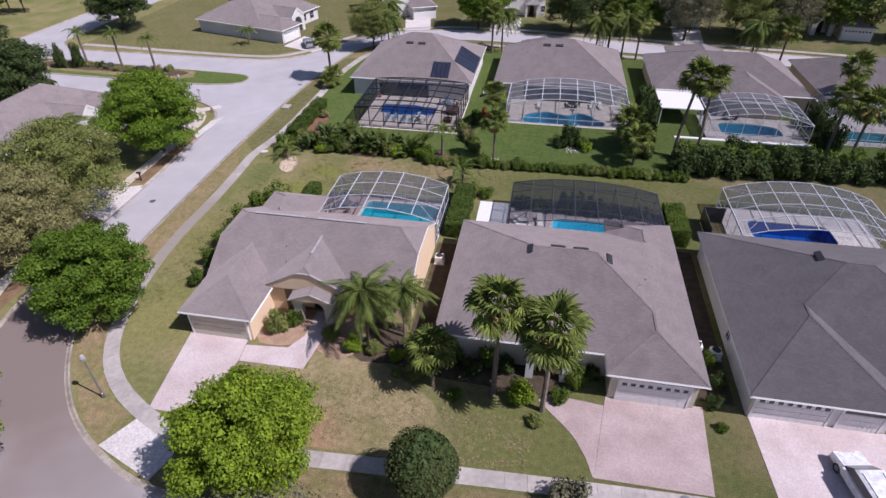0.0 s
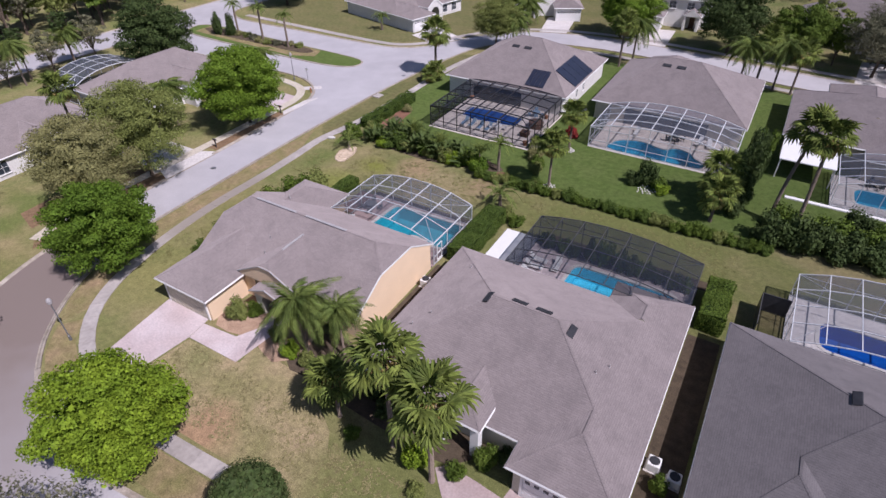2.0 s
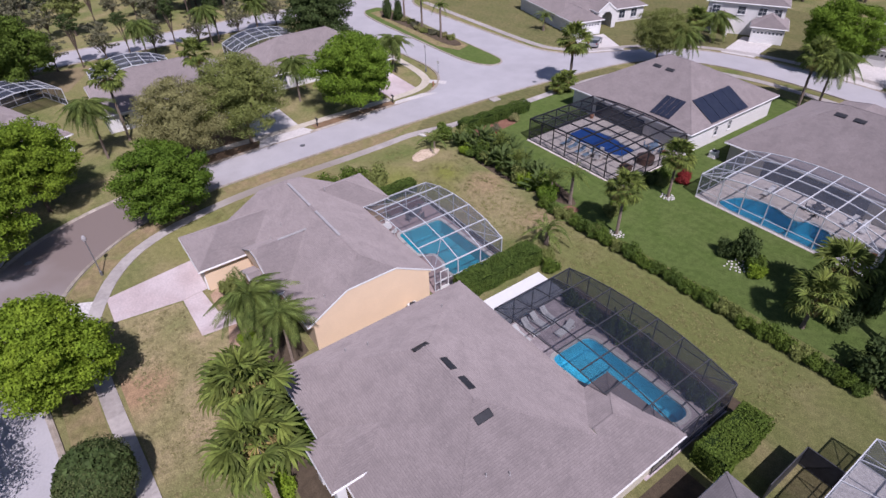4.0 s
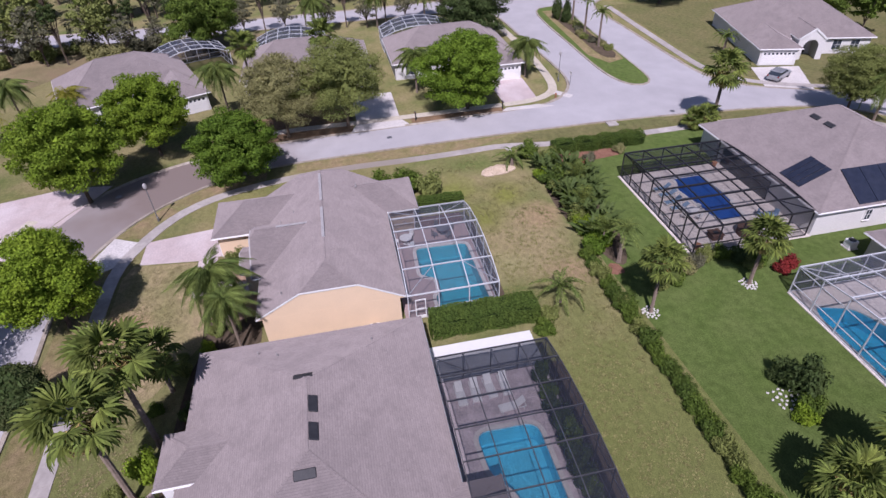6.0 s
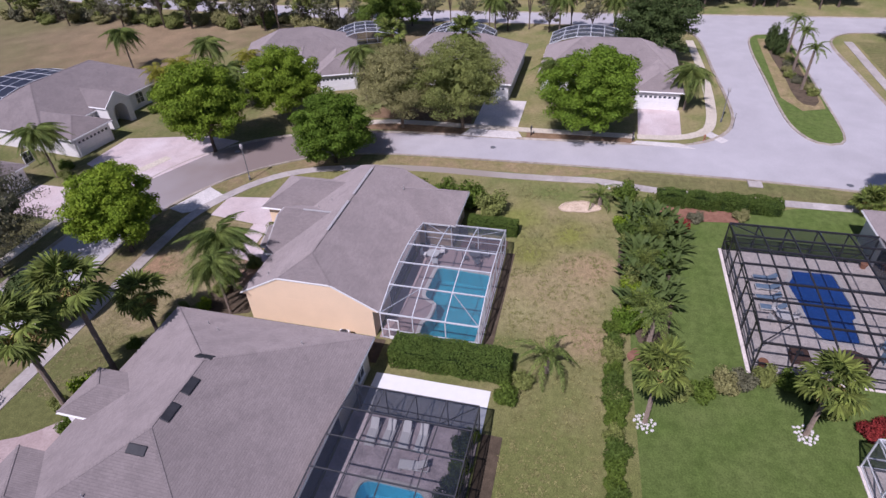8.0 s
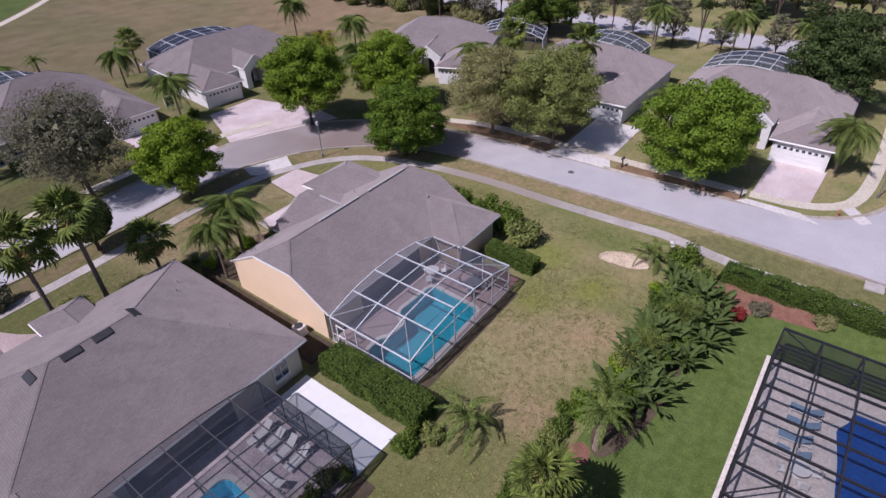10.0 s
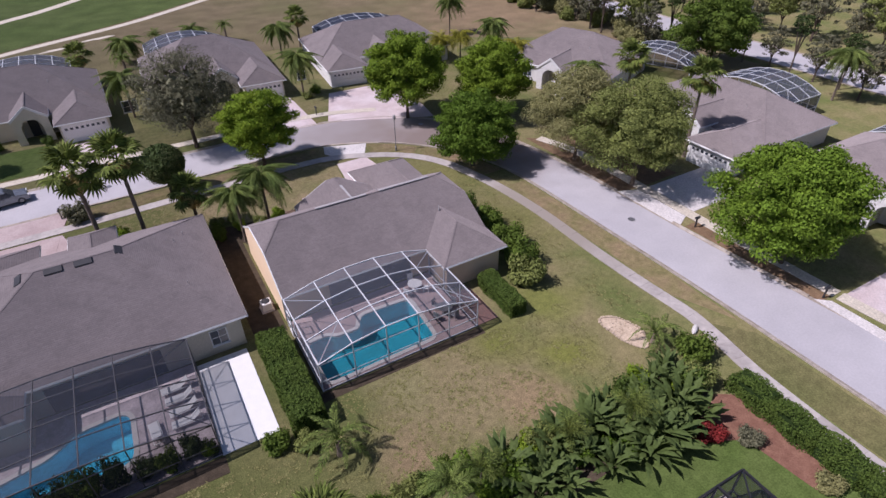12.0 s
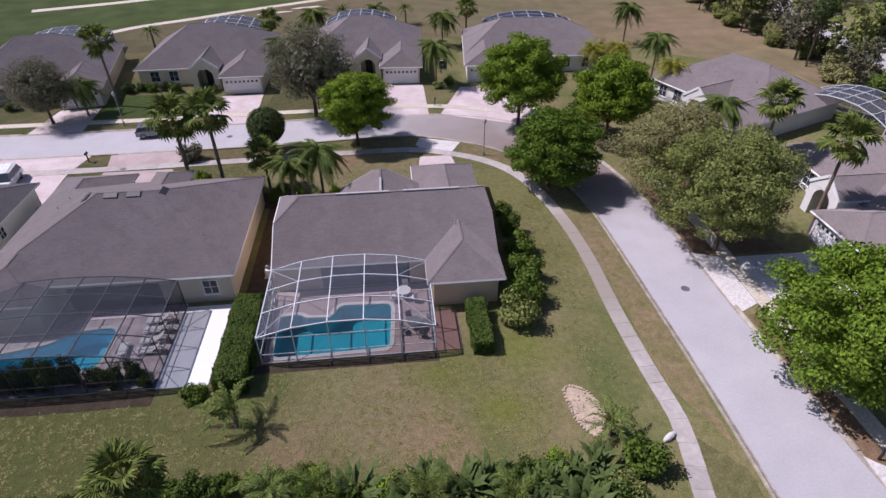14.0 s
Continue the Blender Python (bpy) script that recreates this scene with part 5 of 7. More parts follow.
# screen door in the side of the corner house's cage
t = thing("screen_door", "white framed screen door in the pool cage", "door", m=pose(-8.36, 54.3, .08, 0, 0, 90))
part("door_frame", boxes((-.45, -.03, 0, -.37, .03, 2.05), (.37, -.03, 0, .45, .03, 2.05), (-.37, -.03, 1.97, .37, .03, 2.05), (-.37, -.03, 0, .37, .03, .3), (-.37, -.03, 1.0, .37, .03, 1.08)), WHITE, t)
part("handle", boxes((.30, -.07, .95, .35, -.03, 1.1)), GREYMETAL, t)
part("kerb_edge", boxes((19.6, 83.7, -.02, 37.4, 84.2, .16), bevel=.02), WHITE, None)
tagged(bpy.data.objects["kerb_edge"], "low white edging before the pool deck", "edging")
# ---- plants ----
def leaf_mesh(name, lobes, n, size, material, seed=0, shell=0.72, flat=0.0):
    """Many small leaf faces over a set of ellipsoid lobes (cx, cy, cz, rx, ry, rz)."""
    rng = np.random.default_rng(seed)
    L = np.array(lobes, float)
    area = (L[:, 3] * L[:, 4] + L[:, 4] * L[:, 5] + L[:, 3] * L[:, 5])
    pick = rng.choice(len(L), n, p=area / area.sum())
    d = rng.normal(size=(n, 3))
    d /= np.linalg.norm(d, axis=1)[:, None]
    r = rng.uniform(shell, 1.06 if shell > .6 else 1.2, n)[:, None]
    c = L[pick, :3] + d * L[pick, 3:] * r
    nrm = d + rng.normal(scale=0.55, size=(n, 3))
    nrm[:, 2] += flat
    nrm /= np.linalg.norm(nrm, axis=1)[:, None]
    a = np.cross(nrm, rng.normal(size=(n, 3)))
    a /= np.linalg.norm(a, axis=1)[:, None]
    b = np.cross(nrm, a)
    s = (size * rng.uniform(0.6, 1.3, n))[:, None]
    v = np.stack([c - a * s * .95, c + a * s * .5 - b * s * .64, c + a * s * .5 + b * s * .64], 1).reshape(-1, 3)
    f = np.arange(n * 3).reshape(n, 3)
    return mesh_of(name, v.tolist(), f.tolist(), material)


def crown_lobes(h, r, squash=0.8, n=16, seed=0, low=0.25, clump=(.13, .27)):
    """Foliage clumps: a heart, and flattened lumps over it of uneven reach, hanging low at the rim."""
    rnd = random.Random(seed)
    out = [(0, 0, h - r * .06, r * .58, r * .58, r * squash * .58)]
    big = [(rnd.uniform(0, math.tau), rnd.uniform(.05, .22)) for _ in range(5)]
    for i in range(n):
        u, w = i * 2.39996 + rnd.uniform(-.3, .3), 1 - (1.45 + low) * (i + .5) / n
        lump = 1 + sum(a * math.cos(u - b) for b, a in big) * .45
        k = math.sqrt(max(0, 1 - w * w)) * r * rnd.uniform(.62, .98) * lump
        q = r * rnd.uniform(*clump)
        s = rnd.uniform(.85, 1.35)
        out.append((k * math.cos(u), k * math.sin(u), h + w * r * squash * .84 * rnd.uniform(.84, 1.14), q * s, q / s * 1.1, q * rnd.uniform(.34, .6)))
    return out


TREES = {}


def tree(kind, x, y, scale=1.0, turn=0.0, label="", sx=1.0):
    """A broadleaf tree: tapered trunk, limbs and a crown of leaves; kinds are built once."""
    spec = {"bright": (5.3, 4.15, LEAF_BRIGHT, 42000, .125, 80), "green": (5.2, 5.0, LEAF_GREEN, 24000, .16, 60), "lime": (6.3, 4.9, LEAF_LIME, 44000, .14, 75), "dark": (4.9, 4.6, LEAF_DARK, 22000, .14, 60),
            "olive": (6.2, 5.2, LEAF_OLIVE, 44000, .105, 90), "grey": (5.6, 4.7, LEAF_GREY, 24000, .085, 80), "fresh": (5.9, 5.7, LEAF_FRESH, 50000, .15, 100), "deep": (4.7, 4.6, LEAF_DEEP, 42000, .135, 75), "brown": (6.2, 5.0, LEAF_BROWN, 40000, .10, 90), "woodg": (6.5, 3.8, LEAF_GREY, 2000, .28, 30), "pine": (11.0, 2.6, LEAF_DARK, 1500, .24, 22), "topiary": (3.5, 2.2, LEAF_TOPIARY, 24000, .075, 1), "wood": (7.5, 4.4, LEAF_GREEN, 3000, .38, 26), "woodo": (8.0, 4.6, LEAF_OLIVE, 2800, .38, 26)}
    h, r, lm, n, size, lobes = spec[kind]
    m = pose(x, y, 0, 0, 0, turn) @ Matrix.Diagonal((scale * sx, scale, scale, 1))
    if kind in TREES:
        t = copy_thing(TREES[kind], m)
        t.matrix_basis = m
        return tagged(t, label)
    t = thing("tree", label, "tree", "broadleaf trees", m=m)
    bm = bmesh.new()
    rnd = random.Random(len(kind) * 7)
    tube(bm, [(0, 0, -.1), (.05, .02, h * .3), (0, .08, h * .62), (.05, 0, h)], [.26, .19, .15, .07], 8)
    if kind != "topiary":
        for i in range(7):
            u = i * math.tau / 7 + rnd.uniform(-.3, .3)
            tube(bm, [(0, 0, h * rnd.uniform(.3, .5)), (math.cos(u) * r * .3, math.sin(u) * r * .3, h * .75), (math.cos(u) * r * .66, math.sin(u) * r * .66, h * rnd.uniform(.95, 1.2))], [.11, .08, .03], 5)
    part("trunk", bm, BARK, t)
    L = [(0, 0, h - .1, r * .93, r * .93, r * .86)] + [(.25 * r * math.cos(k * 2.4), .25 * r * math.sin(k * 2.4), h + .22 * r * math.sin(k * 1.7), r * .78, r * .78, r * .68) for k in range(6)] if kind == "topiary" else crown_lobes(h, r, .92 if "wood" not in kind else 1.2, lobes, len(kind))
    part("crown", leaf_mesh("crown", L, n, size, lm, len(kind) + 3, .90 if kind == "topiary" else .55, 0.0 if kind == "topiary" else 0.15), None, t)
    if kind not in ("topiary", "woodg", "pine"):
        part("inner_foliage", leaf_mesh("inner_foliage", [(0, 0, h - r * .06, r * .62, r * .62, r * .56)], 300 if "wood" in kind else 1500, .40, lm, 17, .3), None, t)
    if kind == "topiary":
        part("core", leaf_mesh("core", [(0, 0, h, r * .9, r * .9, r * .9)], 5000, .22, LEAF_DARK, 9, .95), None, t)
    TREES[kind] = t
    return t


def feather_frond(length=2.6, droop=1.0, n=26, leaflet=.55, seed=0, hang=.3, width=.03):
    """An arching rachis with thin leaflets; hang: how far they weep downwards."""
    rnd = random.Random(seed)
    bm = bmesh.new()
    pts = []
    for i in range(n + 1):
        u = i / n
        pts.append(Vector((u * length * (1 - .22 * droop * u), .06 * length * u * u * (1 if seed % 2 else -1), length * (.46 * u - .62 * droop * u * u - .14 * droop * u ** 4))))
    step = max(1, n // 7)
    for i in range(0, n, step):
        beam(bm, pts[i], pts[min(i + step, n)], .035 * (1 - .7 * i / n) + .008)
    for i in range(max(2, n // 10), n):
        u = i / n
        L = leaflet * (math.sin(math.pi * min(1, u * .90 + .1)) ** .6 + .15)
        t = (pts[i + 1] - pts[i - 1]).normalized()
        for s in (-1, 1):
            a = pts[i]
            d = (Vector((0, s * rnd.uniform(.55, .95), 0)) + t * rnd.uniform(.35, .7) + Vector((0, 0, rnd.uniform(-.2, .3) - hang * rnd.uniform(.4, 1.4)))).normalized() * L * rnd.uniform(.8, 1.15)
            w = t * width
            mid = a + d * .55 + Vector((0, 0, .05 * L))
            tip = a + d + Vector((0, 0, -(.1 + .5 * hang) * L))
            bm.faces.new([bm.verts.new(k) for k in (a - w * .6, mid - w, tip, mid + w)])
    me = bpy.data.meshes.new("frond")
    bm.to_mesh(me)
    bm.free()
    return me


def fan_frond(stem=.9, blade=1.05, n=22, seed=0, fat=.075):
    """A pleated fan: segments joined over the inner half, split and drooping towards the tips."""
    rnd = random.Random(seed)
    bm = bmesh.new()
    beam(bm, (0, 0, 0), (stem, 0, .12), .04)
    c = Vector((stem, 0, .12))
    a0, a1 = math.radians(-135), math.radians(135)
    step = (a1 - a0) / n
    for i in range(n):
        u = a0 + (i + .5) * step
        L = blade * (.74 + .26 * math.cos(u * .55)) * rnd.uniform(.9, 1.1)
        def at(v, q, z):
            return c + Vector((math.cos(v) * q, math.sin(v) * q, z))
        sag = .30 * L * rnd.uniform(.5, 1.5)
        e, m = step * .52, step * .40
        lo, mid, tip = bm.verts.new(c), (bm.verts.new(at(u - e, L * .58, -.01)), bm.verts.new(at(u, L * .60, .06)), bm.verts.new(at(u + e, L * .58, -.01))), bm.verts.new(at(u + rnd.uniform(-.05, .05), L, -sag))
        q = (bm.verts.new(at(u - m * .7, L * .80, -.25 * sag)), bm.verts.new(at(u + m * .7, L * .80, -.25 * sag)))
        for f in ((lo, mid[0], mid[1]), (lo, mid[1], mid[2]), (mid[0], q[0], mid[1]), (mid[1], q[1], mid[2]), (mid[1], q[0], tip, q[1])):
            bm.faces.new(f)
    me = bpy.data.meshes.new("frond")
    bm.to_mesh(me)
    bm.free()
    return me


FRONDS = {}
for key, me, lm in (("queen", feather_frond(3.6, 1.75, 64, .85, 1, 1.2, .062), PALM_FEATHER), ("date", feather_frond(2.35, 1.25, 34, .28, 2, .12, .042), PALM_FEATHER), ("fan", fan_frond(1.25, 1.08, 16, 3), PALM_GREEN), ("gold", feather_frond(3.0, 1.4, 44, .75, 1, .7, .03), PALM_GOLD), ("fan_dry", fan_frond(.8, .85, 16, 4), PALM_DRY), ("areca", feather_frond(2.2, .8, 18, .5, 5), PALM_GREEN), ("areca_y", feather_frond(2.2, .8, 18, .5, 6), PALM_FEATHER)):
    me.materials.append(lm)
    FRONDS[key] = me
PALMS = {}


def palm(kind, x, y, height, scale=1.0, turn=0.0, label="", lean=(0, 0)):
    """A palm: ringed trunk, a dry skirt where it has one, and each frond a part."""
    key = (kind, round(height, 1), lean)
    m = pose(x, y, 0, 0, 0, turn) @ Matrix.Diagonal((scale, scale, scale, 1))
    if key in PALMS:
        t = copy_thing(PALMS[key], m)
        t.matrix_basis = m
        return tagged(t, label)
    t = thing("palm_tree", label, "palm tree", "palms", m=m)
    rnd = random.Random(int(height * 10))
    bm = bmesh.new()
    k = max(3, int(height / .35))
    pts = [(lean[0] * (i / k) ** 2, lean[1] * (i / k) ** 2, height * i / k - .05) for i in range(k + 1)]
    base = {"queen": .15, "fan": .17, "date": .2, "areca": .08, "gold": .14}[kind]
    tube(bm, pts, [base * (1.25 if i == 0 else 1.0) * (1 + .12 * (i % 2)) * (1 - .25 * i / k) for i in range(k + 1)], 8)
    part("trunk", bm, PALM_BARK, t)
    top = Vector(pts[-1])
    def put(mesh, n, e0, e1, name, sc=1.0):
        for i in range(n):
            az = i * 137.5 + rnd.uniform(-15, 15)
            el = e0 + (e1 - e0) * i / max(1, n - 1) + rnd.uniform(-8, 8)
            s = sc * rnd.uniform(.85, 1.1)
            part(name, FRONDS[mesh], None, t, "", Matrix.Translation(top + Vector((0, 0, .1))) @ pose(0, 0, 0, 0, 0, az) @ pose(0, 0, 0, 0, -el, 0) @ pose(0, 0, 0, rnd.uniform(-25, 25)) @ Matrix.Diagonal((s, s, s, 1)))
    if kind == "queen":
        put("queen", 27, -14, 64, "frond")
    elif kind == "gold":
        put("gold", 24, -20, 66, "frond")
    elif kind == "date":
        put("date", 12 if height < 2 else 20, -2, 62, "frond", 1.15 if height < 2 else 1.0)
    elif kind == "areca":
        put("areca", 10, 25, 75, "frond")
        put("areca_y", 7, 15, 60, "frond", .9)
    else:
        put("fan", 21, -40, 76, "frond", 1.05)
        put("fan_dry", 14, -80, -42, "dry_frond", 1.0)
    PALMS[key] = t
    return t


def hedge(label, x0, y0, x1, y1, h, lm=LEAF_HEDGE, seed=1, size=.072, dens=300, name="hedge", wob=.08):
    """A clipped hedge: leaves over a rounded block, coloured near-black for the shade inside."""
    rng = np.random.default_rng(seed)
    w, d = x1 - x0, y1 - y0
    faces = [("t", w * d), ("n", w * h), ("s", w * h), ("e", d * h), ("w", d * h)]
    P, N = [], []
    for k, a in faces:
        n = int(a * dens)
        u, v = rng.random(n), rng.random(n)
        if k == "t":
            p, q = np.stack([x0 + u * w, y0 + v * d, np.full(n, h)], 1), (0, 0, 1)
        elif k in "ns":
            p, q = np.stack([x0 + u * w, np.full(n, y1 if k == "n" else y0), v * h], 1), (0, 1 if k == "n" else -1, 0)
        else:
            p, q = np.stack([np.full(n, x1 if k == "e" else x0), y0 + u * d, v * h], 1), (1 if k == "e" else -1, 0, 0)
        P.append(p)
        N.append(np.tile(q, (n, 1)))
    c, nr = np.concatenate(P), np.concatenate(N).astype(float)
    n = len(c)
    bulge = wob * (np.sin(c[:, 0] * 2.1 + seed) + np.sin(c[:, 1] * 2.3 + c[:, 2] * 1.7) + rng.normal(scale=.5, size=n))
    c = c + nr * bulge[:, None]
    nr = nr + rng.normal(scale=.5, size=(n, 3))
    nr /= np.linalg.norm(nr, axis=1)[:, None]
    a = np.cross(nr, rng.normal(size=(n, 3)))
    a /= np.linalg.norm(a, axis=1)[:, None]
    b = np.cross(nr, a)
    s = (size * rng.uniform(.6, 1.4, n))[:, None]
    v = np.stack([c - a * s, c + a * s * .5 - b * s * .7, c + a * s * .5 + b * s * .7], 1).reshape(-1, 3)
    o = Vector(((x0 + x1) / 2, (y0 + y1) / 2, 0))
    v = v - np.array(o)
    t = thing(name, label, "hedge", "hedges", m=Matrix.Translation(o))
    part("foliage", mesh_of("foliage", v.tolist(), np.arange(n * 3).reshape(n, 3).tolist(), lm), None, t)
    # added solid filler; its dark colour stands in for inner shade
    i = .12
    part("core", boxes((-w / 2 + i, -d / 2 + i, -.02, w / 2 - i, d / 2 - i, h - i), bevel=.1), SHADE_CORE, t)
    return t


BUSHES = {}


def bush(label, x, y, r=.8, h=1.0, lm="green", turn=0, name="bush"):
    mats = {"green": LEAF_GREEN, "bright": LEAF_BRIGHT, "dark": LEAF_DARK, "red": LEAF_RED, "olive": LEAF_OLIVE, "grey": LEAF_GREY, "yellow": PALM_DRY, "brown": LEAF_BROWN, "hedge": LEAF_HEDGE, "deep": LEAF_DEEP}
    m = pose(x, y, 0, 0, 0, turn) @ Matrix.Diagonal((r, r, h, 1))
    if lm in BUSHES:
        t = copy_thing(BUSHES[lm], m)
        t.matrix_basis = m
        return tagged(t, label)
    t = thing(name, label, "bush", "bushes", m=m)
    part("foliage", leaf_mesh("foliage", [(0, 0, .45, .62, .62, .42)] + [(.5 * math.cos(k * 1.1), .5 * math.sin(k * 1.1), .35 + .28 * (k % 3), .42, .42, .34) for k in range(6)] + [(.62 * math.cos(k * 2.4), .62 * math.sin(k * 2.4), .25 + .5 * ((k * 7) % 9) / 9, .24, .24, .18) for k in range(9)], 3000, .088, mats[lm], 5, .5, .3), None, t)
    BUSHES[lm] = t
    return t


# front of the two near houses
tree("bright", -14.5, 25.2, 1.0, 10, "dense bright green round-crowned street tree")
tree("topiary", -4.0, 26.0, 1.0, 0, "clipped dark green ball-shaped tree")
palm("queen", -11.3, 38.5, 5.6, .95, 0, "feathery queen palm before the yellow house")
palm("queen", -8.5, 39.7, 7.0, .72, 120, "slender queen palm beside the yellow house")
palm("fan", -5.2, 35.0, 4.2, .95, 0, "short fan palm with a shaggy dry skirt")
palm("fan", -0.5, 35.0, 7.6, 1.15, 60, "tall fan palm with a shaggy dry skirt")
palm("fan", 3.2, 34.1, 6.7, 1.2, 150, "tall fan palm with a shaggy dry skirt")
patch("ground_bed", [(p.x, p.y) for p in smooth_line([(-20.4, 41.2), (-20.8, 37.2), (-16.2, 37.3), (-15.4, 36.9), (-12.4, 36.6), (-12.8, 41.2), (-20.4, 41.2)], 1.0)], 0.03, SANDY, "sandy pinkish planting bed", "bed", 0.02)
patch("ground_bed", [(p.x, p.y) for p in smooth_line([(-12.7, 40.6), (-12.6, 37.2), (-11.4, 36.4), (-9.0, 36.6), (-6.2, 36.0), (0, 35.6), (3.6, 35.6), (4.6, 36.6), (5.0, 39), (-8, 39.4), (-8.8, 41.2), (-12.7, 40.6)], 1.0)], 0.025, MULCH_AND_SHADE, "dark mulch bed before the houses", "bed", 0.02)
for i, (x, y, r, h, k) in enumerate([(-19.4, 38.6, 1.1, 1.6, "olive"), (-18.2, 39.6, .8, 1.2, "green"), (-14.6, 38.6, .9, 1.0, "olive"), (-12.4, 37.6, .9, 1.1, "bright"), (-10.6, 37.6, .8, .9, "olive"), (-8.6, 37.2, .7, .8, "bright"), (-6.4, 38.2, .9, 1.4, "green"), (-4.0, 37.8, 1.0, 1.5, "dark"), (-2.4, 36.8, .9, 1.1, "dark"), (-1.2, 38.0, 1.0, 1.6, "green"), (.2, 37.4, .8, 1.2, "dark"), (1.6, 34.6, 1.1, 1.8, "bright"), (4.4, 35.2, .8, 1.0, "green"), (5.6, 37.0, 1.0, 1.3, "green"), (6.8, 37.8, .8, 1.1, "dark"), (-6.8, 35.6, .8, .8, "olive"), (-3.4, 34.2, .7, .6, "green"), (-8.2, 35.4, .5, .6, "olive"), (2.8, 32.8, .7, .7, "olive"), (15.6, 36.6, .7, 1.0, "dark"), (16.2, 38.6, .8, 1.2, "dark"), (16.0, 40.8, .7, 1.1, "green"), (15.9, 34.6, .5, .5, "green"), (5.1, 27.0, 1.5, 1.7, "grey")]):
    bush("leafy green shrub in the front bed", x, y, r, h, k, i * 50)
# hedges round the corner house
hedge("clipped green hedge between two pool cages", -7.8, 54.8, -5.7, 63.6, 1.7, seed=2)
hedge("clipped green hedge beside the pool cage", -25.2, 56.8, -23.75, 61.6, 1.25, seed=3)
hedge("clipped hedge beside the dark cage", 15.0, 57.0, 17.0, 62.4, 2.0, LEAF_GREEN, seed=4)
for i, (x, y, r, h, k) in enumerate([(-29.4, 43.2, 1.0, 1.3, "hedge"), (-29.3, 46.2, 1.2, 1.7, "hedge"), (-29.7, 49.7, 1.6, 1.7, "green"), (-29.3, 53.2, 1.7, 1.9, "green"), (-28.6, 56.4, 1.8, 2.2, "green"), (-27.7, 58.4, 1.8, 2.0, "olive"), (-4.4, 63.6, 1.0, 1.0, "green"), (-6.0, 64.6, .9, .9, "olive"), (.2, 61.5, .7, 1.5, "dark"), (1.6, 61.7, .8, 1.3, "green"), (4.4, 61.5, .8, 2.1, "dark"), (5.8, 61.6, .9, 2.3, "green"), (7.2, 61.5, .9, 1.9, "dark"), (9.2, 61.6, .7, 1.4, "green"), (11.0, 61.6, .7, 1.2, "dark"), (-.7, 62.0, .6, 1.0, "green"), (2.8, 61.5, .8, 1.2, "dark"), (8.2, 61.5, .8, 1.7, "dark"), (10.1, 61.5, .7, 1.5, "dark"), (12.2, 61.5, .8, 1.4, "dark"), (13.3, 61.5, .7, 1.3, "green")]):
    bush("rounded leafy shrub beside the house", x, y, r, h, k, i * 70)
# rear lawn
palm("date", -7.6, 66.1, 1.4, 1.05, 0, "small feathery date palm on the rear lawn")
palm("date", -31.3, 69.2, 1.0, .95, 40, "young palm in a stone bed")
patch("ground_bed", blob(-30.4, 67.2, 1.8, 1.15, 28, .12, 3, 1.72), 0.03, STONES, "small bed of pale stones", "bed", 0.03)
rnd = random.Random(31)
for i in range(30):
    bush("loose low hedge shrub along the rear lots", -12.4 + i * 1.08 + rnd.uniform(-.15, .15), 70.7 + .022 * i + rnd.uniform(-.18, .18), rnd.uniform(.72, .98), rnd.uniform(.75, 1.2), rnd.choice(["hedge", "green", "hedge", "olive", "green"]), i * 47)
rnd = random.Random(5)
for i in range(22):
    x = -30.8 + i * .84
    y = 71.3 + rnd.random() * (3.6 if x < -18 else 2.2)
    bush("dense leafy shrub in the planting strip", x, y, rnd.uniform(.9, 1.4), rnd.uniform(.8, 1.7), rnd.choice(["green", "hedge", "deep", "bright", "hedge", "olive"]), i * 40)
def paddle_leaf(long=1.5, wide=.42, seed=0):
    """A broad arching leaf on a stalk, split along its edges."""
    bm = bmesh.new()
    n = 9
    rows = []
    for i in range(n + 1):
        u = i / n
        x, z = u * long * .8, long * (.95 * u - .62 * u * u)
        w = wide * math.sin(math.pi * max(0, (u - .28) / .72) ** .8) if u > .28 else .02
        e = .8 + .3 * ((i * 7 + seed) % 3) / 2
        rows.append([bm.verts.new((x, -w * e, z - .10 * w)), bm.verts.new((x, 0, z)), bm.verts.new((x, w * e, z - .10 * w))])
    for a, b in zip(rows, rows[1:]):
        bm.faces.new((a[0], a[1], b[1], b[0]))
        bm.faces.new((a[1], a[2], b[2], b[1]))
    me = bpy.data.meshes.new("leaf")
    bm.to_mesh(me)
    bm.free()
    me.materials.append(LEAF_PADDLE)
    return me


PADDLES = [paddle_leaf(2.1, .15, 1), paddle_leaf(1.7, .13, 2)]


def paddle_plant(x, y, s, n, seed):
    t = thing("banana_plant", "clump of broad arching green leaves", "plant", "planting strip clumps", m=pose(x, y, 0) @ Matrix.Diagonal((s, s, s, 1)))
    rnd = random.Random(seed)
    for i in range(n):
        part("leaf", PADDLES[i % 2], None, t, "", pose(rnd.uniform(-.25, .25), rnd.uniform(-.25, .25), 0, 0, 0, i * 137.5) @ pose(0, 0, 0, rnd.uniform(-15, 15), rnd.uniform(-52, -6), 0) @ Matrix.Diagonal((1, 1, rnd.uniform(.8, 1.25), 1)))
    return t


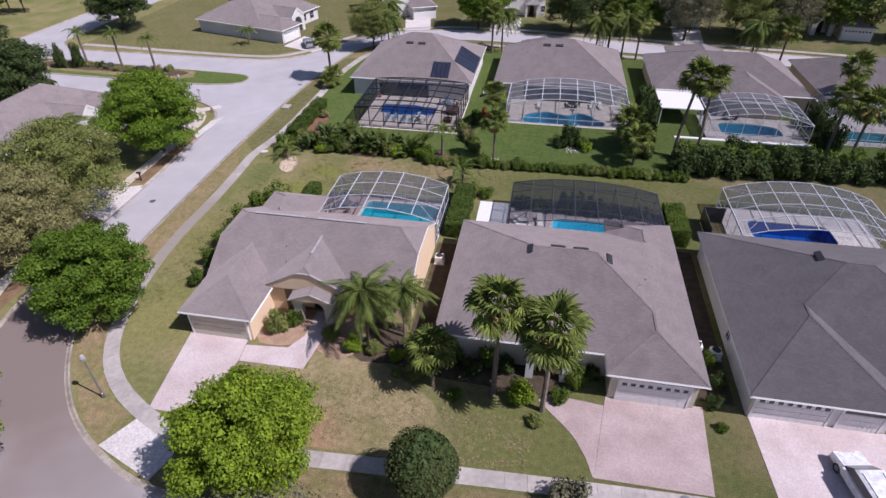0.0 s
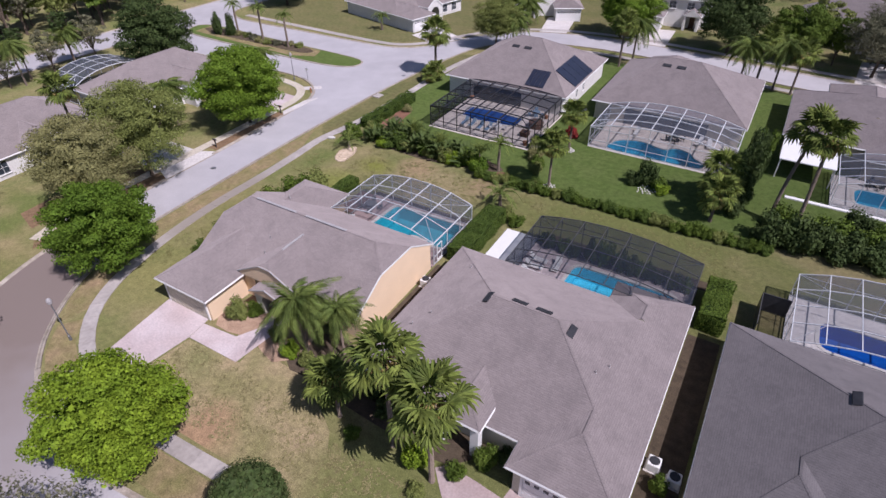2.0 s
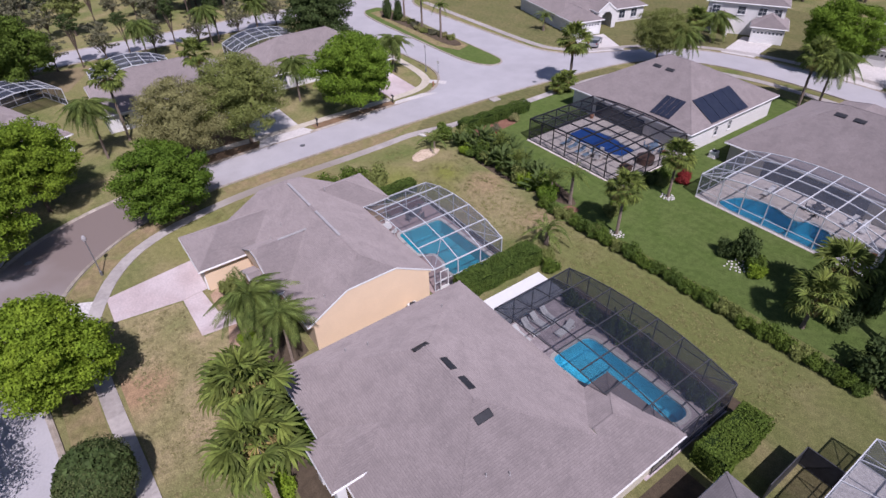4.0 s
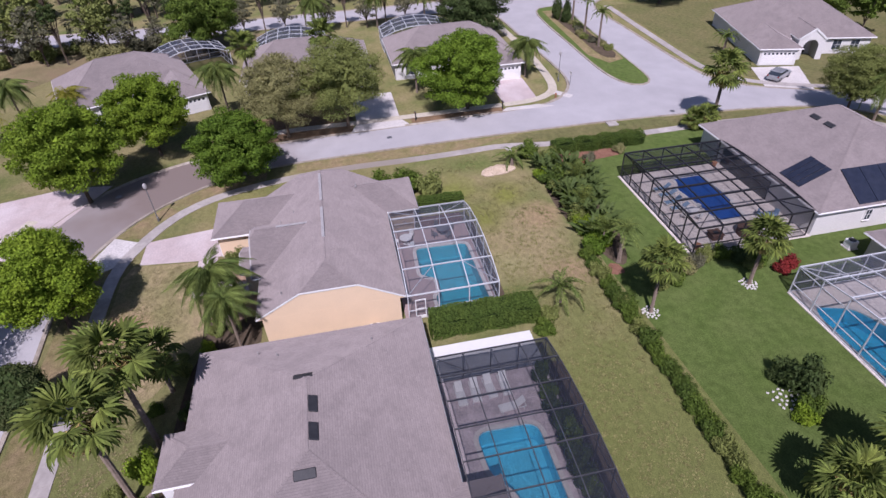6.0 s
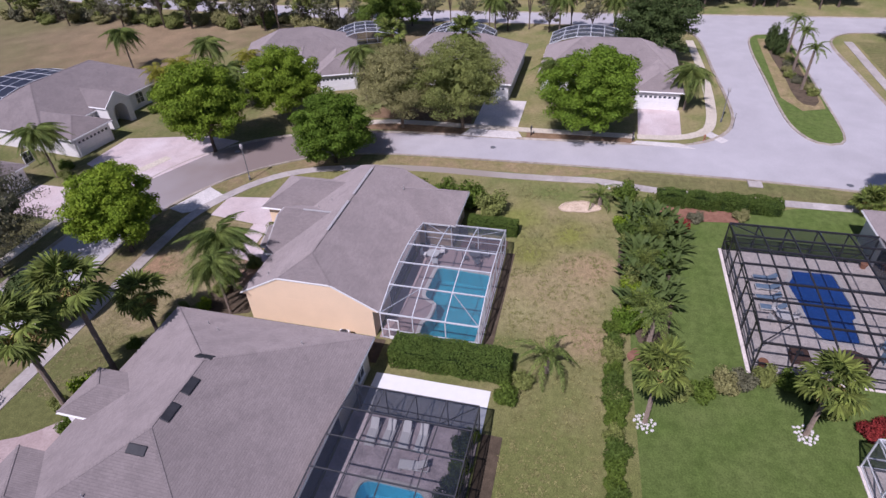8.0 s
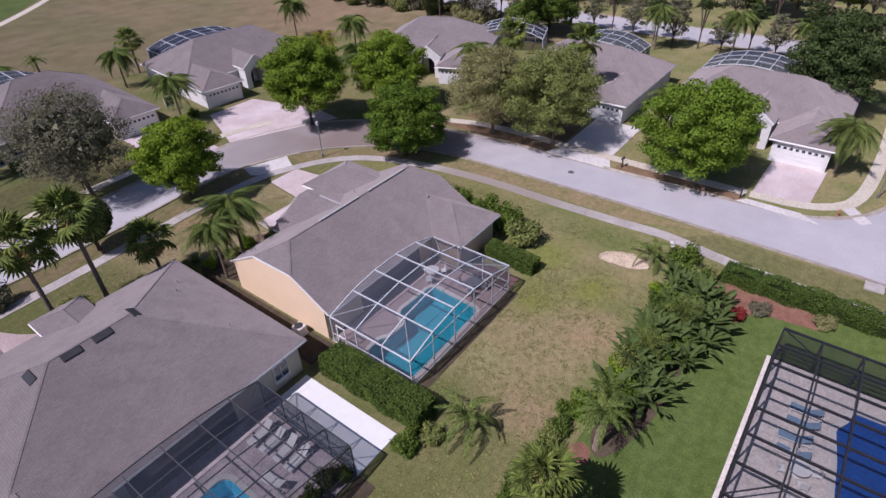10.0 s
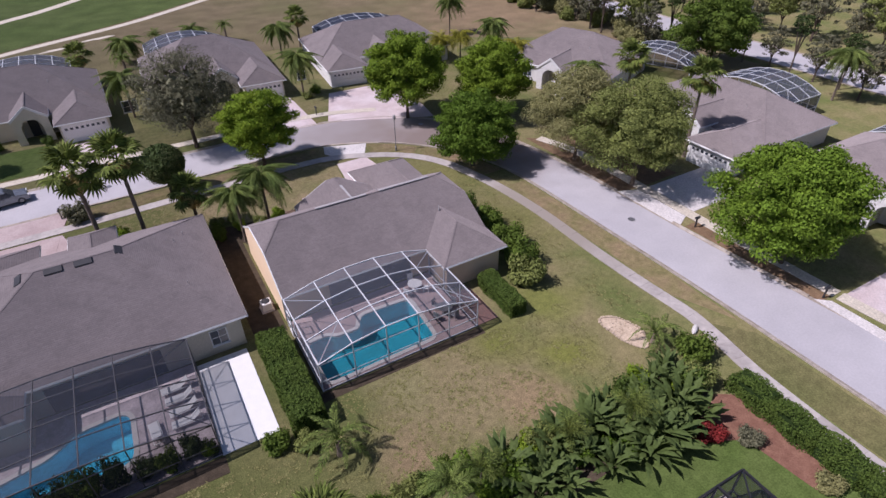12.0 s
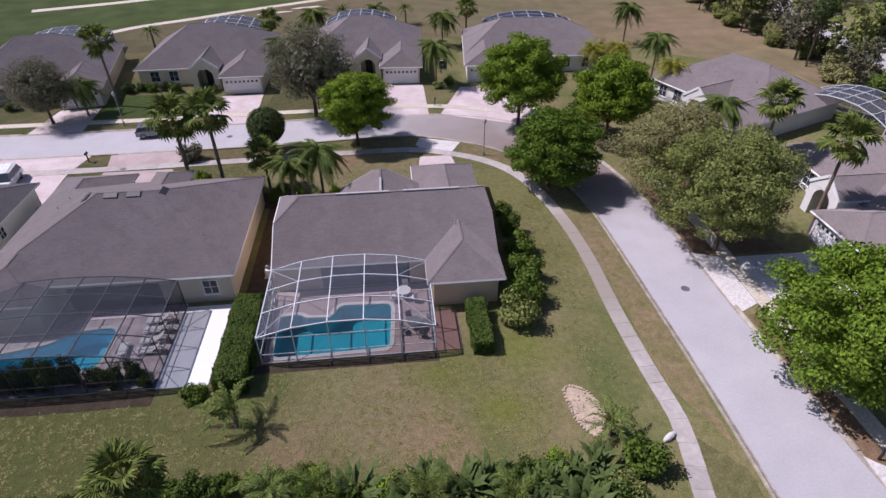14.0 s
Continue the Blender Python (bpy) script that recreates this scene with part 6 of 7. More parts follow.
rnd = random.Random(8)
for i, (x, y) in enumerate([(-29.0, 73.0), (-27.6, 74.4), (-26.4, 72.8), (-25.0, 74.6), (-24.2, 73.0), (-22.8, 74.2), (-21.6, 72.6), (-20.2, 74.0), (-18.8, 73.0), (-17.2, 73.8), (-26.0, 76.0), (-23.6, 75.8), (-28.4, 75.6), (-15.4, 72.6), (-21.0, 75.4), (-29.6, 71.9), (-27.9, 72.2), (-25.4, 73.4), (-23.2, 72.4), (-22.0, 73.4), (-19.4, 72.0), (-18.0, 74.8), (-16.2, 74.6), (-24.8, 75.4), (-27.0, 75.2)]):
    paddle_plant(x, y, rnd.uniform(1.15, 1.65), 30, i)
for i, (x, y, h) in enumerate([(-24.0, 74.0, 2.2), (-19.6, 73.0, 1.8), (-13.6, 72.6, 2.2)]):
    palm("areca", x, y, round(h, 1), .9, i * 60, "clump of arching green palm fronds")
palm("date", -11.3, 73.2, 3.6, .95, 20, "slender feathery palm above the shrubs")
palm("fan", -4.5, 72.8, 6.0, .88, 30, "fan palm with a ring of white stones")
palm("fan", -5.7, 82.6, 5.5, .9, 80, "fan palm beside the lawn")
palm("fan", 13.2, 74.6, 3.4, 1.0, 80, "short fan palm by the hedge")
for i in range(4):
    hedge("clipped hedge along the sidewalk", -33.9 + .1 * i, 74.8 + i * 2.95, -32.2 + .1 * i, 77.7 + i * 2.95, 1.3, LEAF_HEDGE, 50 + i, wob=.14)
bush("clipped round dark green shrub by the sidewalk", -32.6, 71.6, 1.5, 1.7, "green", 30)
patch("ground_bed", blob(-10.4, 72.5, .9, .65, 24, .12, 6), 0.03, MULCH, "bare brown soil between the shrubs", "bed", 0.02)
patch("ground_bed", blob(-21.6, 73.4, 9.6, 2.4, 40, .08, 4), 0.02, MULCH_AND_SHADE, "dark mulch under the planting strip", "bed", 0.02)
patch("ground_bed", [(p.x, p.y) for p in smooth_line([(-25.0, 74.6), (-25.4, 75.6), (-27.7, 77.2), (-29.5, 78.0), (-30.1, 80.8), (-30.3, 82.4), (-31.2, 83.2), (-32.6, 83.1), (-32.6, 80), (-32.4, 75.6), (-28, 74.3), (-25.0, 74.6)], 1.0)], 0.03, MULCH, "reddish mulch bed", "bed", 0.03)
for x, y, k in ((-28.2, 76.9, "red"), (-27.2, 76.5, "red"), (-7.2, 87.6, "red"), (-6.6, 86.4, "red"), (-29.9, 78.3, "grey"), (-31.0, 82.6, "brown")):
    bush("low red-leaved ornamental shrub in mulch" if k == "red" else "small grey-green spiky shrub in mulch", x, y, .9, .8, k)
for i, (x, y, r, h, k) in enumerate([(5.2, 79.0, 1.6, 2.4, "dark"), (4.0, 78.4, 1.1, 1.4, "dark"), (6.8, 78.4, 1.0, 1.2, "green"), (15.2, 80.0, 1.4, 3.2, "dark"), (15.4, 83.0, 1.5, 4.4, "dark"), (15.6, 86.0, 1.5, 4.6, "dark"), (15.4, 89.0, 1.4, 4.2, "dark"), (16.2, 92.0, 1.3, 3.4, "green"), (14.8, 77.0, 1.3, 2.2, "dark"), (38.6, 82, 1.8, 3.6, "dark"), (39.2, 86, 1.6, 3.4, "dark"), (39.4, 90, 1.5, 3.2, "dark"), (26.4, 79.4, 1.7, 2.2, "dark"), (7.4, 77.6, .9, 1.0, "bright"), (-7.2, 75.0, 1.0, 1.1, "olive"), (-7.5, 76.5, 1.0, 1.2, "green"), (-8.4, 78.0, 1.1, 1.4, "brown"), (-9.0, 79.3, 1.0, 1.2, "grey"), (-9.8, 80.8, .9, 1.2, "olive"), (-9.6, 82.3, .9, 1.1, "green"), (-8.9, 83.7, 1.0, 1.2, "dark"), (-8.2, 85.0, 1.1, 1.3, "green"), (-7.6, 84.2, .9, 1.0, "olive"), (-5.9, 70.9, 1.1, 1.3, "hedge")]):
    bush("dense dark green shrub", x, y, r, h, k, i * 60)
for i in range(16):
    x = 19.0 + i * 3.0
    bush("dense dark green hedge shrub", x, 73.4 + .22 * i, 2.1, 2.6 + .5 * math.sin(i * 1.7), "dark", i * 37)
for i in range(12):
    bush("dense green hedge shrub", 20 + i * 4.0, 76.4 + .25 * i, 2.0, 2.2, "green", i * 57)
for i, (x, y, h) in enumerate([(18.6, 78.0, 8.8), (21.0, 76.6, 8.8), (37.5, 80.0, 7.2), (40.0, 79.0, 6.6), (13.0, 79.0, 3.4)]):
    palm("fan", x, y, h, 1.15, i * 70, "tall fan palm behind the pools", (0.9, 0.4) if i < 2 else (0, 0))
for i, (x, y, r, h, k) in enumerate([(18.6, 2.6, .9, 1.0, "dark"), (16.9, 2.9, 1.0, 1.1, "green"), (15.2, 2.6, .9, 1.0, "dark"), (13.4, 3.6, 1.1, 1.2, "hedge"), (7.6, 4.4, .8, .9, "hedge"), (20.2, 3.2, 1.1, 1.3, "dark"), (-6.6, 1.4, .9, 1.0, "green"), (-9.6, 1.2, .9, .9, "dark"), (-11.4, 2.2, 1.0, 1.1, "hedge"), (-26.2, 6.4, .9, .8, "olive"), (-28.0, 5.0, 1.0, 1.0, "green"), (-45.6, 4.6, .9, 1.0, "green"), (-48.4, 5.2, 1.0, 1.2, "hedge"), (30.6, 8.6, 1.0, 1.1, "green"), (34.4, 8.4, 1.1, 1.2, "dark")]):
    bush("rounded foundation shrub before a house", x, y, r, h, k, i * 65)
# far palms and trees along the back street
for i, (x, y, h) in enumerate([(-35.2, 97.7, 5.3), (-34.4, 94.4, 1.6), (-34.0, 96.0, 2.0), (-9.5, 117.0, 6.4), (-7.8, 119, 6.0), (12.2, 118.4, 6.6), (14.8, 118.0, 6.2), (17.4, 117.4, 5.8), (36.8, 116, 6.2), (41.4, 115, 6.4), (-30.0, 117.2, 4.6), (45, 96, 6.4), (9.9, 116.8, 5.8), (-36.6, 131.0, 3.4), (-34.0, 132.6, 3.6)]):
    palm("fan" if i < 3 or i % 2 else "queen", x, y, h, (1.3, .75, .8)[i] if i < 3 else 1.1, i * 80, "tall palm along the back street")
for i, (k, x, y, s) in enumerate([("fresh", -48.4, 68.0, 1.0), ("olive", -47.6, 51.0, 1.1), ("brown", -46.4, 43.0, 1.04), ("deep", -35.4, 37.9, 1.0), ("lime", -45.4, 27.0, .98), ("lime", -35.5, 21.2, 1.07), ("grey", -8.6, 15.4, 1.25), ("grey", 26.5, 14.0, .9), ("dark", -77.5, 76, 1.35), ("green", -88.0, 28.4, 1.25), ("fresh", -14.2, 133.4, 1.0), ("dark", 5.6, 133.6, 1.3), ("olive", -32.6, 115.4, .85), ("green", 17, 135, 1.0), ("grey", 28.3, 132, 1.25), ("olive", 40, 133, 1.1), ("wood", -60, 142, .8), ("grey", 46, 133, 1.3), ("dark", -90, 120, 1.4), ("green", -66, 135, 1.3)]):
    tree(k, x, y, s, i * 47, {"fresh": "broad fresh green leafy street tree", "deep": "dense deep green leafy tree", "brown": "olive-brown oak with thin new leaves", "bright": "bright green spreading leafy tree", "olive": "large olive-green oak in new leaf", "lime": "fresh green spreading street tree", "wood": "tall dark green woodland tree", "dark": "dense dark green leafy tree", "green": "green spreading street tree", "grey": "thin crowned grey-green street tree"}[k])
for i, (x, y, h, k) in enumerate([(-67.5, 96.2, 5.4, "date"), (-74.2, 96.4, 5.8, "date"), (-81.8, 97.1, 5.6, "date"), (-59.4, 13.3, 3.8, "gold"), (-54.6, 4.0, 3.8, "gold"), (-51.5, 2.4, 3.4, "gold"), (-56.4, 62.0, 5.8, "queen"), (-54.9, 34.7, 7.2, "queen"), (-58.8, 38.1, 8.2, "fan"), (-57.9, 49.2, 9.0, "fan"), (-52.0, 14.0, 4.6, "queen"), (-49.6, 17.6, 4.2, "queen"), (-60, 6, 6, "queen"), (-26.0, 5.4, 5.8, "queen"), (-3.0, 0.5, 5.6, "queen"), (20.0, 8.4, 8.6, "fan"), (23.0, 11.4, 4.0, "queen"), (-29, -15, 5.2, "queen"), (-4, -15, 3.6, "date"), (2, -19, 4.2, "fan"), (-34, -20, 5.0, "fan"), (-62, -12, 6.4, "queen"), (22, -16, 3.6, "date"), (-5, -27, 3.4, "queen"), (-10.5, -29, 3.2, "date"), (-17, -31, 3.0, "queen"), (-23, -31, 2.8, "date"), (-57.9, 79.6, 5.2, "queen"), (-58.5, 114.5, 2.4, "date"), (-92, 60, 6.6, "queen"), (-90, 48, 6.6, "queen"), (-94, 70, 6.0, "queen")]):
    palm(k, x, y, h, .95 if k == "queen" else 1.05, i * 53, "feathery palm near the far houses" if k != "fan" else "tall fan palm near the far houses")
for i, (x, y) in enumerate([(-85.8, 95.4), (-82.8, 96.2)]):
    bush("narrow dark cypress on the median", x, y, 1.1, 3.6, "dark", i * 40)
for i in range(9):
    bush("low shrub in the median bed", -84 + i * 2.3, 96.4 + .8 * math.sin(i), 1.0, .9, ["grey", "brown", "olive"][i % 3], i * 40)
# woods beyond the far road and at the edges
rnd = random.Random(11)
for i in range(150):
    if i < 70:
        x, y = -113 - rnd.random() * 50, -80 + rnd.random() * 290
    else:
        x, y = -90 + rnd.random() * 220, 164 + rnd.random() * 70
    tree(rnd.choice(["wood", "woodo", "woodg", "pine", "wood"] if i >= 70 else ["woodg", "woodo", "pine", "woodg", "wood"]), x, y, rnd.uniform(.8, 1.4), rnd.uniform(0, 360), "tall woodland tree beyond the road")
for i in range(26):
    tree(["woodg", "pine", "woodg", "woodo"][i % 4], -92 + rnd.uniform(-4, 5), -70 + i * 3.5, rnd.uniform(.55, 1.0), rnd.uniform(0, 360), "scrubby tree beside the far road")
for i in range(18, 34):
    tree(rnd.choice(["woodo", "wood", "woodo"]), -70 + i * 4.6 + rnd.uniform(-2, 2), 134.5 + rnd.uniform(0, 6) + (6 if abs(-70 + i * 4.6 + 29) < 6 or abs(-70 + i * 4.6 + 8) < 6 else 0), rnd.uniform(.6, 1.0), rnd.uniform(0, 360), "shady tree across the far street")
for i in range(40):
    bush("scrub beside the far road", -92 + rnd.uniform(-4, 5), -70 + i * 2.3, rnd.uniform(1.5, 2.8), rnd.uniform(1.4, 2.8), rnd.choice(["olive", "brown", "grey"]), i * 31)


for i in range(30):
    tree(["wood", "woodo", "woodg", "pine"][i % 4], -113 - rnd.random() * 14, 56 + i * 2.0, rnd.uniform(.7, 1.2), rnd.uniform(0, 360), "tall woodland tree beyond the road")


for i in range(16):
    tree(["pine", "woodg", "pine", "woodg"][i % 4], -94.5 + rnd.uniform(-1.5, 2), 14 + i * 4.0, rnd.uniform(.45, .75), rnd.uniform(0, 360), "thin roadside tree by the far road")
for i in range(30):
    tree(["woodg", "woodo", "pine", "woodg"][i % 4], -113 - rnd.random() * 18, -70 + i * 4.4, rnd.uniform(.6, 1.1), rnd.uniform(0, 360), "tall woodland tree beyond the road")


def tufts(name, label, areas, material, seed):
    """Loose clumps of taller grass, each of a few blades leaning outwards; areas: (x0, y0, x1, y1, count)."""
    rng = np.random.default_rng(seed)
    P = np.concatenate([np.stack([rng.uniform(x0, x1, c), rng.uniform(y0, y1, c)], 1) for x0, y0, x1, y1, c in areas])
    seeds = P[rng.choice(len(P), len(P) // 26, replace=False)]
    near = np.min(np.linalg.norm(P[:, None, :] - seeds[None, :, :], axis=2), axis=1)
    P = P[near < rng.exponential(.32, len(P))]
    n, k = len(P), 5
    az = rng.uniform(0, math.tau, (n, k))
    reach = rng.uniform(.05, .16, (n, k))
    tall = rng.uniform(.015, .045, (n, k))
    c = np.zeros((n, k, 3))
    c[:, :, :2] = P[:, None, :] + rng.normal(scale=.06, size=(n, k, 2))
    c[:, :, 2] = .012
    out = np.stack([np.cos(az) * reach, np.sin(az) * reach, tall], 2)
    side = np.stack([-np.sin(az), np.cos(az), np.zeros((n, k))], 2) * rng.uniform(.03, .06, (n, k))[:, :, None]
    v = np.stack([c - side, c + side, c + out], 2).reshape(-1, 3)
    return tagged(part(name, mesh_of(name, v.tolist(), np.arange(len(v)).reshape(-1, 3).tolist(), material), None), label, "grass", kind="stuff")


tufts("grass_tufts", "coarse tufts of grass in the rear lawns", [(-22.5, 61.9, -8.6, 70.2, 3600), (-8.6, 63.9, 17, 70.0, 5200), (-28.4, 62.0, -22.6, 70.6, 1500), (-33.9, 40, -31.2, 66, 1600)], TUFT, 3)
tufts("grass_tufts", "dry tufts of grass in the front lawn", [(-21, 29.0, -5.5, 34.4, 3200), (-5.5, 28.8, 2.6, 33.0, 1500)], TUFT_DRY, 4)


# ---- street lamps, cars, small things ----
def street_lamp(x, y):
    t = thing("street_lamp", "grey street lamp with a globe head", "street lamp", "street lamps", m=pose(x, y, 0))
    bm = bmesh.new()
    tube(bm, [(0, 0, 0), (0, 0, .5), (0, 0, .55), (0, 0, 4.0)], [.13, .12, .06, .05], 8)
    part("pole", bm, GREYMETAL, t)
    bm = bmesh.new()
    tube(bm, [(0, 0, 4.0), (0, 0, 4.1), (0, 0, 4.35), (0, 0, 4.55), (0, 0, 4.65)], [.08, .17, .21, .15, .03], 10)
    part("globe", bm, VENTGREY, t, "frosted globe")
    return t


for x, y in ((-29.55, 29.55), (16.8, 15.6), (-54.6, 83.9), (-112, 18)):
    street_lamp(x, y)


def car(label, x, y, turn, paint, long=4.7, wide=1.85, high=1.7):
    """A parked car: body with wheel arches, glasshouse, wheels and lamps."""
    t = thing("car", label, "car", "parked cars", m=pose(x, y, 0.03, 0, 0, turn))
    bm = bmesh.new()
    prof = [(-long / 2, .42), (-long / 2 + .05, .85), (-long / 2 + .2, 1.0), (long / 2 - 1.25, 1.02), (long / 2 - .15, .86), (long / 2, .55), (long / 2 - .05, .32), (-long / 2 + .05, .30)]
    L = [bm.verts.new((u, -wide / 2, z)) for u, z in prof]
    R = [bm.verts.new((u, wide / 2, z)) for u, z in prof]
    n = len(prof)
    for i in range(n):
        bm.faces.new((L[i], L[(i + 1) % n], R[(i + 1) % n], R[i]))
    bm.faces.new(L)
    bm.faces.new(R[::-1])
    bmesh.ops.recalc_face_normals(bm, faces=bm.faces)
    bmesh.ops.bevel(bm, geom=bm.edges[:], offset=.06, segments=2, affect="EDGES")
    body = part("body", bm, paint, t)
    def cabin(inset, z0, z1, a, b, c, d):
        bm = bmesh.new()
        lo = [(a, -wide / 2 + .06), (b, -wide / 2 + .06), (b, wide / 2 - .06), (a, wide / 2 - .06)]
        hi = [(c, -wide / 2 + inset), (d, -wide / 2 + inset), (d, wide / 2 - inset), (c, wide / 2 - inset)]
        v = [bm.verts.new((*p, z0)) for p in lo] + [bm.verts.new((*p, z1)) for p in hi]
        for k in range(4):
            bm.faces.new((v[k], v[(k + 1) % 4], v[4 + (k + 1) % 4], v[4 + k]))
        bm.faces.new(v[4:])
        bm.faces.new(v[:4][::-1])
        return bm
    part("cabin_glass", cabin(.22, .98, high - .07, -long / 2 + .15, long / 2 - 1.2, -long / 2 + .45, long / 2 - 1.95), GLASS, t, "dark glass")
    bm = cabin(.24, high - .09, high, -long / 2 + .46, long / 2 - 1.96, -long / 2 + .55, long / 2 - 2.05)
    for u in (-.42, .42):
        box(bm, -long / 2 + .7, u * wide * .8 - .02, high, long / 2 - 2.3, u * wide * .8 + .02, high + .06)
    part("roof", bm, paint, t)
    for u in (-long * .3, long * .3):
        for s in (-1, 1):
            bm = bmesh.new()
            q = pose(u, s * (wide / 2 - .1), .34, 90)
            bmesh.ops.create_cone(bm, segments=18, radius1=.34, radius2=.34, depth=.24, cap_ends=True, matrix=q)
            w = part("wheel", bm, DARK, t, "black tyre")
            bm = bmesh.new()
            bmesh.ops.create_cone(bm, segments=14, radius1=.2, radius2=.2, depth=.26, cap_ends=True, matrix=q)
            part("rim", bm, GREYMETAL, w)
    for s in (-1, 1):
        part("headlight", boxes((long / 2 - .16, s * wide * .36 - .2, .66, long / 2 - .02, s * wide * .36 + .2, .82), bevel=.03), WHITE, t, "clear headlight")
        part("tail_light", boxes((-long / 2 + .0, s * wide * .42 - .1, .75, -long / 2 + .12, s * wide * .42 + .1, 1.0), bevel=.02), LEAF_RED, t, "red tail light")
        part("mirror", boxes((long / 2 - 1.6, s * (wide / 2 + .1) - .1, 1.0, long / 2 - 1.4, s * (wide / 2 + .1) + .1, 1.15), bevel=.03), paint, t)
    return t


SILVER = mat("car_silver", (0.20, 0.21, 0.23), (0.22, 0.23, 0.25), 1.0, 0.25, 0.0, 3, metal=0.5, spec=0.6)
CARWHITE = mat("car_white", (0.75, 0.75, 0.76), (0.76, 0.76, 0.77), 1.0, 0.25, 0.0, 3, spec=0.6)
CARGREY = mat("car_grey", (0.42, 0.43, 0.45), (0.45, 0.46, 0.48), 1.0, 0.25, 0.0, 3, metal=0.5, spec=0.6)
car("silver sport utility vehicle parked at the kerb", 11.6, 19.3, 190, SILVER, 4.35, 1.82, 1.65)
car("white minivan parked on a paver driveway", 23.8, 31.2, 100, CARWHITE, 5.0, 1.95, 1.8)
car("grey car parked on a driveway", -46.2, 115.6, 120, CARGREY, 4.6, 1.8, 1.5)

# white slab and air conditioner between the houses
patch("patio", [(-4.9, 54.0), (-1.3, 54.0), (-1.3, 62.5), (-4.9, 62.5)], 0.06, WHITE, "white painted concrete slab beside the cage", "patio", 0.06)
ac = thing("air_conditioner", "pale round-topped air conditioner on a pad", "air conditioner", m=pose(-7.5, 50.4, 0))
part("pad", boxes((-.5, -.5, 0, .5, .5, .1)), CONCRETE_PALE, ac)
part("body", boxes((-.42, -.42, .1, .42, .42, .85), bevel=.06), WHITE, ac)
bm = bmesh.new()
tube(bm, [(0, 0, .85), (0, 0, .89)], [.34, .34], 16)
part("fan_grille", bm, DARK, ac, "dark fan grille")
bm = bmesh.new()
bmesh.ops.create_icosphere(bm, subdivisions=2, radius=.3, matrix=Matrix.Translation((0, 0, .12)) @ Matrix.Diagonal((2.0, .7, .7, 1)))
tagged(part("stone", bm, COPING, None, "", pose(-35.0, 69.9, 0, 0, 0, 30)), "pale stone beside the sidewalk", "stone")


def stone_ring(x, y, r, seed):
    t = thing("stone_ring", "heap of white stones round a palm", "stones", "stone rings", m=pose(x, y, 0))
    rnd = random.Random(seed)
    me = shared("white:stone", lambda: (pebble(), COPING))
    for i in range(22):
        u = i * 2.4
        k = r * math.sqrt((i + .5) / 22) * rnd.uniform(.85, 1.1)
        s = rnd.uniform(.5, .85)
        part("stone", me, None, t, "", pose(k * math.cos(u), k * math.sin(u), .02, 0, 0, rnd.uniform(0, 360)) @ Matrix.Diagonal((s, s * .8, s, 1)))


def pebble():
    bm = bmesh.new()
    bmesh.ops.create_icosphere(bm, subdivisions=1, radius=.2, matrix=Matrix.Translation((0, 0, .06)) @ Matrix.Diagonal((1, .9, .6, 1)))
    return bm


stone_ring(-4.5, 72.8, .75, 1)
stone_ring(-5.7, 82.6, .75, 2)
stone_ring(-62.4, 96.1, 1.3, 4)
stone_ring(5.6, 77.6, 1.1, 7)


def mailbox(x, y, turn):
    t = thing("mailbox", "dark kerbside mailbox on a post", "mailbox", "mailboxes", m=pose(x, y, 0, 0, 0, turn))
    part("post", boxes((-.06, -.06, -.02, .06, .06, 1.0)), DARK, t)
    bm = bmesh.new()
    ring = [(-.11, 0), (-.11, .14), (-.07, .21), (0, .24), (.07, .21), (.11, .14), (.11, 0)]
    a = [bm.verts.new((u, -.3, 1.0 + v)) for u, v in ring]
    b = [bm.verts.new((u, .28, 1.0 + v)) for u, v in ring]
    for i in range(7):
        bm.faces.new((a[i], a[(i + 1) % 7], b[(i + 1) % 7], b[i]))
    bm.faces.new(a[::-1])
    bm.faces.new(b)
    bmesh.ops.recalc_face_normals(bm, faces=bm.faces)
    part("box", bm, DARK, t)
    part("flag", boxes((.112, -.1, 1.05, .125, .1, 1.12)), LEAF_RED, t, "small red flag")


for x, y, a in ((6.6, 25.9, 0), (-25.1, 13.4, 180), (-8.8, 13.1, 180), (-46.7, 60.2, 270), (-47.0, 72.7, 270), (17.2, 26.2, 0)):
    mailbox(x, y, a)


def manhole(x, y, z, r=.36):
    bm = bmesh.new()
    tube(bm, [(0, 0, 0), (0, 0, .012)], [r, r], 20)
    tube(bm, [(0, 0, .012), (0, 0, .018)], [r * .8, r * .8], 20)
    tagged(part("manhole_cover", bm, GREYMETAL, None, "", pose(x, y, z)), "round grey metal manhole cover", "manhole cover", "manhole covers")


for x, y, z in ((12.5, 28.6, .062), (-39.8, 94.7, .021), (-36.0, 24.0, .021), (-42.5, 56.0, .021), (2.0, 20.8, .021)):
    manhole(x, y, z)
inlet = thing("storm_inlet", "concrete storm drain inlet at the kerb", "storm drain", m=pose(-38.2, 85.2, 0))
part("slab", boxes((-.7, -.7, 0, .5, .7, .16), bevel=.02), CONCRETE, inlet)
part("opening", boxes((-.78, -.7, .04, -.69, .7, .13)), DARK, inlet, "dark drain slot")
h2 = thing("fire_hydrant", "small orange fire hydrant beside the walk", "hydrant", m=pose(-48.6, 81.2, 0))
bm = bmesh.new()
tube(bm, [(0, 0, 0), (0, 0, .06), (0, 0, .08), (0, 0, .55), (0, 0, .6), (0, 0, .72), (0, 0, .8)], [.17, .17, .11, .11, .15, .12, .03], 10)
part("barrel", bm, TERRACOTTA, h2)
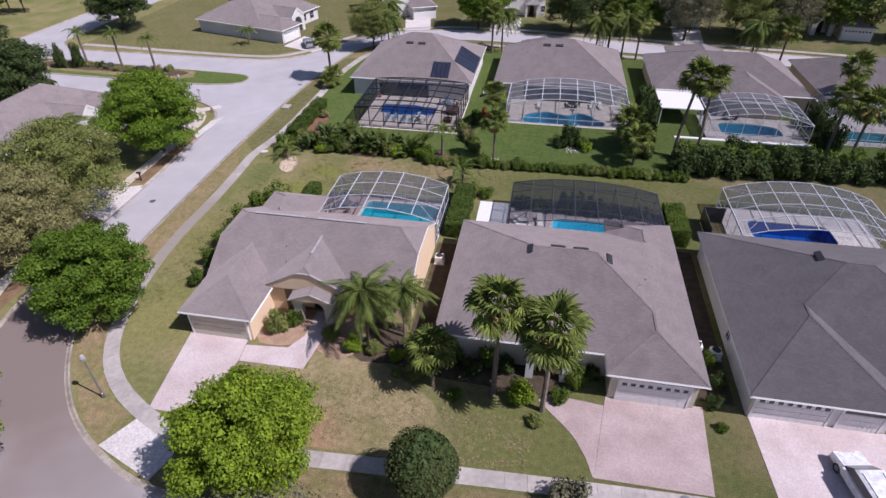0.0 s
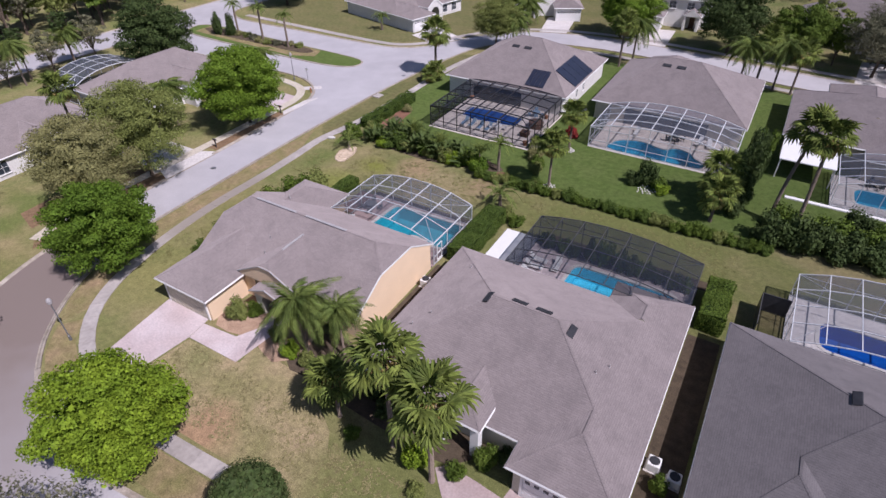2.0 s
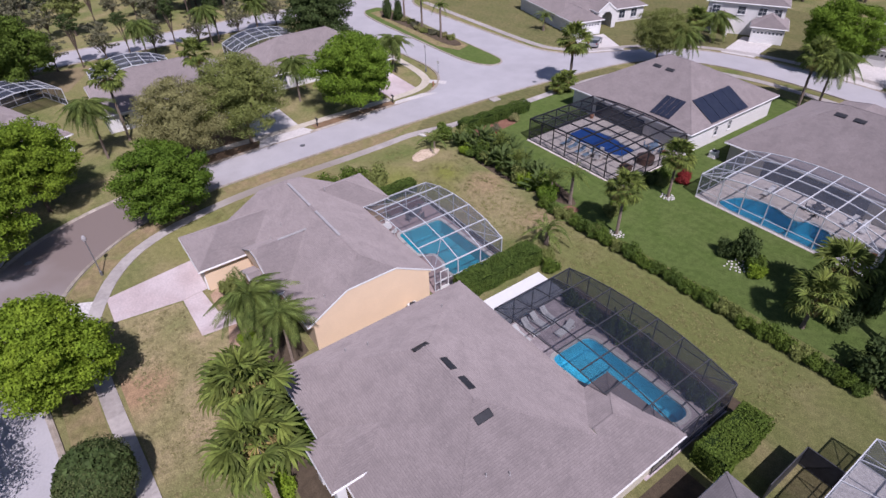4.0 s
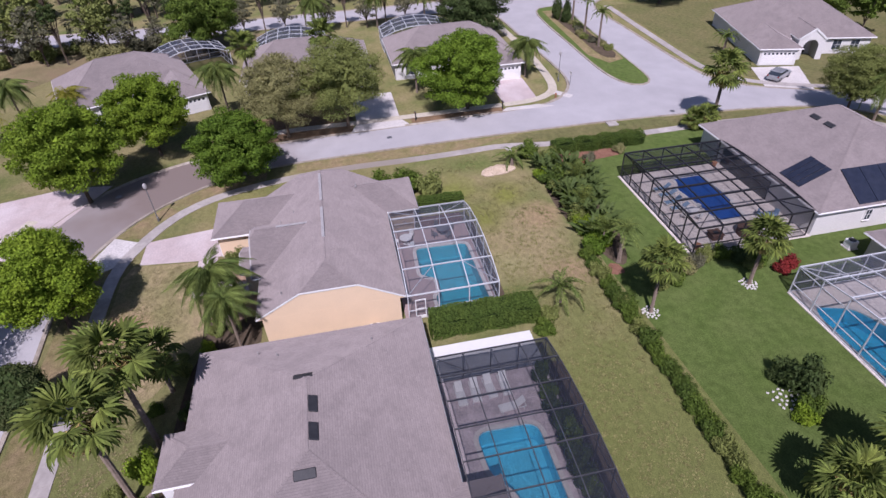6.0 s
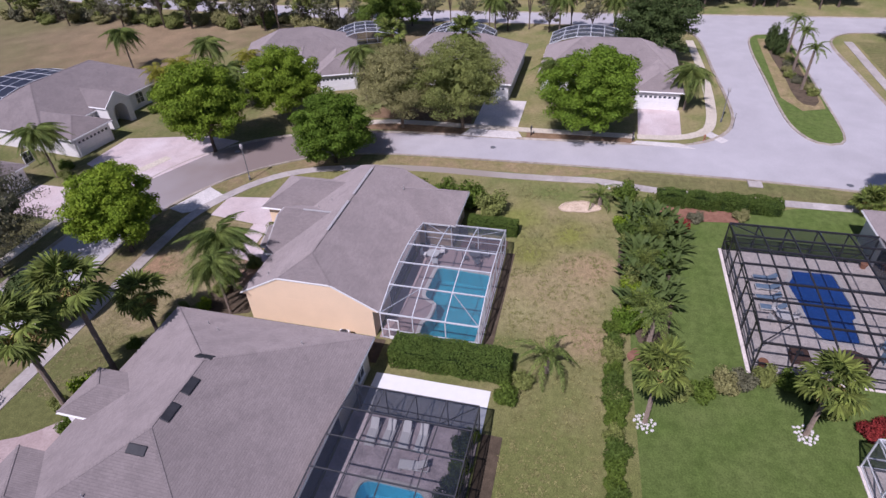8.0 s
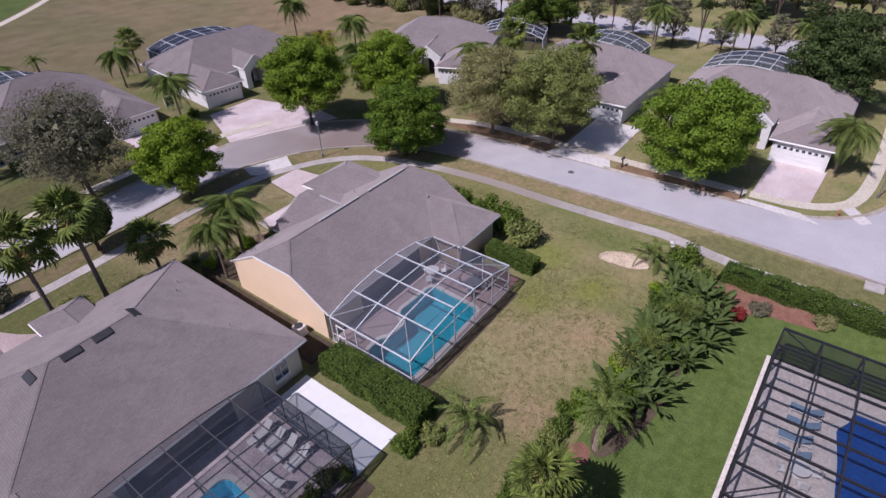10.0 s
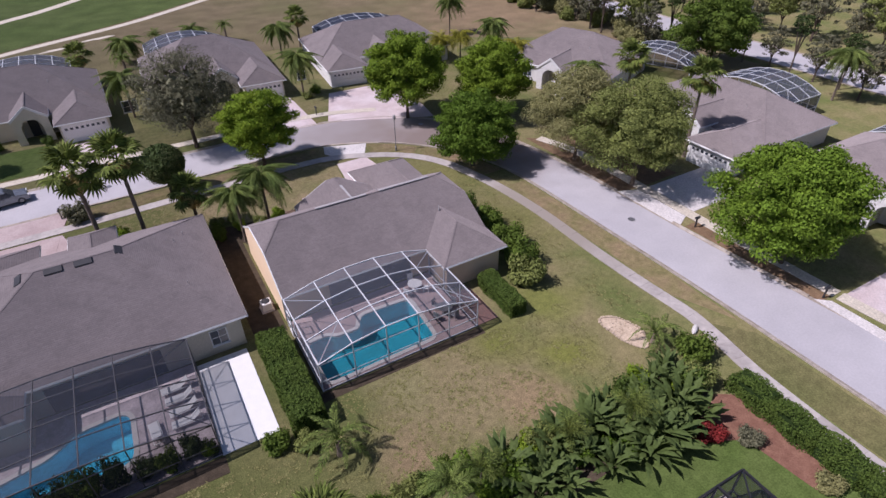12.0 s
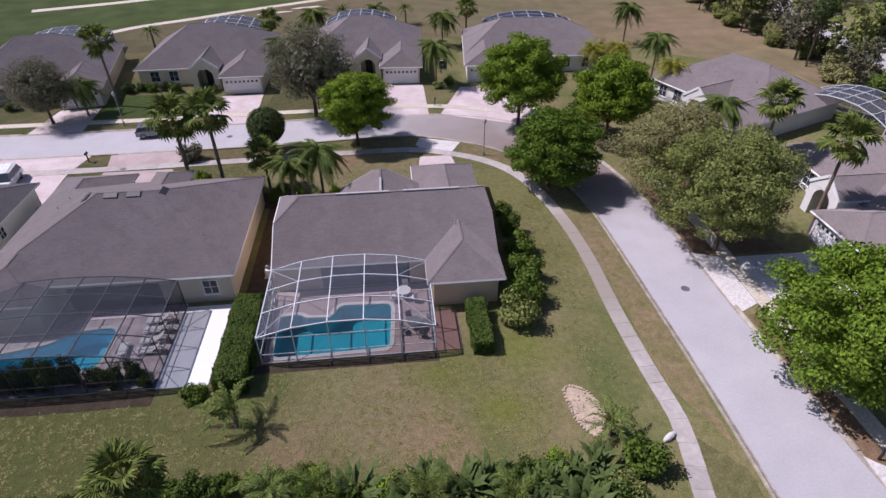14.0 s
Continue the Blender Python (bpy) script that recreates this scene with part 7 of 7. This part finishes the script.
part("outlet", boxes((-.2, -.06, .4, .2, .06, .52), bevel=.02), TERRACOTTA, h2)
sign = thing("street_sign", "small white sign on a thin post", "sign", m=pose(-52.6, 85.0, 0))
part("post", boxes((-.03, -.03, 0, .03, .03, 2.1)), GREYMETAL, sign)
part("panel", boxes((-.3, -.02, 1.65, .3, -.031, 2.1)), WHITE, sign)
patch("path", [(-50.6, 81.0), (-48.0, 83.2), (-48.9, 84.0), (-51.6, 82.0)], .05, CONCRETE_PALE, "pale concrete ramp to the crossing", "path", .05)


def privacy_panel(x, y, turn, long, high):
    t = thing("privacy_screen", "dark mesh privacy panel beside the cage", "screen", "privacy screens", m=pose(x, y, 0, 0, 0, turn))
    for u in (0, long):
        part("post", boxes((u - .04, -.04, -.02, u + .04, .04, high)), BRONZE, t)
    for z in (.1, high - .03):
        part("rail", boxes((.04, -.03, z - .03, long - .04, .03, z + .03)), BRONZE, t)
    part("mesh", boxes((.04, -.01, .13, long - .04, .01, high - .06)), DARK, t)


privacy_panel(19.3, 62.4, 0, 2.2, 1.9)
privacy_panel(19.3, 58.2, 90, 4.2, 1.9)
copy_thing(ac, pose(15.35, 42.3, 0))
copy_thing(ac, pose(16.75, 41.8, 0))

t = thing("stone_border", "border of tan stones round the small palm bed", "stones", "stone rings")
rnd = random.Random(21)
for i, (x, y) in enumerate(blob(-30.4, 67.2, 1.8, 1.15, 44, .12, 3, 1.72)):
    s = rnd.uniform(.5, .8)
    part("stone", shared("ring:stone", lambda: (pebble(), STONES)), None, t, "", pose(x, y, .03, 0, 0, rnd.uniform(0, 360)) @ Matrix.Diagonal((s, s * .8, s, 1)))
for i in range(46):
    u, k = rnd.uniform(0, math.tau), math.sqrt(rnd.random()) * .85
    c2, s2 = math.cos(1.72), math.sin(1.72)
    a, b = 1.8 * k * math.cos(u), 1.15 * k * math.sin(u)
    s = rnd.uniform(.3, .55)
    part("stone", shared("ring:stone", lambda: (pebble(), STONES)), None, t, "", pose(-30.4 + a * c2 - b * s2, 67.2 + a * s2 + b * c2, .03, 0, 0, rnd.uniform(0, 360)) @ Matrix.Diagonal((s, s * .8, s, 1)))
copy_thing(ac, pose(-8.1, 94.6, 0, 0, 0, 90))
